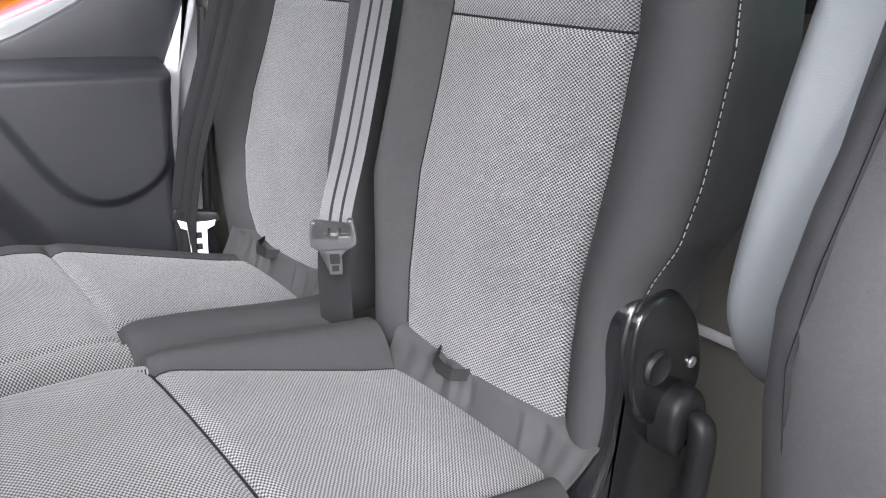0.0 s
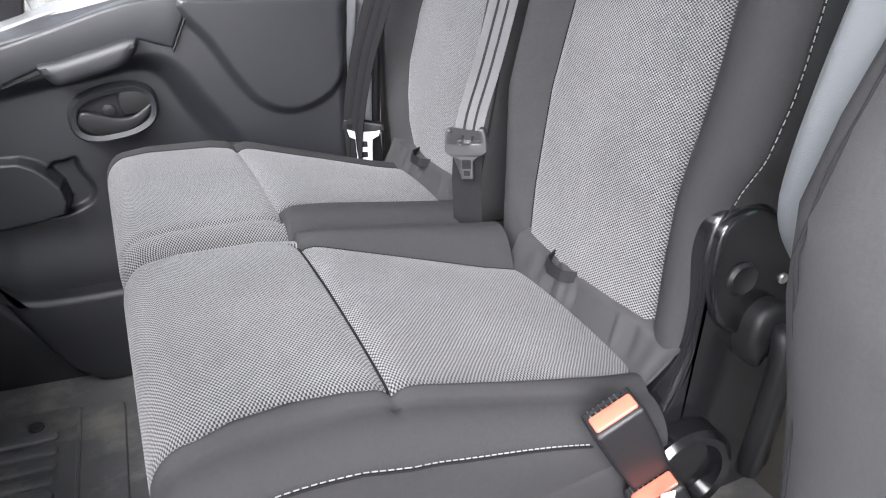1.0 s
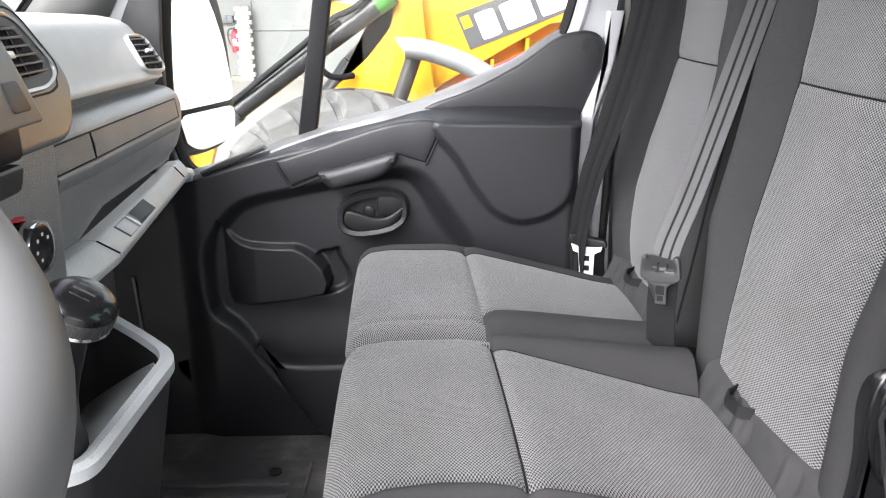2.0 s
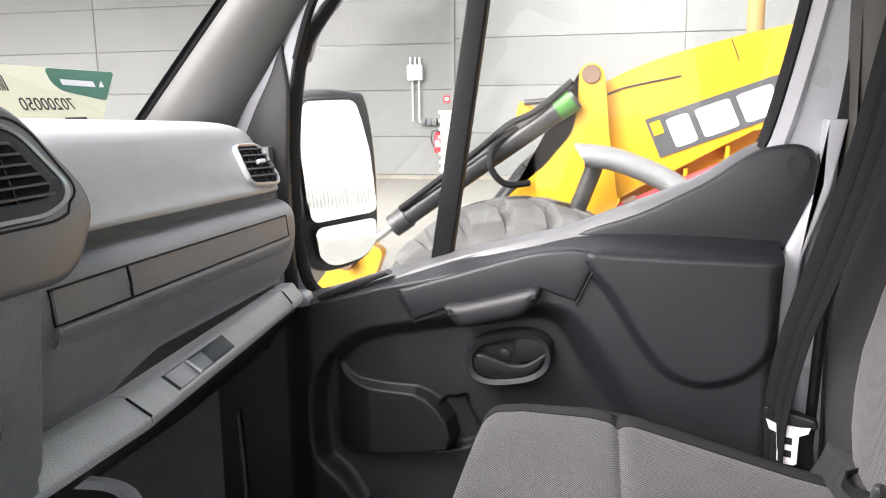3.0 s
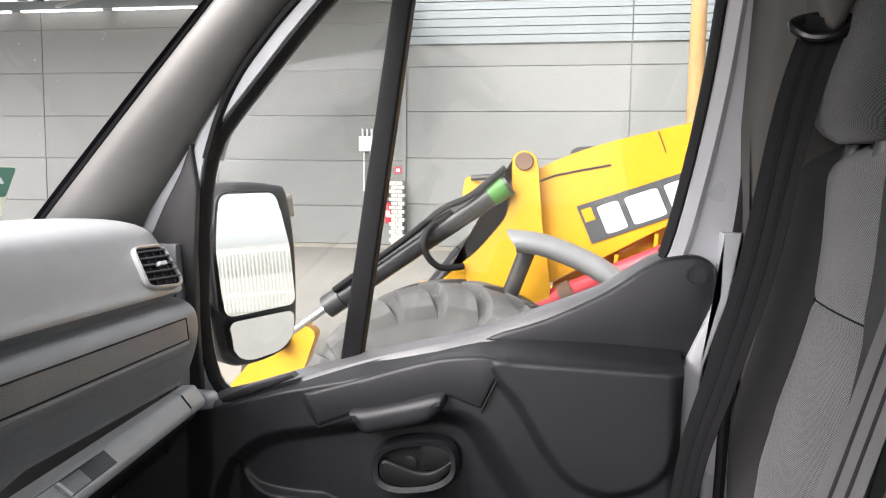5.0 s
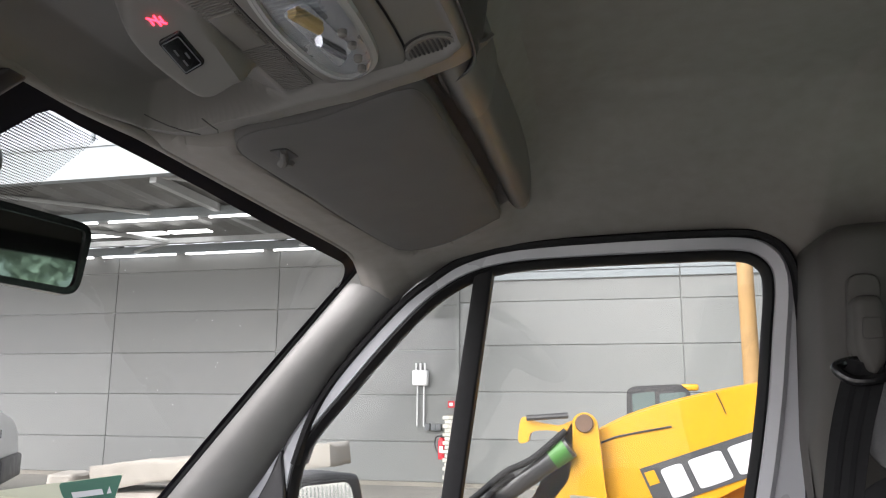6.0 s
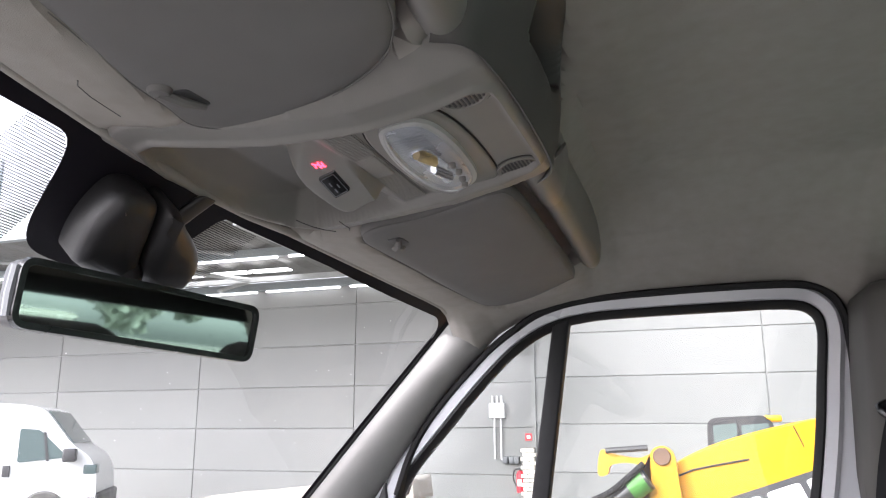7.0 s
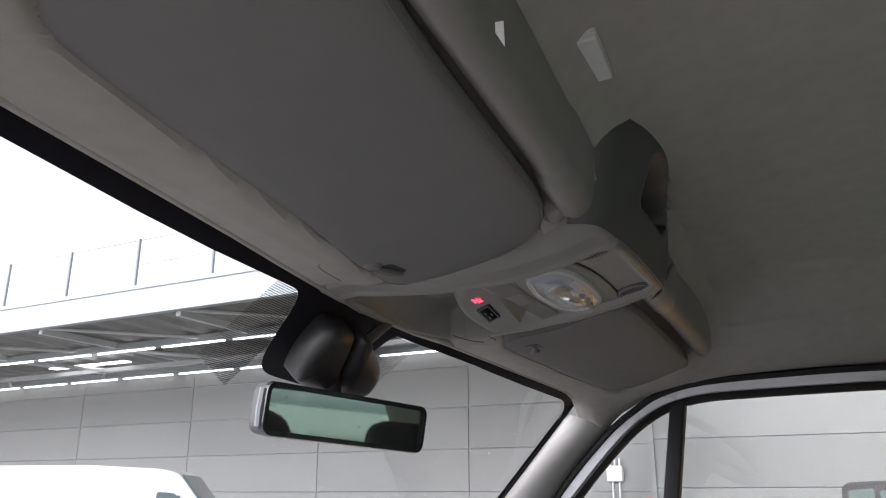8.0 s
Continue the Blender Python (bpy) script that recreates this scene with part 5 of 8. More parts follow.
def backrest(seat, lo, hi, ins_lo, ins_hi, fine, near):
    """Backrest: rows run up the back, columns across from the driver's side; it faces the front of the van."""
    zm = ramp_list([1.03, 1.09, 1.42, 1.426, 1.432, 1.575], [6, 34, 2, 2, 14])
    NT, i_top = 8, 42
    rows = [("b", z) for z in zm] + [("c", (i + 1) / NT) for i in range(NT)]
    S, B, C = 10, 12, 26
    cols = [("n", i / S) for i in range(S)] + [("b", i / B) for i in range(B)] + [("c", i / C) for i in range(C)] + [("d", i / B) for i in range(B)] + [("s", i / S) for i in range(S + 1)]
    j_a, j_b, m = S + B, S + B + C, 2 * S + 2 * B + C
    P, UV = [], []
    for rk, v in rows:
        row, uvr = [], []
        z = v if rk == "b" else 1.575
        yl, yh, ya, yb = (float(lerp(z, q)) for q in (lo, hi, ins_lo, ins_hi))
        x = float(lerp(z, [(1.03, 0.470), (1.09, 0.482), (1.15, 0.496), (1.25, 0.518), (1.35, 0.537), (1.43, 0.549), (1.5, 0.552), (1.58, 0.55), (1.65, 0.556)]))
        k = float(lerp(z, [(1.03, 0.1), (1.09, 0.35), (1.25, 1.0), (1.45, 1.0), (1.6, 0.5)]))
        for ck, c in cols:
            px = x
            if ck == "n":
                q = 1 - c
                y = yl + 0.016 * q ** 2
                px = x - 0.018 * k + 0.004 + (0.115 * q)
                u_m = yl - 0.115 * q
            elif ck == "b":
                y = yl + (ya - yl) * c
                px = x - k * (0.018 * (1 - c) + 0.030 * math.sin(math.pi * c ** 0.8)) + 0.004 * (1 - c) ** 8
                u_m = y
            elif ck == "c":
                y = ya + (yb - ya) * c
                px = x - 0.008 * math.sin(math.pi * c) ** 0.7
                if rk == "b":
                    px += 0.006 * math.exp(-((z - 1.426) / 0.005) ** 2)
                u_m = y
            elif ck == "d":
                y = yb + (yh - yb) * c
                q = 1 - c
                px = x - k * (0.018 * c + 0.030 * math.sin(math.pi * q ** 0.8)) + 0.004 * c ** 8
                u_m = y
            else:
                y = yh - 0.016 * c ** 2
                px = x - 0.018 * k + 0.004 + 0.115 * c
                u_m = yh + 0.115 * c
            if ck in "bcd":
                for e in (ya, yb):
                    px += 0.004 * math.exp(-((y - e) / 0.004) ** 2)
            pz, v_m = z, z
            if rk == "c":
                ang = v * math.pi / 2
                px, pz, v_m = px + 0.085 * (1 - math.cos(ang)), pz + 0.05 * math.sin(ang), z + 0.1 * v
                y = (yl + yh) / 2 + (y - (yl + yh) / 2) * (1 - 0.10 * v * v)
            row.append((turned_x(px, y), y, pz))
            uvr.append((u_m, v_m))
        P.append(row), UV.append(uvr)
    n = len(rows) - 1
    yc, w = (lo[2][1] + hi[2][1]) / 2, hi[2][1] - lo[2][1]
    shell = loft([[(turned_x(xx + dx, yc), yc + yy * (w / 2 - 0.03 - nn), z) for dx, yy in ((0.03, -1), (0.03, 1), (0.105, 1), (0.105, -1))] for z, xx, nn in ((1.0, 0.478, 0.02), (1.3, 0.53, 0), (1.5, 0.55, 0.02), (1.63, 0.56, 0.05))])
    br = part("backrest", shell, M_PLAIN, seat, "padded backrest", bevel=0.02)
    grid_part("back_panel", P, UV, 0, i_top, j_a, j_b, fine, br, "grey mesh cloth back panel")
    grid_part("upper_panel", P, UV, i_top, n, j_a, j_b, M_CLOTH_FINE, br, "grey ribbed cloth upper panel")
    grid_part("back_bolster", P, UV, 0, n, 0, j_a, M_PLAIN, br, "plain charcoal cloth bolster")
    grid_part("back_bolster", P, UV, 0, n, j_b, m, M_PLAIN, br, "plain charcoal cloth bolster")
    up = lambda p, k=0.0006: (p[0] - k, p[1], p[2])
    part("seam", tube([up(P[i_top][j]) for j in range(j_a, j_b + 1)], 0.0013, 6), M_SEAM, br)
    for jj in (j_a, j_b):
        part("seam", tube([up(P[i][jj]) for i in range(4, n - 3)], 0.001, 6), M_SEAM, br)
    part("edge_seam", tube([up(P[i][S]) for i in range(4, n - 3)], 0.0016, 6), M_SEAM, br)
    if near:
        stitches("stitching", [P[i][S] for i in range(20, n - 4)], br, (-0.0014, -0.0012, 0))
    # headrest: a soft block on two posts
    rings = []
    cx, cz = 0.572, 1.717
    yh = yc + 0.012
    for k in range(19):
        v = -1 + 2 * k / 18
        f = (1 - abs(v) ** 3.2) ** (1 / 2.6) if abs(v) < 1 else 0.0
        f = max(f, 0.35)
        ring = []
        for a in range(40):
            th = 2 * math.pi * a / 40
            c, s2 = math.cos(th), math.sin(th)
            ex = math.copysign(abs(c) ** 0.75, c) * 0.055 * f
            ey = math.copysign(abs(s2) ** 0.62, s2) * (0.128 - 0.022 * max(0, -v)) * f ** 0.55
            ring.append((cx + ex + 0.235 * v * 0.098 - 0.006 * (1 - v * v), yh + ey, cz + v * 0.098))
        rings.append(ring)
    hb = loft(rings)
    uvl = hb.loops.layers.uv.new("UVMap")
    for fc in hb.faces:
        for lp in fc.loops:
            lp[uvl].uv = (lp.vert.co.y, lp.vert.co.z)
    hr = part("headrest", hb, M_HEADREST, seat, "charcoal cloth headrest", auto=80)
    part("seam", tube([(cx - 0.0 + 0.235 * v * 0.098, yh - (0.1285 - 0.022 * max(0, -v)) * max((1 - abs(v) ** 3.2), 0.05) ** (0.55 / 2.6), cz + v * 0.098) for v in [-0.9 + 0.1 * i for i in range(19)]], 0.0014, 6), M_SEAM, hr)
    for s2 in (-0.05, 0.05):
        part("headrest_post", tube([(cx - 0.02, yh + s2, 1.58), (cx, yh + s2, 1.66)], 0.006, 10), M_STEEL, hr)
        part("post_collar", tube([(cx - 0.024, yh + s2, 1.58), (cx - 0.016, yh + s2, 1.626)], 0.012, 12), M_BLACKPL, hr)
    return P


def gusset(seat, y_lo, y_hi, loop_y):
    """Loose cloth strip between cushion and backrest, with a tether loop."""
    def gus(u, v):
        y = y_lo + (y_hi - y_lo) * u + 0.02 * (1 - u) ** 6 * (1 - v)
        z = 1.028 + 0.058 * v
        sag = math.sin(math.pi * v)
        wr = 0.0011 * math.sin(u * 47 + 3 * math.sin(u * 9)) * sag
        for at, wd, k in ((0.16, 0.03, 0.004), (0.24, 0.02, -0.003), (0.52, 0.025, 0.004), (0.60, 0.02, -0.004), (0.66, 0.02, 0.003)):
            wr += k * math.exp(-((u - at - 0.05 * v) / wd) ** 2) * sag
        x = 0.447 + 0.024 * v + 0.003 * sag + wr + 0.022 * max(0, (v - 0.84) / 0.16)
        return (turned_x(x, y), y, z)
    g = part("gusset", sheet(gus, [i / 110 for i in range(111)], [i / 14 for i in range(15)]), M_GUSSET, seat, "wrinkled charcoal cloth gusset", auto=80, thick=-0.004)
    yl = loop_y
    part("tether_loop", strap([(turned_x(0.472, yl), yl + 0.028, 1.079), (turned_x(0.456, yl), yl + 0.016, 1.079), (turned_x(0.451, yl), yl, 1.077), (turned_x(0.456, yl), yl - 0.016, 1.074), (turned_x(0.472, yl), yl - 0.026, 1.074)], (0.35, 0, 1), 0.013, 0.002), M_WEB, g, "black fabric tether loop")


def bench_seat(name, label, near, cu, ba, fine, gu):
    s = thing(name, label, "seat", group="passenger seats")
    cushion(s, *cu, near)
    backrest(s, *ba, fine, near)
    gusset(s, *gu)
    y0, y1 = cu[0][0][1], cu[1][0][1]
    part("base_frame", box(0.05, 0.42, y0 + 0.05, y1 - 0.05, 0.74, 0.85), M_BLACKPL, s, "black steel seat frame", bevel=0.01)
    for x in (0.09, 0.38):
        for y in (y0 + 0.08, y1 - 0.08):
            part("leg", box(x - 0.02, x + 0.02, y - 0.02, y + 0.02, FLOOR, 0.745), M_BLACKPL, s, bevel=0.004)
    return s


seat_near = bench_seat("passenger_seat", "charcoal cloth bench seat with grey mesh panels, next to the driver", True,
                       ([(0, 0.336), (0.45, 0.372)], [(0, 0.742), (0.2, 0.742), (0.45, 0.765)],
                        [(0.0, 0.374), (0.034, 0.385), (0.064, 0.397), (0.108, 0.404), (0.188, 0.398), (0.30, 0.412), (0.455, 0.437)], [(0.188, 0.696), (0.45, 0.684)]),
                       ([(1.03, 0.402), (1.2, 0.398), (1.235, 0.388), (1.27, 0.372), (1.32, 0.366), (1.42, 0.366), (1.55, 0.38), (1.6, 0.40)],
                        [(1.03, 0.755), (1.12, 0.765), (1.24, 0.78), (1.43, 0.772), (1.6, 0.735)],
                        [(1.03, 0.445), (1.084, 0.450), (1.15, 0.464), (1.213, 0.472), (1.308, 0.470), (1.44, 0.472), (1.6, 0.476)],
                        [(1.03, 0.69), (1.07, 0.70), (1.137, 0.720), (1.25, 0.738), (1.43, 0.727), (1.6, 0.70)]),
                       M_CLOTH, (0.398, 0.705, 0.60))
seat_far = bench_seat("passenger_seat", "charcoal cloth bench seat with grey mesh panels, beside the door", False,
                      ([(0, 0.744), (0.2, 0.744), (0.45, 0.767)], [(0, 1.165), (0.45, 1.18)],
                       [(0.188, 0.812), (0.25, 0.835), (0.346, 0.853), (0.45, 0.885)], [(0.0, 1.10), (0.188, 1.085), (0.45, 1.10)]),
                      ([(1.03, 0.85), (1.2, 0.845), (1.42, 0.845), (1.6, 0.88)],
                       [(1.03, 1.18), (1.08, 1.205), (1.17, 1.24), (1.26, 1.245), (1.41, 1.22), (1.6, 1.17)],
                       [(1.03, 0.90), (1.2, 0.905), (1.44, 0.90), (1.6, 0.92)],
                       [(1.03, 1.06), (1.08, 1.10), (1.11, 1.14), (1.15, 1.17), (1.2, 1.19), (1.28, 1.187), (1.4, 1.15), (1.6, 1.12)]),
                      M_CLOTH_FINE, (0.86, 1.16, 1.03))


# recliner side plate and lever on the flank of the middle seat
def recliner():
    pl = rounded([(0.483, 1.183), (0.489, 1.215), (0.512, 1.228), (0.54, 1.226), (0.575, 1.20), (0.593, 1.155), (0.60, 1.11), (0.62, 1.0), (0.62, 0.90), (0.46, 0.88), (0.43, 0.93), (0.448, 0.993), (0.464, 1.029), (0.481, 1.075), (0.485, 1.12)], 0.02)
    rp = part("side_plate", prism(pl, lambda u, v, k: (u, 0.394 - k, v), -0.03, 0.004, 0.010, 5), M_BLACKGLOSS, seat_near, "glossy black recliner cover")
    disc = rounded([(0.487, 1.15), (0.49, 1.208), (0.515, 1.222), (0.542, 1.219), (0.572, 1.195), (0.588, 1.155), (0.592, 1.12), (0.575, 1.095), (0.53, 1.09), (0.50, 1.11)], 0.03)
    part("round_cover", prism(disc, lambda u, v, k: (u, 0.391 - k, v), -0.004, 0.008, 0.007, 4), M_BLACKGLOSS, rp)
    part("pivot_cap", turned([(0.0165, 0.006), (0.0165, -0.003), (0.0135, -0.006), (0.0115, -0.0045), (0.0, -0.004)], (0.521, 0.384, 1.155), "y", 36), M_SEATPL, rp)
    part("screw", turned([(0.0055, 0.002), (0.0055, -0.003), (0.0038, -0.004), (0.0, -0.003)], (0.570, 0.384, 1.147), "y", 14), M_STEEL, rp)
    hub = [(0.528 + (x - 0.528) * 0.74, 1.132 + (z - 1.132) * 0.80) for x, z in rounded([(0.528, 1.085), (0.533, 1.115), (0.555, 1.132), (0.582, 1.128), (0.60, 1.10), (0.60, 1.05), (0.575, 1.045), (0.57, 1.075), (0.55, 1.045), (0.535, 1.055)], 0.014)]
    part("hub", prism(hub, lambda u, v, k: (u, 0.388 - k, v), -0.004, 0.026, 0.009, 4), M_SEATPL, rp, "black lever hub")
    part("lever", tube(spline([(0.556, 0.368, 1.105), (0.557, 0.356, 1.102), (0.556, 0.350, 1.088), (0.552, 0.348, 1.05), (0.546, 0.348, 1.0), (0.541, 0.350, 0.955)], 3, False), [0.006, 0.008, 0.010, 0.0115] + [0.0125] * 11 + [0.010], 18), M_SEATPL, rp, "black recliner lever")
    part("lower_hub", turned([(0.05, 0.0), (0.05, -0.02), (0.044, -0.026), (0.036, -0.024), (0.03, -0.012), (0.0, -0.012)], (0.487, 0.388, 0.955), "y", 36), M_BLACKGLOSS, rp)
recliner()

# buckle sockets by the driver's side of the bench
def buckle(at, axes, label):
    b = thing("belt_buckle", label, "belt buckle", group="belt buckles", at=at)
    m = Matrix([list(r) + [0] for r in axes] + [[0, 0, 0, 1]])
    body = part("housing", moved(prism(rounded([(-0.02, -0.10), (0.02, -0.10), (0.0245, -0.05), (0.0245, 0), (-0.0245, 0), (-0.0245, -0.05)], 0.005), lambda u, v, k: (k, u, v), -0.014, 0.015, 0.004), m), M_SEATPL, b, "black plastic housing")
    part("press_button", moved(prism(rounded([(-0.021, -0.008), (0.021, -0.008), (0.021, 0.008), (-0.021, 0.008)], 0.003), lambda u, v, k: (v + 0.002, u, k), -0.006, 0.0025, 0.0015), m), M_RED, b, "orange-red release button")
    part("slot", moved(box(-0.0125, -0.0085, -0.019, 0.019, -0.004, 0.0012), m), M_RUBBER, b, smooth=False)
    for i in range(7):
        part("ridge", moved(box(-0.0135, -0.0065, -0.018 + i * 0.0055, -0.0165 + i * 0.0055, 0.0, 0.0012), m), M_STEEL, b, smooth=False)
    part("stalk", moved(tube([(0, 0, -0.095), (0.004, 0, -0.14), (0.0, 0, -0.2)], [0.012, 0.009, 0.008], 10), m), M_SEATPL, b)
    return b
tilted = ((-0.016, 0.853, -0.513), (-0.98, -0.086, -0.111), (-0.139, 0.507, 0.844))
buckle((0.371, 0.345, 1.074), tilted, "black belt buckle with orange button beside the bench seat")
b2 = buckle((0.418, 0.335, 0.985), tilted, "black belt buckle with orange button and white label, set lower")
part("white_label", box(-0.012, 0.002, -0.026, -0.0245, 0.004, 0.018), M_WHITE, b2, smooth=False)

# ---- belts ----
def belt_middle():
    b = thing("seat_belt", "grey-black webbing seat belt with grey tongue hanging between the seats", "seat belt", group="seat belts")
    wd = (0.832, -0.555, 0.0)
    pts = spline([(0.60, 0.905, 1.66), (0.533, 0.842, 1.50), (0.452, 0.780, 1.30), (0.416, 0.756, 1.22), (0.408, 0.751, 1.183)], 5, False)
    part("webbing", strap([tuple(p) for p in pts], wd, 0.035, 0.0016), M_WEBLIGHT, b, "grey ribbed webbing")
    for o in (-0.006, 0.006):
        part("webbing_stripe", strap([(p[0] - 0.0006 + o * 0.832, p[1] - 0.0009 - o * 0.555, p[2]) for p in pts], wd, 0.0030, 0.0010), M_WEB, b, "dark woven stripe")
    lo = [(0.414, 0.76, 1.19), (0.414, 0.763, 1.13), (0.422, 0.768, 1.03)]
    part("lower_webbing", strap(lo, wd, 0.038, 0.002), M_WEB, b, "black webbing loop")
    m = Matrix(((-0.555, 0.832, 0, 0.4055), (-0.832, -0.555, 0, 0.7475), (0, 0, 1, 1.183), (0, 0, 0, 1))) @ Matrix.Rotation(radians(4), 4, "X") @ Matrix.Scale(0.88, 4)
    sh = rounded([(-0.0295, 0.010), (-0.027, 0.026), (-0.020, 0.027), (-0.0185, 0.021), (-0.0235, 0.018), (-0.0235, 0.006), (-0.006, 0.006), (-0.005, 0.003), (0.005, 0.003), (0.006, 0.006), (0.0235, 0.006), (0.0235, 0.018), (0.0185, 0.021), (0.020, 0.027), (0.027, 0.026), (0.0295, 0.010), (0.030, -0.006), (0.021, -0.013), (-0.021, -0.013), (-0.030, -0.006)], 0.002, 2)
    part("tongue_shoulder", moved(prism(sh, lambda u, v, k: (k, u, v), -0.005, 0.006, 0.0022), m), M_TONGUE, b, "light grey plastic tongue")
    tg = rounded([(-0.022, -0.010), (0.022, -0.010), (0.011, -0.019), (0.0088, -0.022), (0.0085, -0.047), (-0.0085, -0.047), (-0.0088, -0.022), (-0.011, -0.019)], 0.002, 3)
    lp = part("latch_plate", moved(prism(tg, lambda u, v, k: (k, u, v), 0.0, 0.0035, 0.0012), m), M_TONGUE, b, "grey coated steel latch plate")
    part("latch_hole", moved(box(0.0034, 0.0040, -0.0045, 0.0045, -0.042, -0.034), m), M_RUBBER, lp, smooth=False)
    part("dark_face", moved(prism(rounded([(-0.0065, -0.018), (0.0065, -0.018), (0.0065, -0.032), (-0.0065, -0.032)], 0.002), lambda u, v, k: (k, u, v), 0.003, 0.0039), m), M_SEATPL, lp)
belt_middle()
def belt_outer():
    b = thing("seat_belt", "black webbing seat belt on the door pillar, white latch tongue", "seat belt", group="seat belts")
    pts = spline([(0.498, 1.037, 1.752), (0.477, 1.066, 1.66), (0.452, 1.108, 1.47), (0.422, 1.145, 1.32), (0.398, 1.176, 1.21), (0.385, 1.203, 1.09), (0.386, 1.212, 1.0)], 5, False)
    wds = [(0.95 - 0.5 * i / (len(pts) - 1), -0.3 - 0.6 * i / (len(pts) - 1), 0.0) for i in range(len(pts))]
    part("webbing", strap([tuple(p) for p in pts], wds, 0.046, 0.0016), M_WEB, b)
    for o in (-0.0085, 0.0085):
        part("webbing_stripe", strap([(p[0] - 0.0003 + o * w[0], p[1] - 0.0009 + o * w[1], p[2]) for p, w in zip(pts, wds)], wds, 0.0062, 0.0012), M_SEAM, b, "dark woven stripe")
    # guide on the pillar
    g = part("guide_cover", prism(rounded([(0.486, 1.775), (0.488, 1.828), (0.495, 1.836), (0.516, 1.836), (0.523, 1.826), (0.526, 1.778), (0.516, 1.748), (0.505, 1.736), (0.494, 1.746)], 0.010), lambda u, v, k: (u, 1.055 - k - 0.1 * (u - .49), v), -0.03, 0.022, 0.01, 4), M_BPILLAR, b, "grey belt guide cover")
    part("guide_button", prism(rounded([(0.494, 1.782), (0.517, 1.782), (0.516, 1.808), (0.495, 1.808)], 0.004), lambda u, v, k: (u, 1.033 - k - 0.1 * (u - .49), v), -0.004, 0.003, 0.0015), M_BPILLAR, g)
    part("guide_loop", tube(spline([(0.464, 1.045, 1.748), (0.480, 1.032, 1.732), (0.512, 1.03, 1.736), (0.522, 1.042, 1.752), (0.49, 1.05, 1.756)], 5), 0.0065, 10, True), M_BLACKGLOSS, b, "black belt guide loop")
    sh = rounded([(-0.035, 0.0), (-0.03, 0.016), (0.03, 0.008), (0.034, -0.004), (0.0, -0.01)], 0.004)
    m = Matrix.Translation((0.404, 1.203, 1.082)) @ Matrix.Rotation(radians(-19), 4, "Z") @ Matrix.Diagonal((1.12, 1.12, 1.12, 1))
    part("tongue_shoulder", moved(prism(sh, lambda u, v, k: (u, -k, v), -0.006, 0.006, 0.002), m), M_SEATPL, b)
    tg = [(-0.026, 0.0), (-0.014, -0.004), (0.014, -0.004), (0.026, -0.002), (0.024, -0.010), (0.013, -0.016), (0.013, -0.052), (0.009, -0.055), (-0.007, -0.055), (-0.011, -0.052), (-0.011, -0.016), (-0.022, -0.012)]
    tp = part("latch_plate", moved(prism(tg, lambda u, v, k: (u, -k - 0.006, v), -0.001, 0.0022, 0.0006), m), M_WHITE, b, "white-wrapped latch plate")
    for z0 in (-0.028, -0.045):
        part("latch_hole", moved(box(-0.006, 0.006, -0.0092, -0.0084, z0, z0 + 0.009), m), M_RUBBER, tp, smooth=False)
    part("belt_stop", turned([(0.008, 0), (0.008, -0.006), (0.0, -0.007)], (0.381, 1.209, 1.093), "y", 16), M_SEATPL, b)
    part("anchor_cover", prism(rounded([(0.405, 0.96), (0.46, 0.96), (0.45, 1.075), (0.41, 1.085)], 0.014), lambda u, v, k: (u - 0.01, 1.232 - k, v), -0.02, 0.012, 0.006), M_SEATPL, b)
belt_outer()

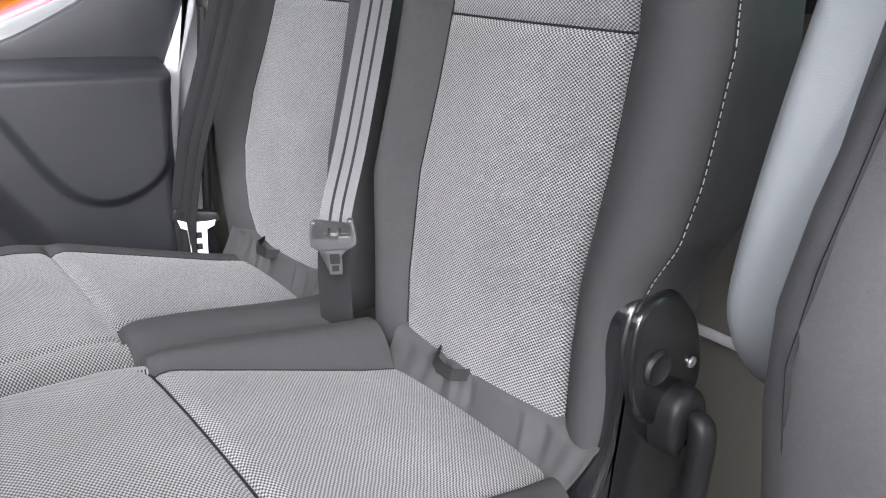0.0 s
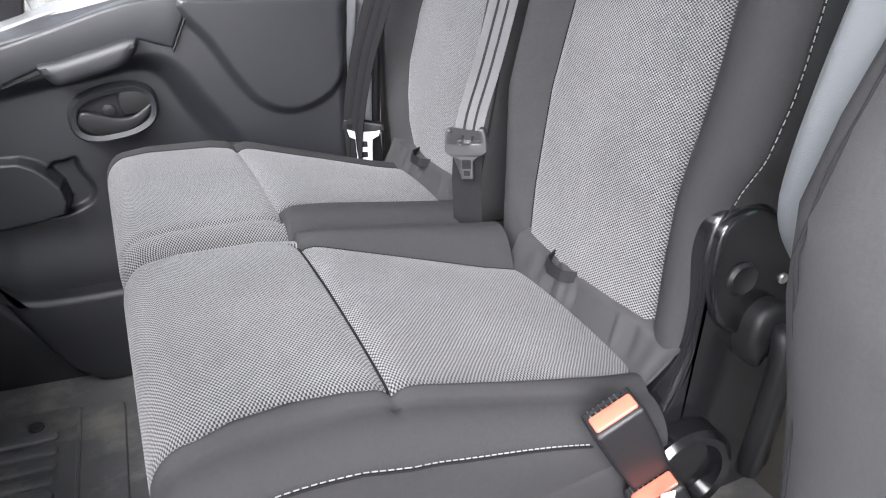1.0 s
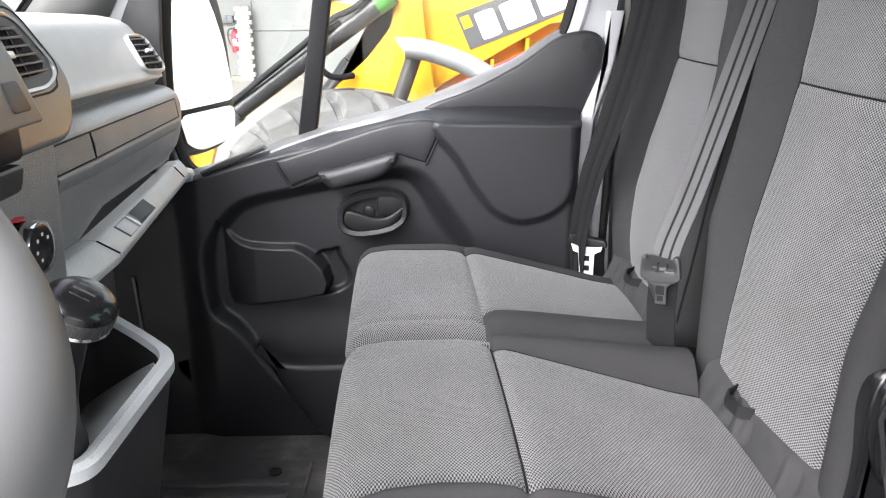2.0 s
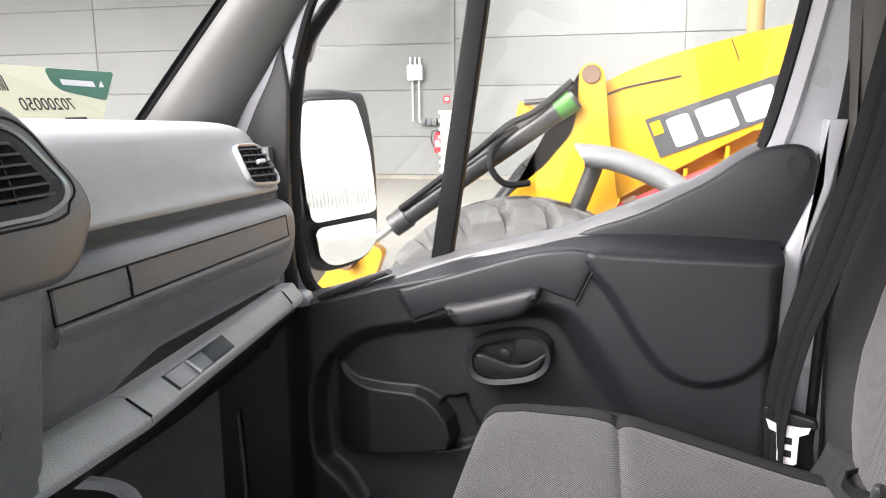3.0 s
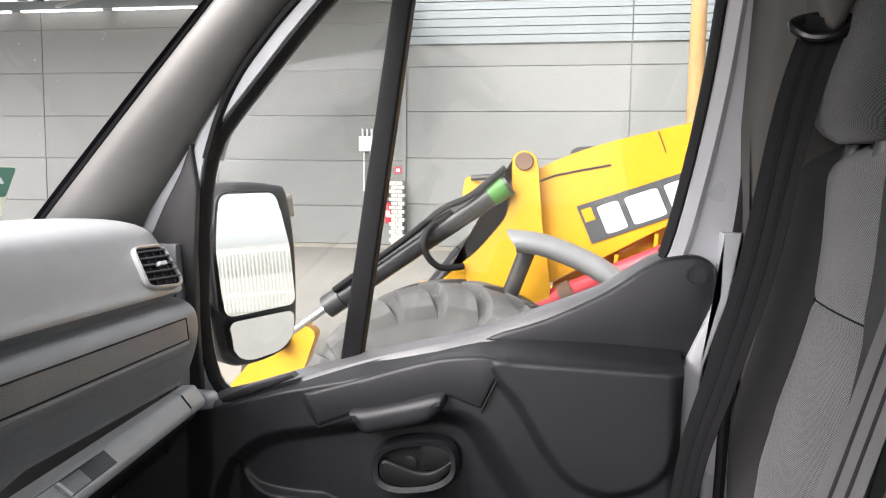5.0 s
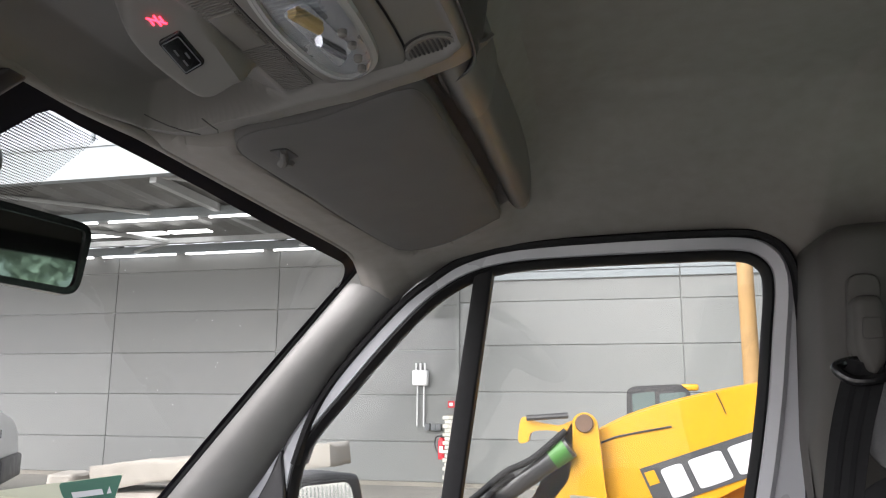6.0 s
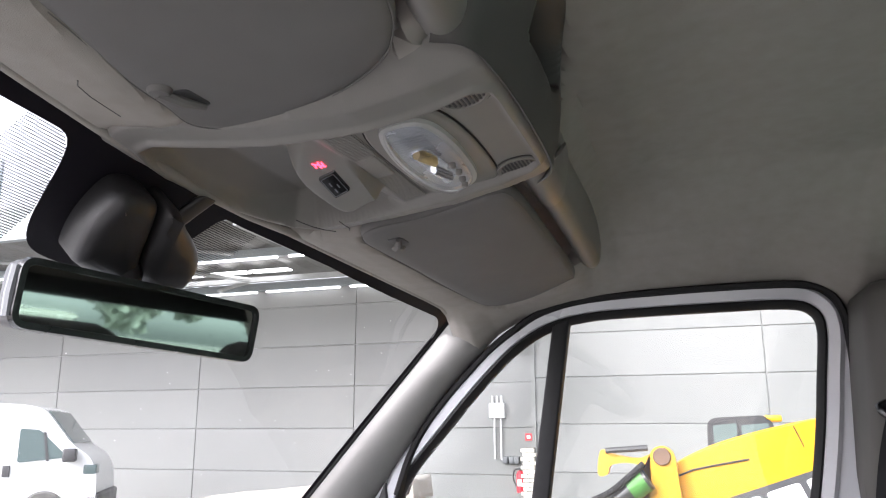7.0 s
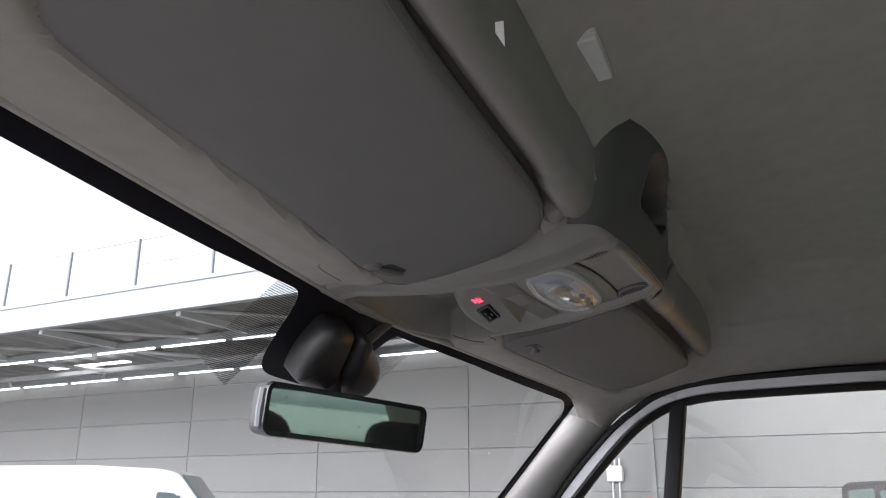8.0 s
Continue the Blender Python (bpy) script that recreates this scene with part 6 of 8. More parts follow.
# ---- driver's seat: flank and folded-up armrest ----
def driver_seat():
    s = thing("driver_seat", "charcoal cloth driver's seat with folded-up grey armrest", "seat")
    yc = 0.0
    rings = []
    for z, hw in ((1.0, 0.20), (1.08, 0.215), (1.16, 0.22), (1.25, 0.222), (1.31, 0.222), (1.36, 0.222), (1.42, 0.22), (1.56, 0.20), (1.64, 0.17), (1.66, 0.13)):
        x = float(lerp(z, [(1.0, 0.415), (1.1, 0.405), (1.19, 0.395), (1.284, 0.367), (1.332, 0.377), (1.428, 0.42), (1.66, 0.48)])) - 0.005
        ring = []
        for a in range(32):
            th = 2 * math.pi * a / 32
            c, q = math.cos(th), math.sin(th)
            ring.append((x + 0.06 + math.copysign(abs(c) ** 0.6, c) * 0.075, yc + math.copysign(abs(q) ** 0.55, q) * hw, z))
        rings.append(ring)
    br = part("backrest", loft(rings), M_PLAIN_LIT, s, "plain charcoal cloth backrest, colour lightened for light from the front", auto=80)
    rings = []
    for x, z0, z1, hw in ((0.02, 0.93, 1.0, 0.19), (0.05, 0.88, 1.03, 0.215), (0.25, 0.86, 1.04, 0.22), (0.44, 0.86, 1.03, 0.22), (0.5, 0.88, 1.0, 0.2)):
        ring = []
        for a in range(28):
            th = 2 * math.pi * a / 28
            c, q = math.cos(th), math.sin(th)
            ring.append((x, yc + math.copysign(abs(c) ** 0.5, c) * hw, (z0 + z1) / 2 + math.copysign(abs(q) ** 0.5, q) * (z1 - z0) / 2))
        rings.append(ring)
    part("cushion", loft(rings), M_PLAIN_LIT, s, "plain charcoal cloth cushion, colour lightened for light from the front", auto=80)
    part("base", box(0.06, 0.44, -0.17, 0.17, FLOOR, 0.88), M_BLACKPL, s, bevel=0.02)
    part("seam", tube([(float(lerp(z, [(1.0, 0.415), (1.1, 0.405), (1.19, 0.395), (1.284, 0.367), (1.332, 0.377), (1.428, 0.42), (1.66, 0.48)])) - 0.002, 0.19 - 0.3 * max(0, z - 1.45) ** 1.5, z) for z in [1.04 + 0.05 * i for i in range(11)]], 0.0016, 6), M_SEAM, br)
    # armrest, folded up along the backrest
    ar = spline([(0.475, 1.215), (0.445, 1.235), (0.422, 1.27), (0.42, 1.31), (0.437, 1.39), (0.462, 1.475), (0.49, 1.56), (0.53, 1.60), (0.565, 1.57), (0.555, 1.48), (0.53, 1.37), (0.51, 1.27), (0.497, 1.225)], 5)
    part("armrest", prism(ar, lambda u, v, k: (u, 0.222 + k, v), 0.0, 0.05, 0.02, 5), M_ARM, s, "grey plastic armrest folded up")
    part("seat_latch", tube([(0.46, 0.24, 1.0), (0.42, 0.25, 0.995), (0.40, 0.25, 0.985)], [0.016, 0.018, 0.012], 12), M_STEEL, s)
driver_seat()

# ================= overhead =================
INTO_CAB = CAB.inverted()


def sun_visor(name, out, clip, label):
    """A padded visor folded up into its well, with its clip."""
    v = thing(name, label, "sun visor", group="sun visors")
    line = spline(out, 5)
    cx, cy = sum(p[0] for p in line) / len(line), sum(p[1] for p in line) / len(line)
    def on(u, w, k):
        return (u, w, visor_z(u, w) - k)
    bm = bmesh.new()
    rings = []
    # from the hidden upper face round the edge to the pillowed underside
    for q, k in ((0.93, -0.016), (0.985, -0.014), (1.0, -0.008), (0.994, -0.002), (0.975, 0.0018), (0.93, 0.0035), (0.75, 0.0045), (0.45, 0.005)):
        ring = []
        for x, y in line:
            dx, dy = x - cx, y - cy
            ln = math.hypot(dx, dy)
            inset = (1 - q) * 0.16 if q > 0.9 else (1 - q) * ln
            f = max(1 - inset / ln, 0.0)
            ring.append(bm.verts.new(on(cx + dx * f, cy + dy * f, k)))
        rings.append(ring)
    n = len(line)
    for a, b in zip(rings, rings[1:]):
        for i in range(n):
            bm.faces.new((a[i], a[(i + 1) % n], b[(i + 1) % n], b[i]))
    for ring in (rings[0], rings[-1]):
        c = bm.verts.new(sum((w.co for w in ring), Vector()) / n)
        for i in range(n):
            bm.faces.new((ring[i], ring[(i + 1) % n], c))
    pad = part("pad", bm, M_VISOR, v, "grey vinyl visor pad", auto=80)
    # seam close to the edge
    part("edge_seam", tube([on(cx + (x - cx) * 0.985, cy + (y - cy) * 0.992, 0.0016) for x, y in line], 0.0007, 5, True), M_VISOR, pad)
    x, y, sg = clip
    part("clip_socket", prism(rounded([(x - 0.006, y - 0.018), (x + 0.012, y - 0.016), (x + 0.014, y + 0.014), (x - 0.004, y + 0.016)], 0.006), on, -0.004, 0.0052, 0.0012), M_BLACKPL, v, "dark clip socket")
    part("clip_rod", tube([on(x - 0.008, y - 0.020 * sg, 0.004), on(x + 0.002, y - 0.004 * sg, 0.008), on(x + 0.008, y + 0.012 * sg, 0.006)], [0.0055, 0.0045, 0.0032], 10), M_VISOR, v, "grey clip rod")
    part("clip_boss", turned([(0.0, -0.008), (0.007, -0.007), (0.010, -0.003), (0.011, 0.006)], on(x - 0.006, y - 0.022 * sg, 0.0), "z", 20), M_VISOR, v, "rounded grey hinge boss")
    return v
sun_visor("sun_visor", VISOR_R, (-0.103, 0.662, -1), "grey vinyl sun visor folded up above the passenger side")
sun_visor("sun_visor", VISOR_L, (-0.098, 0.246, 1), "large grey vinyl sun visor folded up above the driver")

# moulded rolls behind the visors: a long roll on each side, with a wider end piece next to the console
def visor_ridge(path):
    rings = []
    for x0, y, z0, r in path:
        w, h = 0.017 * r, 0.024 * r
        rings.append([(x0 + w * math.cos(a) + 0.014 * max(math.sin(a), 0), y, z0 + (h if math.sin(a) < 0 else 0.055) * math.sin(a)) for a in (2 * math.pi * k / 32 for k in range(32))])
    return tagged(part("visor_ridge", loft(rings), M_CONSOLE, auto=60), "smooth grey moulded roll behind the sun visor", "trim", kind="structure")
visor_ridge([(0.068, 1.112, 2.006, 0.25), (0.070, 1.104, 2.003, 0.6), (0.071, 1.09, 2.001, 0.9), (0.072, 1.06, 2.000, 1.0), (0.076, 0.90, 2.004, 1.0), (0.078, 0.722, 2.009, 1.0), (0.078, 0.716, 2.009, 1.02), (0.079, 0.709, 2.009, 1.16), (0.081, 0.66, 2.011, 1.22), (0.082, 0.605, 2.013, 1.22), (0.080, 0.57, 2.018, 1.1)])
visor_ridge([(0.130, -0.222, 2.030, 0.25), (0.128, -0.212, 2.028, 0.6), (0.125, -0.19, 2.027, 0.95), (0.119, -0.12, 2.026, 1.0), (0.111, 0.0, 2.023, 1.0), (0.104, 0.10, 2.020, 1.0), (0.098, 0.176, 2.018, 1.0), (0.098, 0.182, 2.018, 1.02), (0.097, 0.190, 2.017, 1.16), (0.093, 0.23, 2.017, 1.22), (0.088, 0.28, 2.018, 1.22), (0.084, 0.32, 2.024, 1.1)])

# hairline joints of the covers in the header, partly under the visors
for line in ([(-0.160, 0.25), (-0.156, 0.215), (-0.150, 0.196), (-0.142, 0.188)], [(-0.170, 0.537), (-0.168, 0.549), (-0.163, 0.563), (-0.155, 0.574), (-0.146, 0.586)], [(-0.125, 0.553), (-0.126, 0.567), (-0.126, 0.581), (-0.129, 0.587)]):
    hair = []
    for u, v in line:
        q = INTO_CAB @ Vector((u, v, 1.955))
        hair.append(tuple(CAB @ Vector((q.x, q.y, float(roof_z(q.x, q.y))))))
    tagged(part("header_joint", tube(hair, 0.0006, 6), M_HOUSING), "hairline joint of a header cover", "trim", kind="structure")
# pale rolled front lip of the headliner
lip_line = []
for i in range(61):
    s_ = -0.86 + 1.72 * i / 60
    x_, y_ = float(liner_front(s_)), YC + 0.795 * s_
    lip_line.append(tuple(CAB @ Vector((x_ + 0.001, y_, float(roof_z(x_, y_)) + 0.003))))
tagged(part("header_lip", tube(lip_line, 0.0055, 10), M_LINER, auto=80), "pale rolled front lip of the headliner", "trim", kind="structure")

def console():
    c = thing("overhead_console", "grey plastic overhead console with reading lamp, switch and speaker grilles", "console", kind="structure")
    YM = 0.451
    half = [(-0.227, 0.0), (-0.222, 0.06), (-0.212, 0.10), (-0.197, 0.132), (-0.176, 0.142), (-0.15, 0.135), (-0.12, 0.124), (-0.08, 0.114), (-0.02, 0.104), (0.04, 0.099), (0.088, 0.099), (0.100, 0.09), (0.103, 0.07)]
    rim_line = [(x, YM + y) for x, y in half] + [(x, YM - y) for x, y in reversed(half[1:])]
    us, vs = np.linspace(-0.240, 0.113, 150), np.linspace(-1, 1, 181)
    U, V = np.meshgrid(us, vs, indexing="ij")
    W = lerp(U, [(-0.24, 0.12), (-0.225, 0.16), (-0.205, 0.185), (-0.15, 0.19), (-0.05, 0.19), (0.03, 0.195), (0.08, 0.20), (0.10, 0.20), (0.113, 0.19)])
    Y = YM + W * V
    A = np.abs(Y - YM)
    rim = lerp(U, [(-0.24, 1.958), (-0.225, 1.953), (-0.15, 1.949), (-0.08, 1.949), (0.0, 1.955), (0.06, 1.967), (0.104, 1.981), (0.113, 1.990)])
    sd = sd_poly(U, Y, rim_line)
    out = np.clip(sd, 0, 1)
    Z = rim + 0.10 * out + np.where(U < -0.05, 0.9, 0.55) * np.clip(out - 0.032, 0, 1)
    Z = Z + np.clip(A - 0.2, 0, 1) * 0.15
    # recess: scoop, switch wedge, lamp field
    scoop = lerp(U, [(-0.227, 1.957), (-0.216, 1.972), (-0.19, 1.994), (-0.15, 2.004), (-0.12, 1.998), (-0.095, 1.982), (-0.07, 1.968), (-0.05, 1.9575)])
    field = lerp(U, [(-0.05, 1.9575), (0.0, 1.9655), (0.05, 1.9735), (0.104, 1.9845)])
    wedge = 1.9445 + 0.2 * (U + 0.07) - 0.28 * (Y - 0.442)
    face = spline([(-0.030, 0.36), (-0.071, 0.370), (-0.098, 0.404), (-0.103, 0.43), (-0.099, 0.456), (-0.091, 0.483), (-0.078, 0.491), (-0.058, 0.485), (-0.030, 0.47)], 4)
    mw = step(sd_poly(U, Y, face) - 0.006, 0.012)
    low = scoop + (np.minimum(wedge, scoop) - scoop) * mw
    t = np.clip((U + 0.050) / 0.004, 0, 1)
    floor_z = low * (1 - t) + field * t
    deep = step(sd + 0.002, 0.0035)
    Z = Z + (floor_z - Z) * deep
    # a soft bead along the rim
    Z = Z - 0.0035 * np.exp(-((sd - 0.004) / 0.004) ** 2)
    part("body", sheet_arr(U, Y, Z), M_CONSOLE, c, "moulded grey console body", auto=50, thick=0.003)
    # housing that runs from the console's rear edge up to the roof, with a pocket
    low = [(-1, 0.080, 0.278), (-0.8, 0.104, 0.296), (-0.4, 0.112, 0.36), (0.2, 0.113, 0.46), (0.7, 0.109, 0.56), (0.9, 0.098, 0.598), (1, 0.080, 0.62)]
    high = [(-1, 0.085, 0.262), (-0.8, 0.122, 0.258), (-0.6, 0.142, 0.280), (-0.3, 0.156, 0.335), (0.1, 0.156, 0.41), (0.5, 0.132, 0.51), (0.8, 0.110, 0.60), (1, 0.080, 0.69)]
    fine = lambda q: [tuple(p) for p in spline(q, 6, False)]
    low, high = fine(low), fine(high)
    def rear(u, v):
        a = [float(lerp(u, [(p[0], p[k]) for p in low])) for k in (1, 2)]
        b = [float(lerp(u, [(p[0], p[k]) for p in high])) for k in (1, 2)]
        bulge = math.sin(math.pi * v) * 0.006
        return (a[0] + (b[0] - a[0]) * v ** 1.3 + bulge, a[1] + (b[1] - a[1]) * v, 1.984 + 0.104 * v)
    gu, gv = np.linspace(-1, 1, 91), np.linspace(0, 1, 61)
    PU, PV = np.meshgrid(gu, gv, indexing="ij")
    G = np.array([[rear(u, v) for v in gv] for u in gu])
    pk = rounded([(-0.28, 0.40), (-0.22, 0.86), (0.10, 0.93), (0.42, 0.86), (0.52, 0.62), (0.36, 0.42)], 0.10, 5)
    G[..., 0] -= 0.040 * step(sd_poly(PU, PV * 0.6, [(p[0], p[1] * 0.6) for p in pk]), 0.022)
    part("rear_housing", sheet_arr(G[..., 0], G[..., 1], G[..., 2]), M_HOUSING, c, "dark grey housing between console and roof, with an open pocket", auto=70, thick=0.002)
    part("pocket_shelf", prism([(0.38, 2.026), (0.50, 2.032), (0.44, 2.062)], lambda u, v, k: (0.082 + k + 0.16 * (0.44 - u), u, v), -0.02, 0.014, 0.002), M_HOUSING, c, "small shelf inside the pocket")
    zf = lambda x: float(lerp(x, [(-0.05, 1.9575), (0.0, 1.9655), (0.05, 1.9735), (0.104, 1.9845)]))
    # speaker grilles
    for y in (0.360, 0.542):
        x = 0.0795
        sp = part("speaker_grille", moved(turned([(0.0, -0.001), (0.0175, -0.001), (0.0185, -0.003), (0.0215, -0.003), (0.0225, 0.004)], (0, 0, 0), "z", 36), Matrix.Translation((x, y, zf(x))) @ Matrix.Rotation(radians(-12), 4, "Y")), M_CONSOLE, c, "round slatted grille")
        for i in range(9):
            xx = -0.0148 + i * 0.0037
            hw = math.sqrt(max(0.0175 ** 2 - xx ** 2, 1e-6))
            part("grille_slot", moved(box(xx - 0.0008, xx + 0.0008, -hw, hw, -0.0022, -0.0012), Matrix.Translation((x, y, zf(x))) @ Matrix.Rotation(radians(-12), 4, "Y")), M_HOUSING, sp, smooth=False)
        part("grille_ring", moved(turned([(0.0225, 0.0), (0.0225, -0.0012), (0.024, -0.0012), (0.024, 0.0)], (0, 0, 0), "z", 36), Matrix.Translation((x, y, zf(x))) @ Matrix.Rotation(radians(-12), 4, "Y")), M_HOUSING, sp)
    on = lambda u, v, k: (u, v, zf(u) - k)
    # lamp frame, lens, bulbs, studs
    fr = spline([(-0.012, 0.368), (0.018, 0.349), (0.050, 0.362), (0.062, 0.43), (0.060, 0.535), (0.045, 0.556), (0.015, 0.566), (-0.012, 0.545), (-0.019, 0.45)], 5)
    part("lamp_frame", prism(fr, on, -0.004, 0.0035, 0.003, 3), M_CONSOLE, c, "grey lamp surround")
    part("frame_joint", rail(fr, on, [(-0.0002, 0.0), (-0.0002, 0.001), (0.0014, 0.001), (0.0014, 0.0)]), M_RUBBER, c)
    ln = spline([(0.002, 0.376), (0.018, 0.364), (0.040, 0.376), (0.047, 0.43), (0.043, 0.505), (0.032, 0.535), (0.010, 0.543), (-0.004, 0.515), (-0.008, 0.44)], 5)
    lamp = part("reading_lamp", prism(ln, on, 0.001, 0.0042), M_LAMPBED, c, "reading lamp with clear ribbed lens")
    lens = part("lens", prism([(u * 0.985, 0.455 + (v - 0.455) * 0.985) for u, v in ln], on, 0.0045, 0.0125, 0.006, 4), M_LENS, lamp, "clear plastic lens")
    part("lens_rim", rail(ln, on, [(-0.003, 0.003), (-0.003, 0.008), (0.0025, 0.007), (0.003, 0.003)]), M_LAMPRIM, lamp, "pale rim")
    for i in range(10):
        y = 0.382 + i * 0.0052
        part("lens_rib", tube([on(0.005, y, 0.0115), on(0.036, y + 0.004, 0.0115)], 0.0009, 5), M_LENS, lens)
    for y, r in ((0.445, 0.004), (0.492, 0.0035)):
        part("bulb", tube([on(0.012, y - 0.014, 0.0075), on(0.016, y, 0.0078), on(0.020, y + 0.014, 0.0075)], r, 10), M_AMBER if r > 0.0038 else M_CHROME, lamp, "small bulb")
    part("reflector", prism(rounded([(0.004, 0.43), (0.024, 0.425), (0.030, 0.50), (0.010, 0.525)], 0.008), on, 0.0042, 0.0058), M_CHROME, lamp, "bright reflector")
    for x, y in ((0.036, 0.462), (0.036, 0.482), (0.033, 0.503), (0.030, 0.520)):
        part("stud", turned([(0.0034, 0.0), (0.0034, -0.004), (0.002, -0.0052), (0.0, -0.0052)], (x, y, zf(x) - 0.011), "z", 12), M_CONSOLE, lamp)
    # ribbed plate with a blank cover
    rib = part("ribbed_plate", prism(rounded([(-0.047, 0.347), (-0.021, 0.352), (-0.021, 0.548), (-0.047, 0.553)], 0.004), on, -0.004, 0.0006), M_CONSOLE, c, "finely ribbed grey plate")
    for i in range(65):
        y = 0.354 + i * 0.003
        part("rib", prism([(-0.0455, y), (-0.022, y), (-0.022, y + 0.0014), (-0.0455, y + 0.0014)], on, 0.0, 0.0020), M_CONSOLE, rib, smooth=False)
    part("blank_cover", prism(rounded([(-0.043, 0.418), (-0.024, 0.418), (-0.024, 0.468), (-0.043, 0.468)], 0.002), on, 0.0, 0.0034, 0.001), M_CONSOLE, c, "blank rectangular cover")
    # airbag switch on the tilted panel
    def on_sw(u, v, k):
        if v > 0.411:
            u, v = -0.068 + (u + 0.068) * 0.82, 0.435 + (v - 0.435) * 0.82
        u, v = u - 0.005, v - 0.003
        return (u - 0.2 * k, v + 0.006 + 0.2 * k, 1.9445 + 0.2 * (u + 0.07) - 0.28 * (v + 0.006 - 0.442) - k)
    sw = part("switch", prism(rounded([(-0.080, 0.417), (-0.058, 0.413), (-0.056, 0.452), (-0.078, 0.458)], 0.003), on_sw, -0.002, 0.0022, 0.001), M_BLACKGLOSS, c, "small black switch with grey outline")
    part("outline", rail(rounded([(-0.078, 0.419), (-0.060, 0.4155), (-0.058, 0.450), (-0.0765, 0.455)], 0.002), on_sw, [(-0.0006, 0.002), (-0.0006, 0.0026), (0.0002, 0.0026), (0.0002, 0.002)]), M_ARM, sw)
    for u, v in ((-0.072, 0.428), (-0.065, 0.434), (-0.071, 0.441)):
        part("print_bar", prism([(u, v), (u + 0.0015, v), (u + 0.0015, v + 0.007), (u, v + 0.007)], on_sw, 0.0018, 0.0026), M_ARM, sw, smooth=False)
    sym = [((-0.0725, 0.402), (-0.0725, 0.407)), ((-0.0685, 0.400), (-0.0685, 0.409)), ((-0.0655, 0.402), (-0.0655, 0.407)), ((-0.074, 0.400), (-0.064, 0.409))]
    for q, w in sym:
        part("indicator", tube([on_sw(*q, 0.0004), on_sw(*w, 0.0004)], 0.0007, 6), M_REDGLOW, sw, "lit red warning symbol")
console()

# ceiling plate and a small white hook
cp = thing("ceiling_plate", "small grey rectangular cover plate on the headliner", "cover plate", kind="structure")
part("plate", prism(rounded([(0.139, 0.125), (0.160, 0.125), (0.155, 0.194), (0.134, 0.194)], 0.003), lambda u, v, k: (u, v, 2.083 - k), -0.02, 0.004, 0.002), M_PLATE, cp)
part("hook", prism([(0.145, -0.043), (0.150, -0.042), (0.144, -0.026)], lambda u, v, k: (u, v, 1.9935 - k), -0.006, 0.001), M_WHITE, cp, "small white tab", smooth=False)

# rear-view mirror on its stalk
def rear_view_mirror():
    r = thing("rear_view_mirror", "black framed rear-view mirror hanging from the windscreen", "mirror")
    m = Matrix.Translation((-0.243, 0.405, 1.822)) @ Matrix.Rotation(radians(-13), 4, "Z") @ Matrix.Rotation(radians(-1.3), 4, "X") @ Matrix.Rotation(radians(4.0), 4, "Y")
    W, H = 0.1335, 0.031
    out = rounded([(-W, -H * 0.86), (W * 0.96, -H), (W, H * 0.92), (-W * 0.985, H)], 0.014, 6)
    on = lambda u, v, k: tuple(m @ Vector((k, u, v)))
    part("case", prism(out, on, 0.0, -0.03, 0.012, 4), M_BLACKPL, r, "black mirror case")
    part("frame", rail(out, on, [(-0.0055, 0.0), (-0.005, 0.0035), (0.0005, 0.0035), (0.0015, -0.003)]), M_BLACKGLOSS, r, "black rim")
    part("left_edge", tube([on(-W, -H * 0.6, -0.004), on(-W * 1.005, 0, -0.004), on(-W * 0.99, H * 0.75, -0.004)], 0.0045, 8), M_ARM, r, "grey adjusting tab")
    inner = [(u * 0.965, v * 0.86) for u, v in [(p[0], p[1]) for p in out]]
    part("mirror_glass", prism(inner, on, -0.001, 0.0012), M_MIRRORTINT, r, "tinted mirror glass")
    # stalk and sensor housings
    face = lambda u, v, k: (-0.214 + 1.02 * (v - 1.958) + 0.7 * k, u, v - 0.7 * k)
    left = spline([(0.330, 1.93), (0.328, 1.905), (0.338, 1.882), (0.352, 1.876), (0.40, 1.869), (0.418, 1.867), (0.424, 1.874), (0.402, 1.90), (0.385, 1.925), (0.372, 1.937), (0.345, 1.938)], 4)
    part("sensor_cover", prism(left, face, -0.008, 0.030, 0.014, 6), M_SENSOR, r, "black rounded sensor cover", auto=60)
    right = spline([(0.384, 1.935), (0.40, 1.938), (0.425, 1.928), (0.455, 1.918), (0.476, 1.905), (0.480, 1.885), (0.466, 1.874), (0.443, 1.870), (0.418, 1.880), (0.398, 1.908)], 4)
    part("sensor_cover", prism(right, face, -0.008, 0.038, 0.016, 6), M_SENSOR, r, "black rounded sensor cover", auto=60)
    part("stalk", tube(spline([(-0.262, 0.402, 1.842), (-0.272, 0.404, 1.86), (-0.280, 0.408, 1.885), (-0.262, 0.412, 1.905)], 4, False), [0.010] * 4 + [0.012] * 9, 14), M_SENSOR, r, "black ball-jointed stalk", auto=70)
    part("cable_cover", loft([[(-0.214 + 1.02 * (z - 1.958) + dx, y + dy, z) for dx, dy in ((0.0, -0.014), (0.011, -0.011), (0.011, 0.011), (0.0, 0.014))] for y, z in ((0.418, 1.890), (0.428, 1.912), (0.438, 1.932), (0.446, 1.947))]), M_SENSOR, r, "black cable cover", bevel=0.004)
    return r
rear_view_mirror()

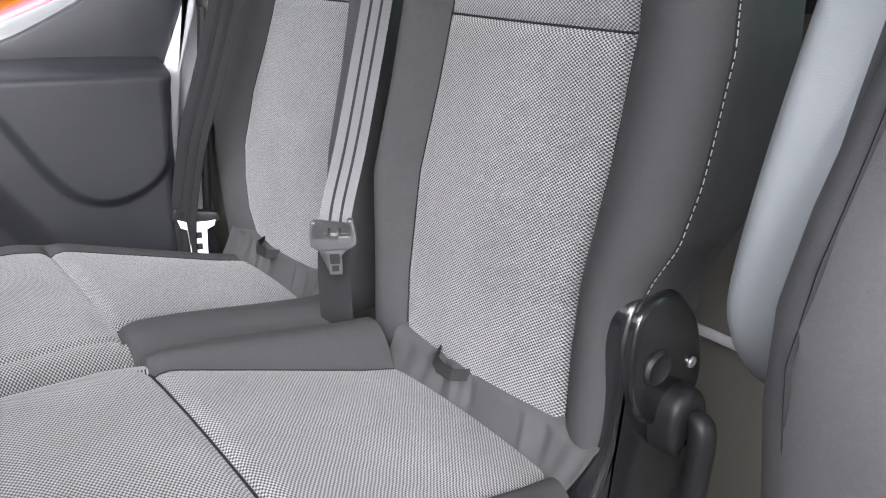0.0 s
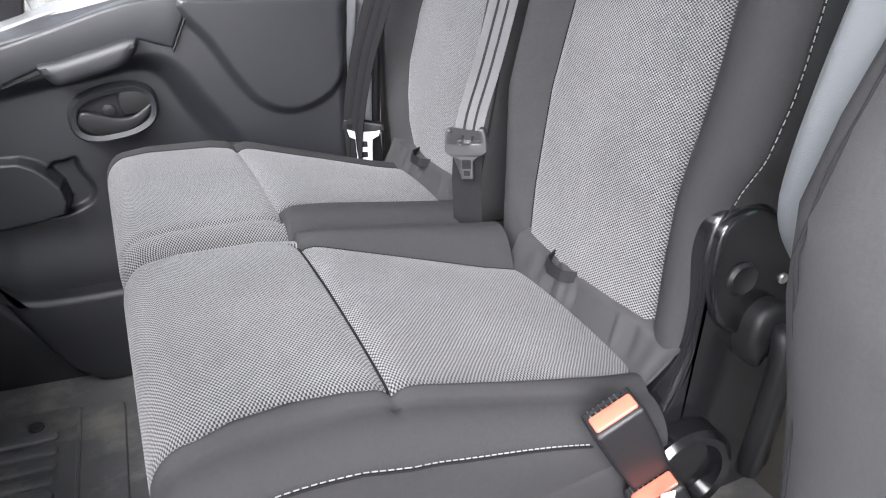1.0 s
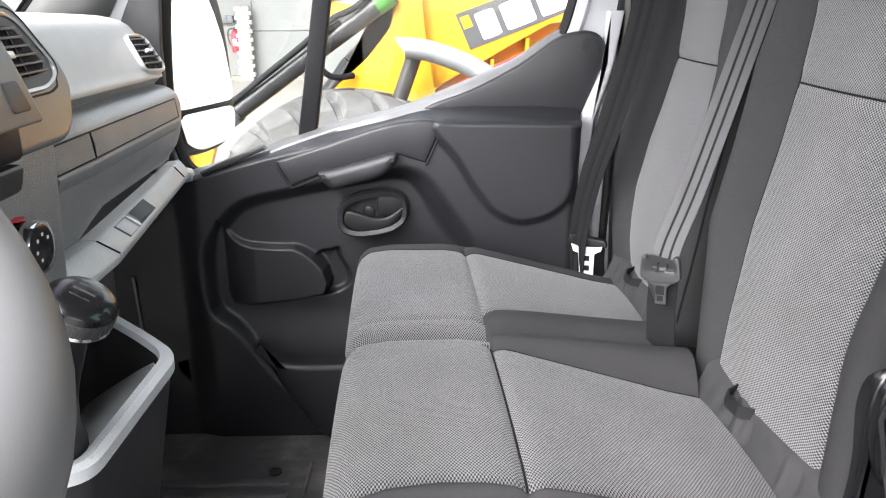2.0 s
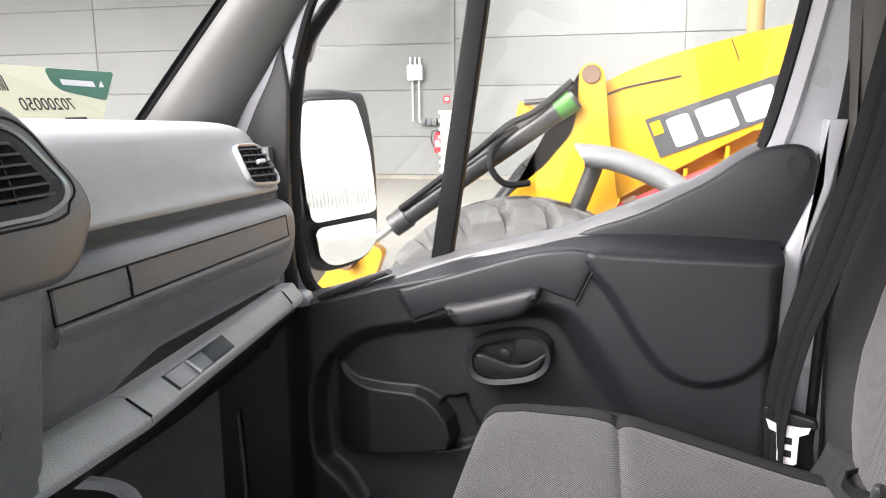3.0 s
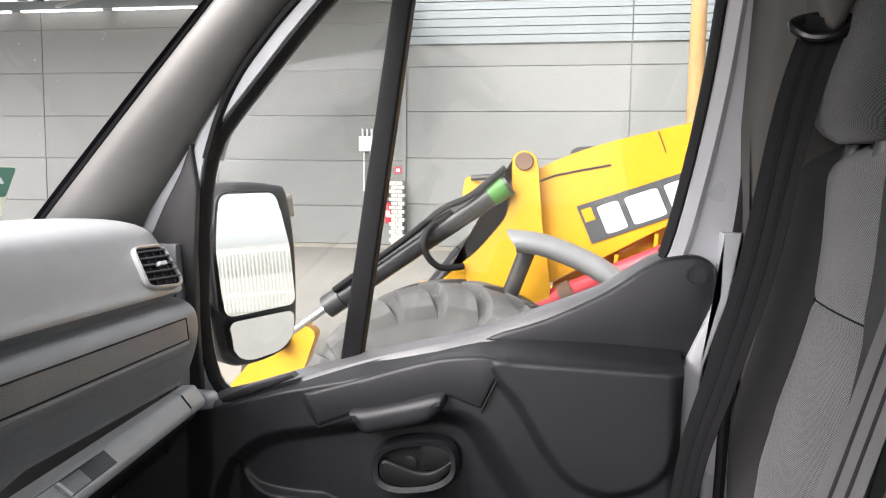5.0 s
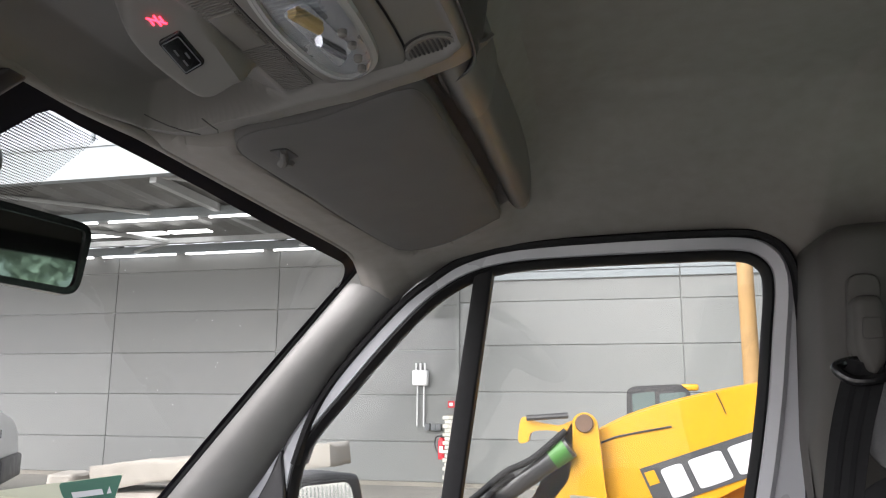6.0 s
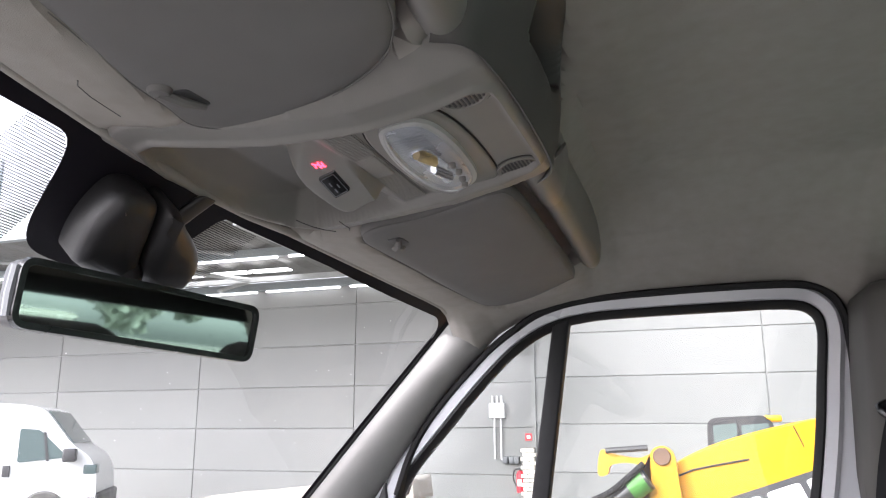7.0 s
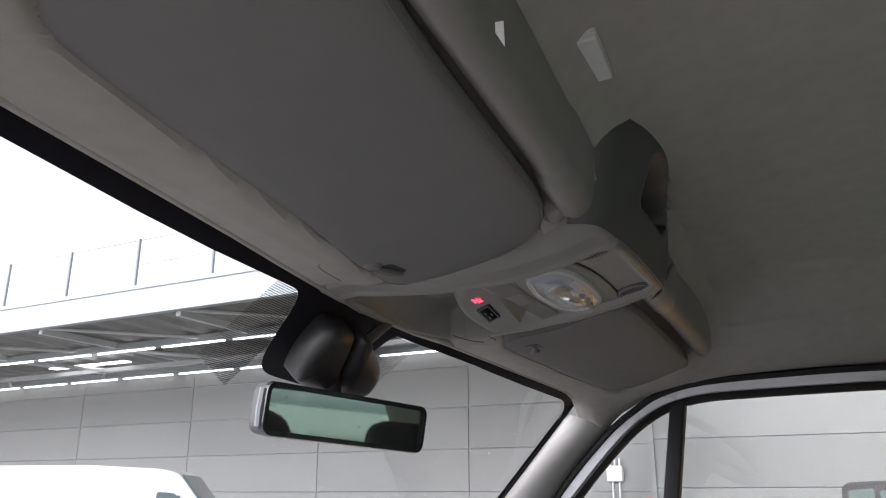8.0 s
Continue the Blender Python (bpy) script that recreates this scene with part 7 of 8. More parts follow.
# ================= driver's place, lever, tray, card, wing mirror =================
def steering_wheel():
    w = thing("steering_wheel", "dark grey leather-grained steering wheel", "steering wheel")
    m = Matrix.Translation((-0.165, -0.064, 1.50)) @ Matrix.Rotation(radians(36), 4, "Y")
    R = 0.19
    def arc(a0, a1, n):
        return [tuple(m @ Vector((R * math.cos(a), R * math.sin(a), 0))) for a in (a0 + (a1 - a0) * i / n for i in range(n + 1))]
    ring = [tuple(m @ Vector((R * math.cos(2 * math.pi * i / 72), R * math.sin(2 * math.pi * i / 72), 0))) for i in range(72)]
    part("rim", tube(ring, [0.0175 + 0.0025 * math.cos(2 * (2 * math.pi * i / 72) - 1.2) for i in range(72)], 16, True), M_WHEEL, w, "grained dark grey rim", auto=80)
    part("rim_seam", tube([tuple(m @ Vector(((R + 0.0195 * math.cos(b)) * math.cos(a0), (R + 0.0195 * math.cos(b)) * math.sin(a0), 0.0195 * math.sin(b)))) for a0 in (1.45,) for b in (2 * math.pi * i / 20 for i in range(20))], 0.0014, 6, True), M_SEAM, w)
    for a in (0.0, math.pi / 2 * 0.98, -math.pi / 2 * 0.98, math.pi * 0.0):
        part("spoke", loft([[tuple(m @ Vector((math.cos(a) * q - math.sin(a) * s, math.sin(a) * q + math.cos(a) * s, -0.012 + hh))) for s, hh in ((-ww, -0.008), (ww, -0.008), (ww, 0.008), (-ww, 0.008))] for q, ww in ((0.05, 0.03), (0.12, 0.022), (0.18, 0.026))]), M_BLACKPL, w, bevel=0.004)
    part("hub", turned([(0.0, 0.02), (0.06, 0.016), (0.078, -0.005), (0.07, -0.05), (0.05, -0.08)], (0, 0, 0), "z", 32), M_BLACKPL, w).matrix_local = m
    part("column", tube([tuple(m @ Vector((0, 0, -0.04))), tuple(m @ Vector((0, 0, -0.25)))], 0.045, 16), M_BLACKPL, w)
    return w
M_WHEEL = mat("wheel_leather", (0.13, 0.13, 0.132), 0.45, 0, 0.05, 40, 0.15, 1500, bump_dist=0.0004)
steering_wheel()

def gear_lever():
    g = thing("gear_lever", "gear lever with gloss black and chrome knob above a soft gaiter", "gear lever")
    m = Matrix.Translation((-0.160, 0.362, 1.304)) @ Matrix.Rotation(radians(30), 4, "Y") @ Matrix.Rotation(radians(8), 4, "X")
    kn = part("knob", moved(turned([(0.0, 0.0105), (0.013, 0.0100), (0.0225, 0.0075), (0.0268, 0.003), (0.0275, -0.002)], (0, 0, 0), "z", 36), m), M_BLACKGLOSS, g, "gloss black knob top")
    part("chrome_ring", moved(turned([(0.0262, -0.0125), (0.0280, -0.0135), (0.0280, -0.0165), (0.0262, -0.0175)], (0, 0, 0), "z", 36), m), M_CHROME, kn)
    part("grip_ring", moved(turned([(0.0262, -0.001), (0.0275, -0.003), (0.0275, -0.013), (0.0262, -0.0175), (0.012, -0.020)], (0, 0, 0), "z", 36), m), M_BLACKPL, kn, "knurled black ring")
    for i in range(36):
        a = 2 * math.pi * i / 36
        part("knurl", moved(box(0.0268, 0.0284, -0.0012, 0.0012, -0.0125, -0.0035), m @ Matrix.Rotation(a, 4, "Z")), M_BLACKPL, kn, smooth=False)
    part("shift_mark", moved(box(-0.010, 0.008, -0.0008, 0.0008, 0.0100, 0.0109), m), M_SATIN, kn, smooth=False)
    for y in (-0.008, 0.008):
        part("shift_mark", moved(box(-0.009, 0.007, y - 0.0008, y + 0.0008, 0.0093, 0.0102), m), M_SATIN, kn, smooth=False)
    rings = []
    for k, (r, z) in enumerate(((0.012, -0.018), (0.016, -0.04), (0.021, -0.07), (0.028, -0.10), (0.038, -0.13), (0.05, -0.15))):
        rings.append([tuple(m @ Vector((r * (1 + 0.04 * math.sin(5 * a + k)) * math.cos(a), r * math.sin(a), z))) for a in (2 * math.pi * i / 28 for i in range(28))])
    part("gaiter", loft(rings), M_SEATPL, g, "soft dark gaiter", auto=80)
    return g
gear_lever()

def tray_bin():
    """Open storage bin with a pale rim, hung under the dash beside the lever."""
    t = thing("storage_bin", "open black storage bin with a light grey rim", "storage bin", kind="structure")
    rim = rounded([(-0.182, 0.36), (-0.176, 0.588), (-0.215, 0.628), (-0.30, 0.70), (-0.42, 0.66), (-0.42, 0.33)], 0.03, 6)
    zed = lambda u, v: 1.152 + 0.10 * (-0.18 - u)
    on = lambda u, v, k: (u, v, zed(u, v) + k)
    part("rim", rail(rim, on, [(-0.010, -0.004), (-0.008, 0.004), (0.0, 0.005), (0.006, 0.001), (0.006, -0.01)]), M_GREYPL, t, "light grey rim")
    part("wall", rail(rim, lambda u, v, k: (u - 0.25 * (k < -0.05) * 0.12, v, zed(u, v) + k), [(-0.006, 0.0), (0.004, 0.0), (-0.008, -0.22), (-0.016, -0.22)]), M_BLACKPL, t, "black bin wall")
    base = [(-0.30 + (u + 0.30) * 0.90, 0.5 + (v - 0.5) * 0.93) for u, v in rim]
    base = [p for p in base if p[0] > -0.33]
    part("bottom", prism(base, lambda u, v, k: (u, v, zed(u, v) - 0.012 - 0.9 * max(-0.20 - u, 0) + k), -0.004, 0.0), M_GREYPL, t, "grey rubber liner")
    part("support", box(-0.42, -0.24, 0.36, 0.6, FLOOR, 0.96), M_BLACKPL, t, bevel=0.02)
tray_bin()
tagged(part("console_base", prism(rounded([(-0.24, 0.22), (-0.10, 0.25), (-0.10, 0.34), (-0.24, 0.35), (-0.5, 0.35), (-0.5, 0.22)], 0.02), lambda u, v, k: (u, v, k), FLOOR, 1.10, 0.02), M_BLACKPL), "black plastic lever console below the dash", "console", kind="structure")

def price_card():
    """Paper card leaning on the windscreen, printed side out: its print shows mirrored."""
    c = thing("paper_card", "pale printed paper card leaning on the windscreen, print mirrored", "card")
    o, ux, vx = Vector((-0.578, 0.72, 1.502)), Vector((-0.004, 1, 0.0)).normalized(), Vector((-0.45, 0, 0.89)).normalized()
    nx = ux.cross(vx)
    on = lambda u, v, k: tuple(o + ux * u + vx * v + nx * k)
    part("sheet", prism([(0.0, 0.0), (0.372, 0.0), (0.465, 0.088), (0.0, 0.092)], on, -0.0006, 0.0006), M_PAPER, c, smooth=False)
    gr = rounded([(0.31, 0.088), (0.31, 0.065), (0.325, 0.053), (0.41, 0.038), (0.463, 0.087)], 0.008)
    g = part("print_patch", prism(gr, on, 0.0006, 0.0012), M_GREEN, c, "dark green printed patch", smooth=False)
    part("print_bar", prism([(0.33, 0.062), (0.40, 0.060), (0.40, 0.069), (0.33, 0.071)], on, 0.0012, 0.0016), M_LOGOWHITE, g, smooth=False)
    part("print_mark", prism([(0.408, 0.060), (0.42, 0.060), (0.42, 0.071)], on, 0.0012, 0.0016), M_LOGOWHITE, g, smooth=False)
    rnd = random.Random(3)
    u = 0.155
    while u < 0.222:
        w = rnd.choice((0.0009, 0.0016, 0.0024))
        part("code_bar", prism([(u, 0.052), (u + w, 0.052), (u + w, 0.074), (u, 0.074)], on, 0.0006, 0.001), M_INK, c, smooth=False)
        u += w + rnd.choice((0.0009, 0.0014, 0.002))
    def text(body, size, u, v):
        cu = bpy.data.curves.new("writing", "FONT")
        cu.body, cu.size, cu.extrude = body, size, 0.0002
        cu.align_x = "CENTER"
        tmp = new("writing", cu)
        me = bpy.data.meshes.new_from_object(tmp.evaluated_get(bpy.context.evaluated_depsgraph_get()))
        bpy.data.objects.remove(tmp)
        me.transform(Matrix(((-ux.x, vx.x, nx.x, 0), (-ux.y, vx.y, nx.y, 0), (-ux.z, vx.z, nx.z, 0), (0, 0, 0, 1))))
        me.transform(Matrix.Translation(Vector(on(u, v, 0.0009))))
        me.materials.append(M_INK)
        ob = new("writing", me)
        ob.parent = c
    text("70200050", 0.026, 0.282, 0.024)
    text("NEW", 0.014, 0.158, 0.022)
    part("print_bar", prism([(0.30, 0.004), (0.345, 0.004), (0.345, 0.012), (0.30, 0.012)], on, 0.0006, 0.001), M_INK, c, smooth=False)
price_card()

def wing_mirror():
    w = thing("wing_mirror", "large black two-part wing mirror on the passenger door", "wing mirror")
    o = Vector((-0.405, 1.565, 1.37))
    ux, nx, vx = Vector((0.56, 0.83, 0)).normalized() * 1.1, Vector((0.83, -0.56, 0.0)).normalized(), Vector((0, 0, 1))
    tilt = Vector((0.83, -0.56, 0.12)).normalized()
    on = lambda u, v, k: tuple(o + ux * u + vx * v + nx * k)
    out = spline([(-0.078, 0.172), (-0.03, 0.187), (0.05, 0.182), (0.078, 0.165), (0.096, 0.06), (0.10, -0.06), (0.094, -0.13), (0.06, -0.165), (0.0, -0.178), (-0.045, -0.172), (-0.065, -0.14), (-0.08, -0.05), (-0.086, 0.08)], 5)
    part("housing", prism(out, on, -0.075, 0.004, 0.012, 4), M_BLACKPL, w, "black mirror housing", auto=50)
    up = rounded([(-0.068, 0.165), (0.05, 0.168), (0.074, 0.06), (0.082, -0.062), (-0.066, -0.072), (-0.078, 0.06)], 0.02, 6)
    lo = rounded([(-0.060, -0.082), (0.078, -0.074), (0.074, -0.125), (0.045, -0.152), (-0.02, -0.162), (-0.048, -0.15)], 0.018, 6)
    for nm, ring in (("main_glass", up), ("wide_glass", lo)):
        part(nm, prism(ring, lambda u, v, k: tuple(Vector(on(u, v, k)) - nx * 0.075 * (v - 0.165)), 0.0, 0.0065), M_MIRROR, w, "mirror glass")
        part("glass_rim", rail(ring, on, [(-0.001, 0.003), (-0.001, 0.009), (0.004, 0.009), (0.005, 0.003)]), M_BLACKPL, w)
    for v in (0.09, -0.06):
        part("arm", tube([on(-0.07, v, -0.03), (-0.47, 1.45, 1.37 + v), (-0.44, 1.37, 1.37 + v)], [0.02, 0.022, 0.026], 14), M_BLACKPL, w, "black mirror arm")
wing_mirror()

# ================= yard outside =================
ground = tagged(part("ground", box(-400, 400, -400, 400, GROUND - 0.5, GROUND), M_GROUND, smooth=False), "pale worn concrete paving of the yard", "ground", kind="structure")

def hall_wall():
    w = thing("wall_hall", "light grey panelled wall of an industrial hall", "wall", kind="structure")
    part("core", box(-40, 14, 15.03, 15.4, GROUND, 5.0), M_PANELJ, w, smooth=False)
    part("plinth", box(-40, 14, 14.98, 15.03, GROUND, 0.16), M_CONCRETE, w, smooth=False)
    def panel_mesh(wd, h):
        bm = box(-wd / 2 + 0.006, wd / 2 - 0.006, -0.03, 0.0, -h / 2 + 0.005, h / 2 - 0.005)
        me = bpy.data.meshes.new("panel")
        bmesh.ops.bevel(bm, geom=[e for e in bm.edges], offset=0.008, segments=1, affect="EDGES")
        bm.to_mesh(me)
        bm.free()
        me.materials.append(M_PANEL)
        return me
    shared = {}
    def panel(xc, zc, wd, h):
        key = (round(wd, 2), round(h, 2))
        if key not in shared:
            shared[key] = panel_mesh(wd, h)
        p = new("panel", shared[key])
        p.location = (xc, 15.03, zc)
        p.parent = w
    rows = [(0.16, 0.906), (0.906, 1.789), (1.789, 2.653), (2.653, 3.522), (3.522, 4.395), (4.395, 4.98)]
    edges = [-3.16, -6.97, -10.83, -14.85, -18.95, -23.0, -27.0, -31.0, -35.0, -39.0]
    for a, b in zip(edges, edges[1:]):
        for z0, z1 in rows:
            panel((a + b) / 2, (z0 + z1) / 2, a - b, z1 - z0)
    rows2 = [(0.16, 0.97), (0.97, 1.848), (1.848, 2.729), (2.729, 3.565), (3.565, 3.97)]
    for a, b in ((-3.14, 1.06), (1.06, 5.2), (5.2, 9.4), (9.4, 13.6)):
        for z0, z1 in rows2:
            panel((a + b) / 2, (z0 + z1) / 2, b - a, z1 - z0)
        for i in range(10):
            z = 3.99 + i * 0.155
            s = part("slat", moved(box(a + 0.012, b - 0.012, -0.07, 0.0, 0.0, 0.135), Matrix.Translation((0, 15.03, z)) @ Matrix.Rotation(radians(4), 4, "X")), M_FASCIA, w, smooth=False)
    part("upper_core", box(-3.14, 14, 15.04, 15.4, 4.9, 5.6), M_PANELJ, w, smooth=False)
    part("corner_post", box(-3.19, -3.11, 14.96, 15.03, GROUND, 5.0), M_PANEL, w, smooth=False)
    return w
hall_wall()

def canopy():
    c = thing("canopy", "steel loading canopy with corrugated deck, trusses and strip lights", "canopy", kind="structure")
    x0, x1 = -42.0, -3.3
    bm = bmesh.new()
    n = 220
    top = []
    for i in range(n + 1):
        x = x0 + (x1 - x0) * i / n
        z = 5.12 + (0.07 if i % 4 < 2 else 0.0)
        top.append((bm.verts.new((x, 10.3, z)), bm.verts.new((x, 15.1, z - 0.1))))
    for a, b in zip(top, top[1:]):
        bm.faces.new((a[0], b[0], b[1], a[1]))
    part("deck", bm, M_DECK, c, "dark corrugated deck underside", smooth=False, thick=0.02)
    part("fascia", box(x0, x1, 10.15, 10.3, 5.05, 5.62), M_FASCIA, c, "blue-grey fascia", smooth=False)
    part("fascia_trim", box(x0, x1, 10.13, 10.152, 5.56, 5.64), M_FASCIA, c, smooth=False)
    for y, z in ((12.3, 4.90), (14.9, 4.78)):
        part("beam", box(x0, x1, y - 0.06, y + 0.06, z, z + 0.16), M_FASCIA, c, "pale grey beam", smooth=False)
        x = x0
        while x < x1 - 2:
            part("strip_light", box(x + 0.1, x + 1.9, y - 0.075, y - 0.02, z - 0.045, z - 0.012), M_LIGHTSTRIP, c, "lit strip light", smooth=False)
            x += 2.05
    part("beam", box(x0, x1, 13.5, 13.6, 4.70, 4.80), M_CANOPY, c, smooth=False)
    x = x0
    k = 0
    while x < x1 - 1:
        part("truss_bar", tube([(x, 12.3, 4.95), (x + 2.2, 13.55, 4.75), (x + 0.4, 14.9, 4.85)], 0.045, 6), M_CANOPY, c)
        part("truss_bar", tube([(x, 10.4, 5.1), (x + 2.6, 12.3, 5.0)], 0.04, 6), M_CANOPY, c)
        part("rafter", box(x - 0.06, x + 0.06, 10.3, 15.0, 4.96, 5.1), M_CANOPY, c, smooth=False)
        if k % 2 == 0:
            for q in range(3):
                part("roof_light", box(x + 0.4 + q * 0.95, x + 1.25 + q * 0.95, 13.2, 13.42, 4.86, 4.885), M_LIGHTSTRIP, c, "bright roof light", smooth=False)
        x += 3.9
        k += 1
    # railing on the roof
    x = x0
    r = thing("roof_railing", "thin galvanised safety railing on the canopy roof", "railing", kind="structure")
    posts = []
    while x < x1:
        part("post", tube([(x, 10.25, 5.6), (x, 10.25, 6.65)], 0.035, 8), M_FASCIA, r)
        x += 2.0
    part("wire", tube([(x0, 10.25, 6.62), (x1, 10.25, 6.62)], 0.010, 6), M_CANOPY, r)
    part("wire", tube([(x0, 10.25, 6.1), (x1, 10.25, 6.1)], 0.008, 6), M_CANOPY, r)
canopy()

def wall_fittings():
    b = thing("junction_box", "pale grey electrical box with conduits on the hall wall", "electrical box")
    part("case", box(-4.02, -3.72, 14.86, 15.0, 1.97, 2.26), M_WHITE, b, bevel=0.02)
    for x in (-3.96, -3.87, -3.78):
        part("pin", tube([(x, 14.93, 2.26), (x, 14.93, 2.40)], 0.02, 8), M_WHITE, b)
    for x in (-3.93, -3.80):
        part("conduit", tube([(x, 14.94, 1.97), (x, 14.94, 1.2)], 0.016, 8), M_WHITE, b)
    s = thing("socket", "small grey wall sockets", "socket")
    for x in (-3.72, -3.6, -3.5):
        part("case", box(x - 0.05, x + 0.05, 14.9, 15.0, 1.12, 1.25), M_ARM, s, bevel=0.01)
    part("conduit", tube([(-3.8, 14.95, 1.2), (-3.72, 14.95, 1.18)], 0.016, 8), M_WHITE, s)
    e = thing("fire_extinguisher", "red fire extinguisher on the hall wall", "fire extinguisher")
    part("cylinder", turned([(0.0, 0.0), (0.07, 0.0), (0.075, 0.03), (0.075, 0.32), (0.05, 0.38), (0.02, 0.40)], (-3.42, 14.88, 0.60), "z", 20), M_REDHOSE, e)
    part("valve", box(-3.45, -3.39, 14.84, 14.92, 1.0, 1.05), M_BLACKPL, e, bevel=0.005)
    part("hose", tube(spline([(-3.44, 14.86, 1.03), (-3.53, 14.85, 1.0), (-3.55, 14.85, 0.85), (-3.50, 14.85, 0.72)], 5, False), 0.014, 8), M_BLACKPL, e)
    part("hanger", box(-3.44, -3.40, 14.95, 15.0, 0.7, 0.95), M_STEEL, e)
    part("label", box(-3.46, -3.38, 14.802, 14.806, 0.72, 0.84), M_WHITE, e, smooth=False)
    sg = thing("sign", "small red and white fire sign", "sign")
    part("plate", box(-3.33, -3.2, 14.97, 14.985, 1.55, 1.68), M_REDHOSE, sg, smooth=False)
    part("symbol", box(-3.30, -3.23, 14.962, 14.969, 1.585, 1.645), M_WHITE, sg, smooth=False)
    p = thing("block_pier", "short pier of pale bricks by the hall corner", "brick pier", kind="structure")
    part("mortar", box(-3.34, -3.15, 14.88, 15.0, GROUND, 1.42), M_CONCRETE, p, smooth=False)
    bm = box(-0.062, 0.062, -0.06, 0.06, -0.034, 0.034)
    me = bpy.data.meshes.new("brick")
    bmesh.ops.bevel(bm, geom=list(bm.edges), offset=0.006, segments=1, affect="EDGES")
    bm.to_mesh(me)
    bm.free()
    me.materials.append(M_BRICKW)
    for i in range(17):
        for x in ((-3.29, -3.16) if i % 2 else (-3.33, -3.2)):
            o = new("brick", me)
            o.location = (x - 0.0, 14.86, GROUND + 0.04 + i * 0.078)
            o.parent = p
    t = thing("timber_pole", "tall tan timber pole in front of the hall", "pole")
    part("shaft", tube([(2.0, 13.5, GROUND), (2.0, 13.5, 3.0), (2.0, 13.5, 7.0)], [0.14, 0.13, 0.12], 16), M_POLE, t)
wall_fittings()

# ---- yellow loader beside the van ----
def loader():
    L = thing("wheel_loader", "yellow loader with raised arm, black hydraulic ram and lugged tyre", "loader")
    at = lambda y0: (lambda u, v, k: (u, y0 + k, v))
    boom = spline([(0.0, 1.53), (0.03, 1.565), (0.068, 1.592), (0.18, 1.645), (0.31, 1.690), (0.47, 1.732), (0.62, 1.766), (0.9, 1.81), (1.3, 1.82)], 4, False) + [np.array(p) for p in ((1.6, 1.78), (1.6, 1.45), (1.2, 1.47), (0.8, 1.47), (0.593, 1.425), (0.45, 1.35), (0.331, 1.283), (0.2, 1.22), (0.12, 1.17), (0.02, 1.25))]
    bp = part("boom", prism(boom, at(3.02), 0.0, 0.16, 0.012), M_YELLOW, L, "yellow box-section arm")
    part("weld_line", tube([(0.075, 3.02, 1.548), (0.14, 3.018, 1.575), (0.22, 3.018, 1.592), (0.34, 3.018, 1.615)], 0.004, 6), M_CYL, bp)
    part("weld_line", tube([(0.50, 3.018, 1.735), (0.515, 3.018, 1.70), (0.53, 3.018, 1.66)], 0.002, 6), M_CYL, bp)
    low = [(0.14, 1.17), (0.33, 1.275), (0.593, 1.418), (0.9, 1.46), (1.5, 1.45), (1.5, 1.2), (0.6, 1.15), (0.3, 1.02), (0.12, 1.0)]
    part("lower_flange", prism(low, at(3.10), 0.0, 0.1, 0.008), M_YELLOW, L)
    for x, z in ((0.36, 1.22), (0.5, 1.30)):
        part("stiffener", prism([(x - 0.006, z - 0.12), (x + 0.006, z - 0.12), (x + 0.016, z + 0.07), (x + 0.002, z + 0.07)], at(3.03), 0.0, 0.08), M_YELLOW, L, smooth=False)
    lever = rounded([(-0.012, 1.645), (0.032, 1.668), (0.074, 1.645), (0.082, 1.60), (0.10, 1.40), (0.135, 1.18), (0.12, 0.9), (-0.42, 0.95), (-0.26, 1.19), (-0.13, 1.30), (-0.03, 1.42), (-0.012, 1.52)], 0.028, 4)
    lv = part("link_plate", prism(lever, at(2.955), 0.0, 0.06, 0.008), M_YELLOW, L, "yellow link plate")
    part("pin", turned([(0.0, -0.012), (0.030, -0.012), (0.033, -0.006), (0.033, 0.02)], (0.032, 2.955, 1.624), "y", 28), M_RUSTPIN, lv, "rusty steel pivot pin")
    # sticker: dark plate with white block shapes and a small yellow square
    on_b = lambda u, v, k: (u, 3.018 - k, v)
    a, b, c, e = np.array((0.22, 1.463)), np.array((0.66, 1.615)), np.array((0.715, 1.49)), np.array((0.279, 1.327))
    dc = part("sticker", prism([a, b, c, e], on_b, -0.002, 0.0015), M_LOGOGREY, L, "dark grey sticker with white block shapes", smooth=False)
    dq = lambda s, t: (a * (1 - s) + b * s) * (1 - t) + (e * (1 - s) + c * s) * t
    def shape(pts, material):
        return part("sticker_shape", prism([dq(s, t) for s, t in pts], on_b, 0.0015, 0.003), material, dc, smooth=False)
    shape([(0.02, 0.12), (0.10, 0.12), (0.10, 0.45), (0.02, 0.45)], M_YELLOW)
    for s0, s1 in ((0.14, 0.31), (0.36, 0.62), (0.67, 0.93)):
        shape(rounded([(s0, 0.16), (s1, 0.16), (s1, 0.9), (s0, 0.9)], 0.06), M_LOGOWHITE)
    # main ram with rod, hose and rod eye
    ram = part("hydraulic_ram", tube([(-0.02, 2.93, 1.545), (-0.35, 2.93, 1.318), (-0.69, 2.93, 1.075)], [0.042, 0.042, 0.038], 20), M_CYL, L, "black hydraulic ram")
    part("gland", tube([(-0.64, 2.93, 1.11), (-0.70, 2.93, 1.068)], 0.045, 20), M_CYL, ram)
    part("rod", tube([(-0.69, 2.93, 1.075), (-0.875, 2.93, 0.94)], 0.016, 14), M_CHROME, ram, "chromed rod")
    part("green_wrap", tube([(-0.03, 2.93, 1.54), (-0.085, 2.93, 1.502)], 0.046, 16), M_GREENTAPE, ram, "green tape wrap")
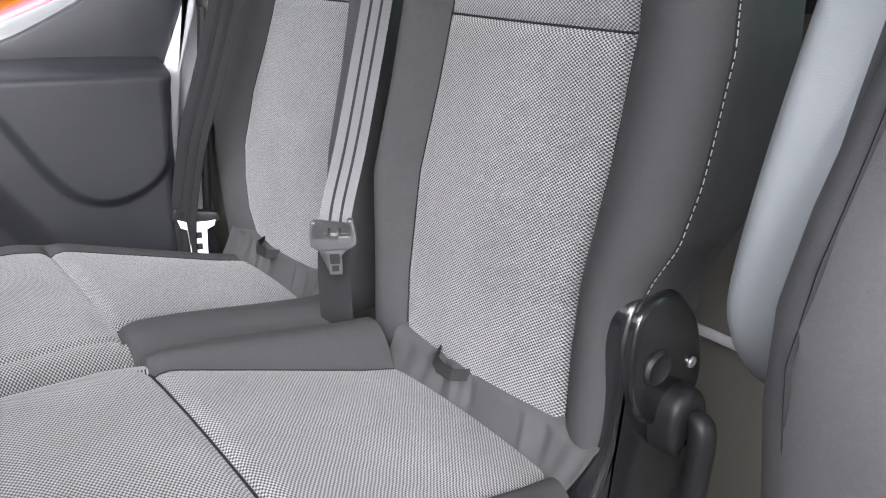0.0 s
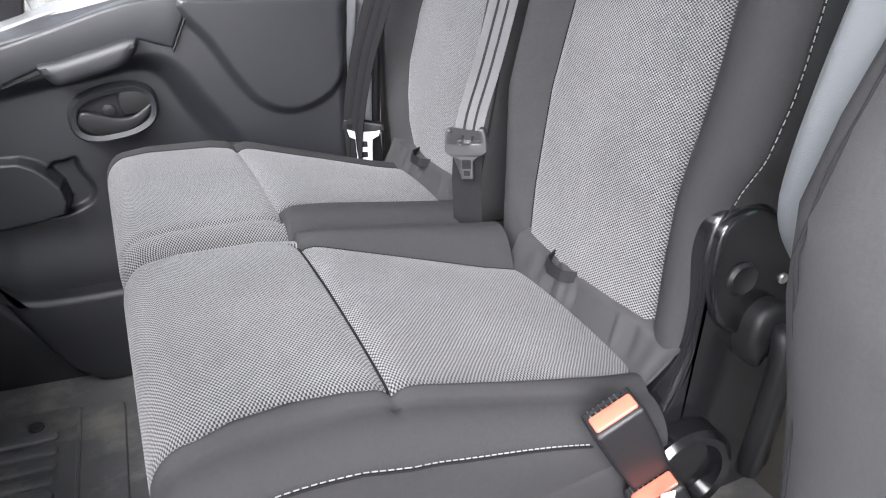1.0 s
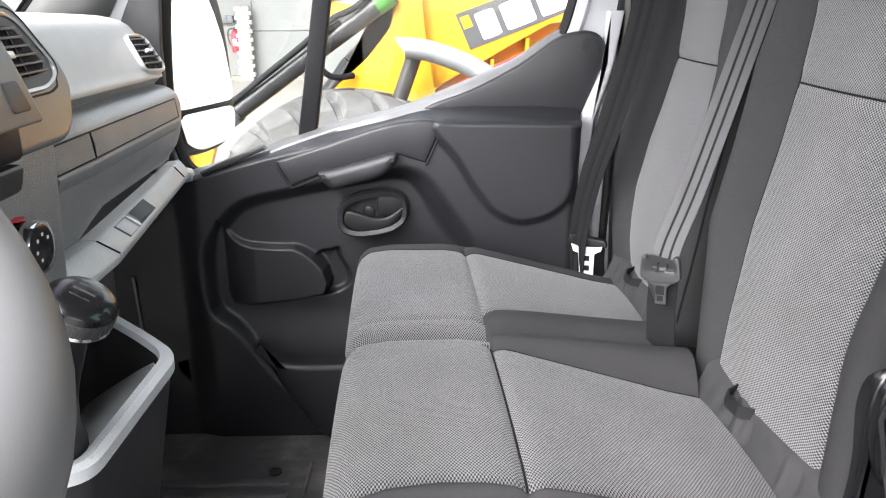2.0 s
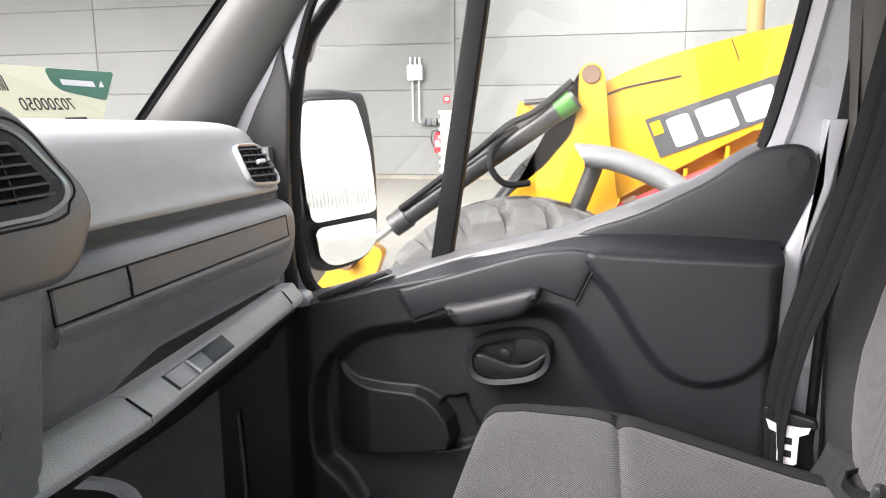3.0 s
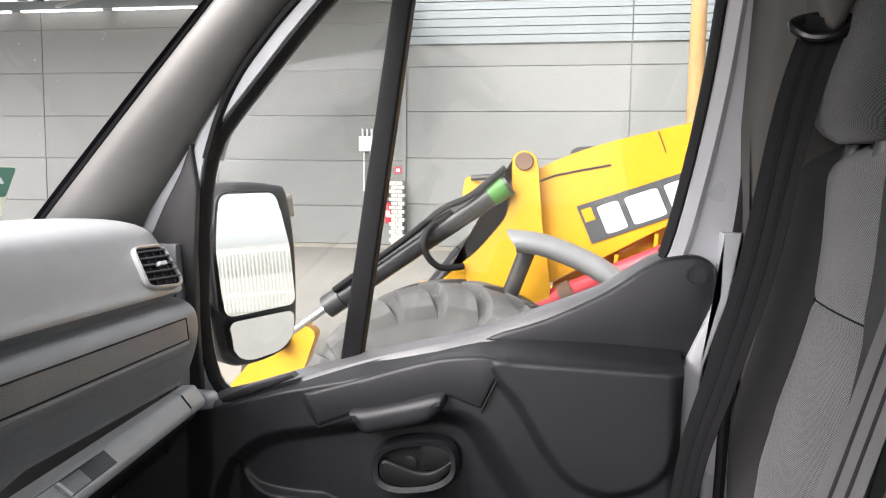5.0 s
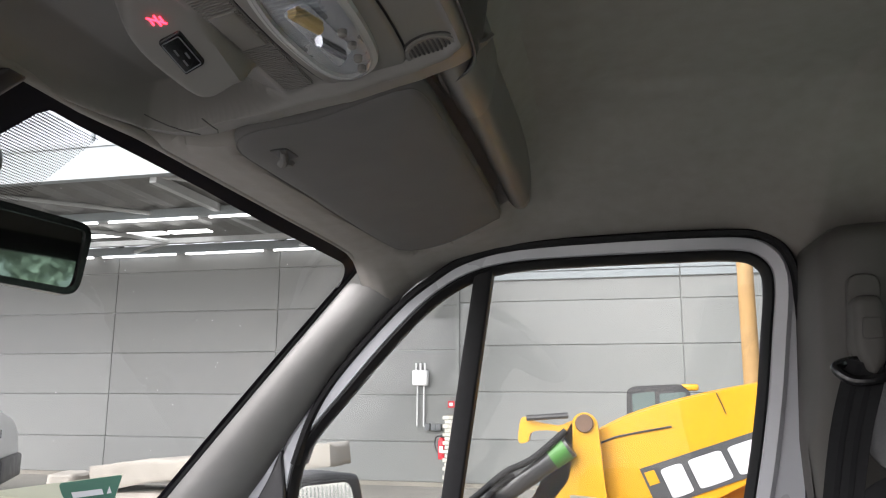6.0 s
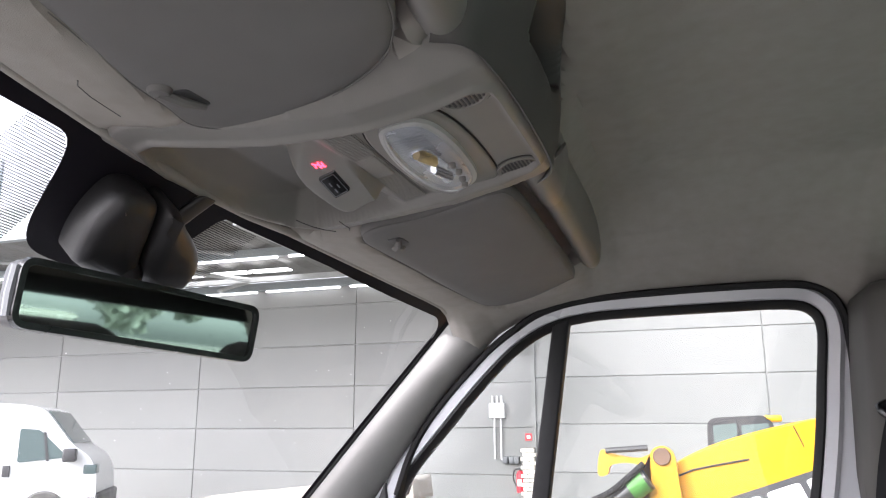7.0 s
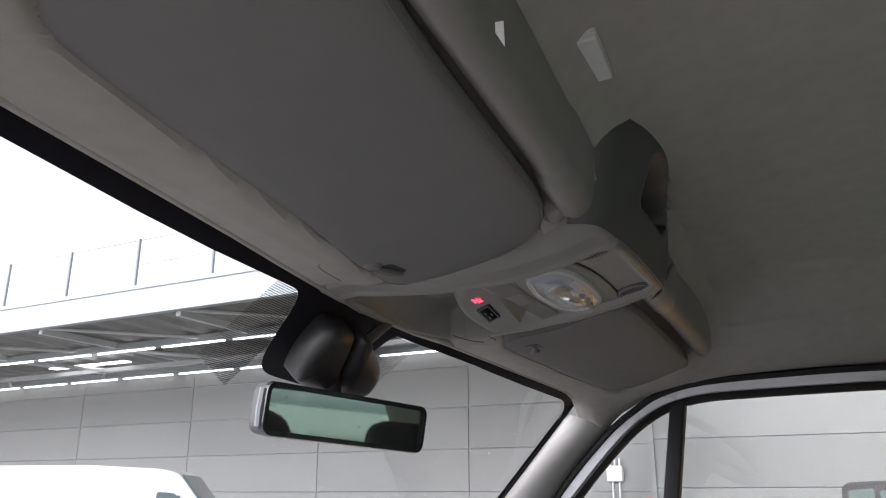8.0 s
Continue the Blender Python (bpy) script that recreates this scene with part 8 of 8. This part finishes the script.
    part("hose", tube(spline([(-0.03, 2.90, 1.60), (-0.15, 2.88, 1.50), (-0.25, 2.87, 1.45), (-0.36, 2.87, 1.36), (-0.55, 2.88, 1.22), (-0.66, 2.89, 1.14)], 5, False), 0.012, 10), M_RUBBER, L, "black hydraulic hose")
    part("hose", tube(spline([(-0.22, 2.90, 1.44), (-0.30, 2.87, 1.38), (-0.31, 2.86, 1.30), (-0.26, 2.88, 1.24), (-0.18, 2.93, 1.24)], 5, False), 0.012, 10), M_RUBBER, L, "black hydraulic hose")
    part("rod_eye", turned([(0.0, -0.035), (0.034, -0.035), (0.036, -0.03), (0.036, 0.04)], (-0.88, 2.90, 0.936), "y", 24), M_RUSTPIN, L)
    eye = rounded([(-0.925, 0.95), (-0.88, 0.985), (-0.835, 0.955), (-0.79, 1.0), (-0.74, 0.97), (-0.80, 0.80), (-0.95, 0.62), (-1.15, 0.55), (-1.15, 0.68), (-1.0, 0.85)], 0.03, 4)
    part("bucket_arm", prism(eye, at(2.92), 0.0, 0.07, 0.008), M_YELLOW, L, "yellow lower arm")
    part("second_ram", tube([(-0.20, 3.05, 1.28), (-0.36, 3.05, 1.08)], 0.035, 14), M_CYL, L)
    part("frame_plate", prism([(-0.1, 1.42), (-0.05, 1.46), (-0.18, 1.22), (-0.30, 1.18), (-0.34, 1.12), (-0.25, 1.28)], at(3.06), 0.0, 0.02), M_DECK, L)
    part("far_arm", prism(boom, at(3.75), 0.0, 0.12, 0.01), M_YELLOW, L)
    part("red_tube", tube([(0.05, 2.99, 1.08), (0.16, 2.99, 1.13), (0.56, 2.99, 1.31), (0.95, 2.99, 1.47)], 0.038, 18), M_REDHOSE, L, "red painted ram tube")
    part("red_collar", tube([(0.17, 2.985, 1.135), (0.215, 2.985, 1.155)], 0.045, 18), M_RUSTPIN, L)
    # bent guard above the wheel
    gd = spline([(0.015, 2.78, 1.352), (0.12, 2.78, 1.338), (0.25, 2.78, 1.29), (0.36, 2.78, 1.225), (0.46, 2.78, 1.13), (0.52, 2.78, 1.03)], 5, False)
    rings = []
    for i, p in enumerate(gd):
        t = i / (len(gd) - 1)
        d = gd[min(i + 1, len(gd) - 1)] - gd[max(i - 1, 0)]
        n = np.array((-d[2], 0, d[0])) / np.linalg.norm(d)
        r = 0.046
        rings.append([tuple(p + n * r * math.cos(a) * 0.85 + np.array((0, 1, 0)) * r * 1.5 * math.sin(a) + (np.array((-0.03, 0, 0)) * math.cos(a) if i == 0 else 0)) for a in (2 * math.pi * k / 18 for k in range(18))])
    part("wheel_guard", loft(rings), M_GUARD, L, "grey bent tubular wheel guard", auto=60)
    part("guard_post", tube([(0.06, 2.82, 1.32), (0.0, 2.84, 1.16)], 0.03, 14), M_CYL, L)
    # chassis and axle under the arm
    part("chassis", box(-0.55, 1.6, 3.05, 3.9, 0.5, 1.05), M_YELLOW, L, bevel=0.03)
    part("axle", tube([(-0.20, 2.9, 0.64), (-0.20, 3.9, 0.64)], 0.09, 18), M_CYL, L)
    # wheel with lugged tyre
    cx, cz, R = -0.20, 0.645, 0.545
    prof = [(0.30, 0.02), (0.34, -0.01), (0.44, -0.03), (R - 0.06, -0.02), (R - 0.03, 0.02), (R - 0.02, 0.10), (R - 0.018, 0.19), (R - 0.02, 0.28), (R - 0.03, 0.36), (R - 0.06, 0.40), (0.44, 0.41), (0.34, 0.39), (0.30, 0.36)]
    ty = part("tyre", turned(prof, (cx, 2.60, cz), "y", 72), M_TYRE, L, "dusty black lugged tyre")
    for i in range(22):
        for side in (0, 1):
            a0 = 2 * math.pi * (i + 0.5 * side) / 22
            bm = bmesh.new()
            rings = []
            for t in range(6):
                q = t / 5
                y = 2.60 + (-0.025 + 0.20 * q if side == 0 else 0.405 - 0.20 * q)
                a = a0 + 0.16 * q
                wd = 0.062 - 0.016 * q
                r0, r1 = R - 0.06, R + 0.012 - 0.02 * (1 - q) ** 2
                if q == 0:
                    r0, r1 = R - 0.13, R - 0.035
                ring = []
                for r, s in ((r0, -1.15), (r1, -0.85), (r1, 0.85), (r0, 1.15)):
                    ang = a + s * wd / r
                    ring.append((cx + r * math.cos(ang), y, cz + r * math.sin(ang)))
                rings.append(ring)
            part("lug", loft(rings), M_TYRE, ty, bevel=0.006)
    part("rim", turned([(0.0, 0.10), (0.10, 0.10), (0.14, 0.08), (0.24, 0.12), (0.28, 0.04), (0.31, 0.02), (0.31, 0.06), (0.27, 0.14)], (cx, 2.60, cz), "y", 40), M_YELLOW, L, "yellow wheel rim")
M_RUSTPIN = mat("rusty_steel", (0.16, 0.10, 0.07), 0.6, 0.5, 0.25, 30)
M_GREENTAPE = mat("green_tape", (0.05, 0.19, 0.03), 0.5, 0, 0.2, 20)
loader()

def excavator():
    e = thing("mini_excavator", "yellow mini excavator with black cab, parked behind the loader", "excavator")
    y = 7.8
    at = lambda y0: (lambda u, v, k: (u, y0 + k, v))
    cab = part("cab", prism(rounded([(0.10, 1.2), (0.12, 1.80), (0.18, 1.84), (0.62, 1.86), (0.70, 1.79), (0.74, 1.2)], 0.04), at(y), 0.0, 0.8, 0.02), M_CYL, e, "black cab frame")
    for a, b in ((0.17, 0.38), (0.42, 0.66)):
        part("window", prism(rounded([(a, 1.4), (b, 1.4), (b, 1.79), (a, 1.77)], 0.02), at(y - 0.004), 0.0, 0.006), M_LIGHTGLASS, cab, "pale tinted window", smooth=False)
    part("beacon", box(0.62, 0.78, y, y + 0.3, 1.80, 1.86), M_YELLOW, e, bevel=0.02)
    part("body", box(-0.2, 1.5, y - 0.1, y + 1.0, 0.55, 1.3), M_YELLOW, e, bevel=0.05)
    part("track", box(-0.5, 1.6, y - 0.2, y + 0.2, GROUND, 0.55), M_TYRE, e, bevel=0.1)
    part("track", box(-0.5, 1.6, y + 0.7, y + 1.1, GROUND, 0.55), M_TYRE, e, bevel=0.1)
    bm = spline([(-0.95, 1.30), (-0.93, 1.50), (-0.88, 1.54), (-0.8, 1.50), (-0.55, 1.46), (-0.35, 1.5), (-0.1, 1.2), (-0.2, 1.1), (-0.5, 1.38), (-0.80, 1.40), (-0.86, 1.30)], 4)
    part("boom", prism(bm, at(y + 0.2), 0.0, 0.15, 0.01), M_YELLOW, e, "yellow boom")
    part("ram", tube([(-0.86, y + 0.15, 1.53), (-0.45, y + 0.15, 1.56)], 0.03, 10), M_CYL, e)
excavator()

def far_van():
    v = thing("white_van", "white high-roof panel van parked by the hall", "van")
    y = 10.6
    at = lambda y0: (lambda u, w, k: (u, y0 + k, w))
    k = 1.16
    X = lambda x: -9.05 * 1.165 + (x + 9.05) * k
    prof = rounded([(-16.6, 0.4), (-16.6, 2.18), (-12.2, 2.22), (-11.0, 2.16), (-10.7, 2.08), (-10.25, 1.52), (-9.95, 1.32), (-9.84, 1.06), (-9.82, 0.45)], 0.12, 5)
    body = part("body", prism(prof, at(y), 0.0, 1.9, 0.06), M_VANW, v, "white painted body")
    win = rounded([(-11.05, 1.78), (-10.76, 1.76), (-10.3, 1.32), (-11.05, 1.24)], 0.05)
    part("side_window", prism(win, at(y - 0.012), 0.0, 0.016), M_DARKGLASS, body, "dark side window", smooth=False)
    part("window_divider", prism([(-10.62, 1.26), (-10.58, 1.26), (-10.66, 1.72), (-10.70, 1.72)], at(y - 0.02), 0.0, 0.02), M_BLACKPL, body, smooth=False)
    part("windscreen", prism([(-10.69, 2.05), (-10.275, 1.54), (-10.255, 1.555), (-10.67, 2.065)], at(y), 0.14, 1.76), M_DARKGLASS, body, "dark windscreen", smooth=False)
    part("wing_mirror", box(-10.35, -10.15, y - 0.22, y - 0.02, 1.25, 1.46), M_BLACKPL, v, bevel=0.03)
    for x in (-11.55, -11.25):
        part("door_handle", box(x, x + 0.11, y - 0.03, y + 0.01, 1.02, 1.2), M_BLACKPL, v, bevel=0.01)
    part("headlamp", box(-10.05, -9.85, y - 0.01, y + 0.3, 1.05, 1.2), M_DARKGLASS, v, bevel=0.02)
    part("bumper", box(-10.0, -9.76, y, y + 1.9, 0.35, 0.75), M_BLACKPL, v, bevel=0.05)
    for x in (-10.6, -15.0):
        part("wheel", turned([(0.0, -0.02), (0.33, -0.02), (0.36, 0.02), (0.36, 0.22)], (x, y - 0.02, GROUND + 0.36), "y", 32), M_TYRE, v)
    turn = Matrix.Translation((-9.85, 10.6, 0)) @ Matrix.Rotation(radians(33), 4, "Z") @ Matrix.Translation((9.85, -10.6, 0))
    v.matrix_world = Matrix.Translation((0.35, 0, 0)) @ turn
    return v
far_van()

def concrete_blocks():
    rnd = random.Random(11)
    stack = ((-3.60, -1.74, 5.0, 5.4, 1.165, 1.325, 0, -6.1), (-3.95, -3.72, 5.0, 5.3, 1.03, 1.17, 8, 0), (-4.0, -2.0, 5.05, 5.5, GROUND, 0.62, 0, 0),
             (-3.95, -2.4, 5.05, 5.5, 0.61, 1.06, 2, 0), (-2.35, -1.98, 5.05, 5.5, 0.61, 1.19, -3, 0))
    for i, (x0, x1, y0, y1, z0, z1, rz, ry) in enumerate(stack):
        bm = bmesh.new()
        bmesh.ops.create_cube(bm, size=1)
        bmesh.ops.subdivide_edges(bm, edges=bm.edges, cuts=7, use_grid_fill=True)
        for v in bm.verts:
            q = Vector((v.co.x * (x1 - x0), v.co.y * (y1 - y0), v.co.z * (z1 - z0)))
            d = noise.noise_vector(q * 3.0 + Vector((i * 7.1, 0, 0))) * 0.02 + noise.noise_vector(q * 11 + Vector((0, i * 3.3, 0))) * 0.008
            edge = sum(abs(c) > 0.45 for c in v.co)
            v.co = q + d - q.normalized() * (0.02 * (edge > 1))
        moved(bm, Matrix.Translation(((x0 + x1) / 2, (y0 + y1) / 2, (z0 + z1) / 2)) @ Matrix.Rotation(radians(rz), 4, "Z") @ Matrix.Rotation(radians(ry), 4, "Y"))
        tagged(part("concrete_block", bm, M_CONCRETE, auto=50), "rough weathered concrete block with chipped edges", "concrete block", group="stacked concrete blocks")
concrete_blocks()

# ---- what the mirrors show: fence and trees across the yard ----
def yard_fence():
    f = thing("yard_fence", "white picket fence along the far side of the yard", "fence", kind="structure")
    for i in range(104):
        y = -4 + i * 0.13
        part("picket", box(26.0, 26.04, y, y + 0.05, GROUND, 2.3), M_BRICKW, f, smooth=False)
    for z in (0.6, 2.1):
        part("rail", box(26.04, 26.08, -4, 9.6, z, z + 0.08), M_BRICKW, f, smooth=False)
yard_fence()
def far_trees():
    rnd = random.Random(21)
    bm = bmesh.new()
    for _ in range(5200):
        y = rnd.uniform(11.5, 40)
        top = 6.5 + 1.8 * math.sin(y * 0.7) + 1.0 * math.sin(y * 1.9 + 1)
        z = rnd.uniform(0.4, 1) ** 0.8 * top
        c = Vector((36 + rnd.uniform(-1.5, 1.5), y, z))
        a, b = Vector((rnd.uniform(-1, 1), rnd.uniform(-1, 1), rnd.uniform(-1, 1))) * 0.3, Vector((rnd.uniform(-1, 1), rnd.uniform(-1, 1), rnd.uniform(-1, 1))) * 0.3
        bm.faces.new([bm.verts.new(c + a), bm.verts.new(c + b), bm.verts.new(c - a), bm.verts.new(c - b)])
    tagged(part("far_trees", bm, mat("foliage", (0.24, 0.26, 0.22), 0.7, 0, 0.3, 2), smooth=False), "row of green trees beyond the yard", "trees", kind="stuff")
far_trees()
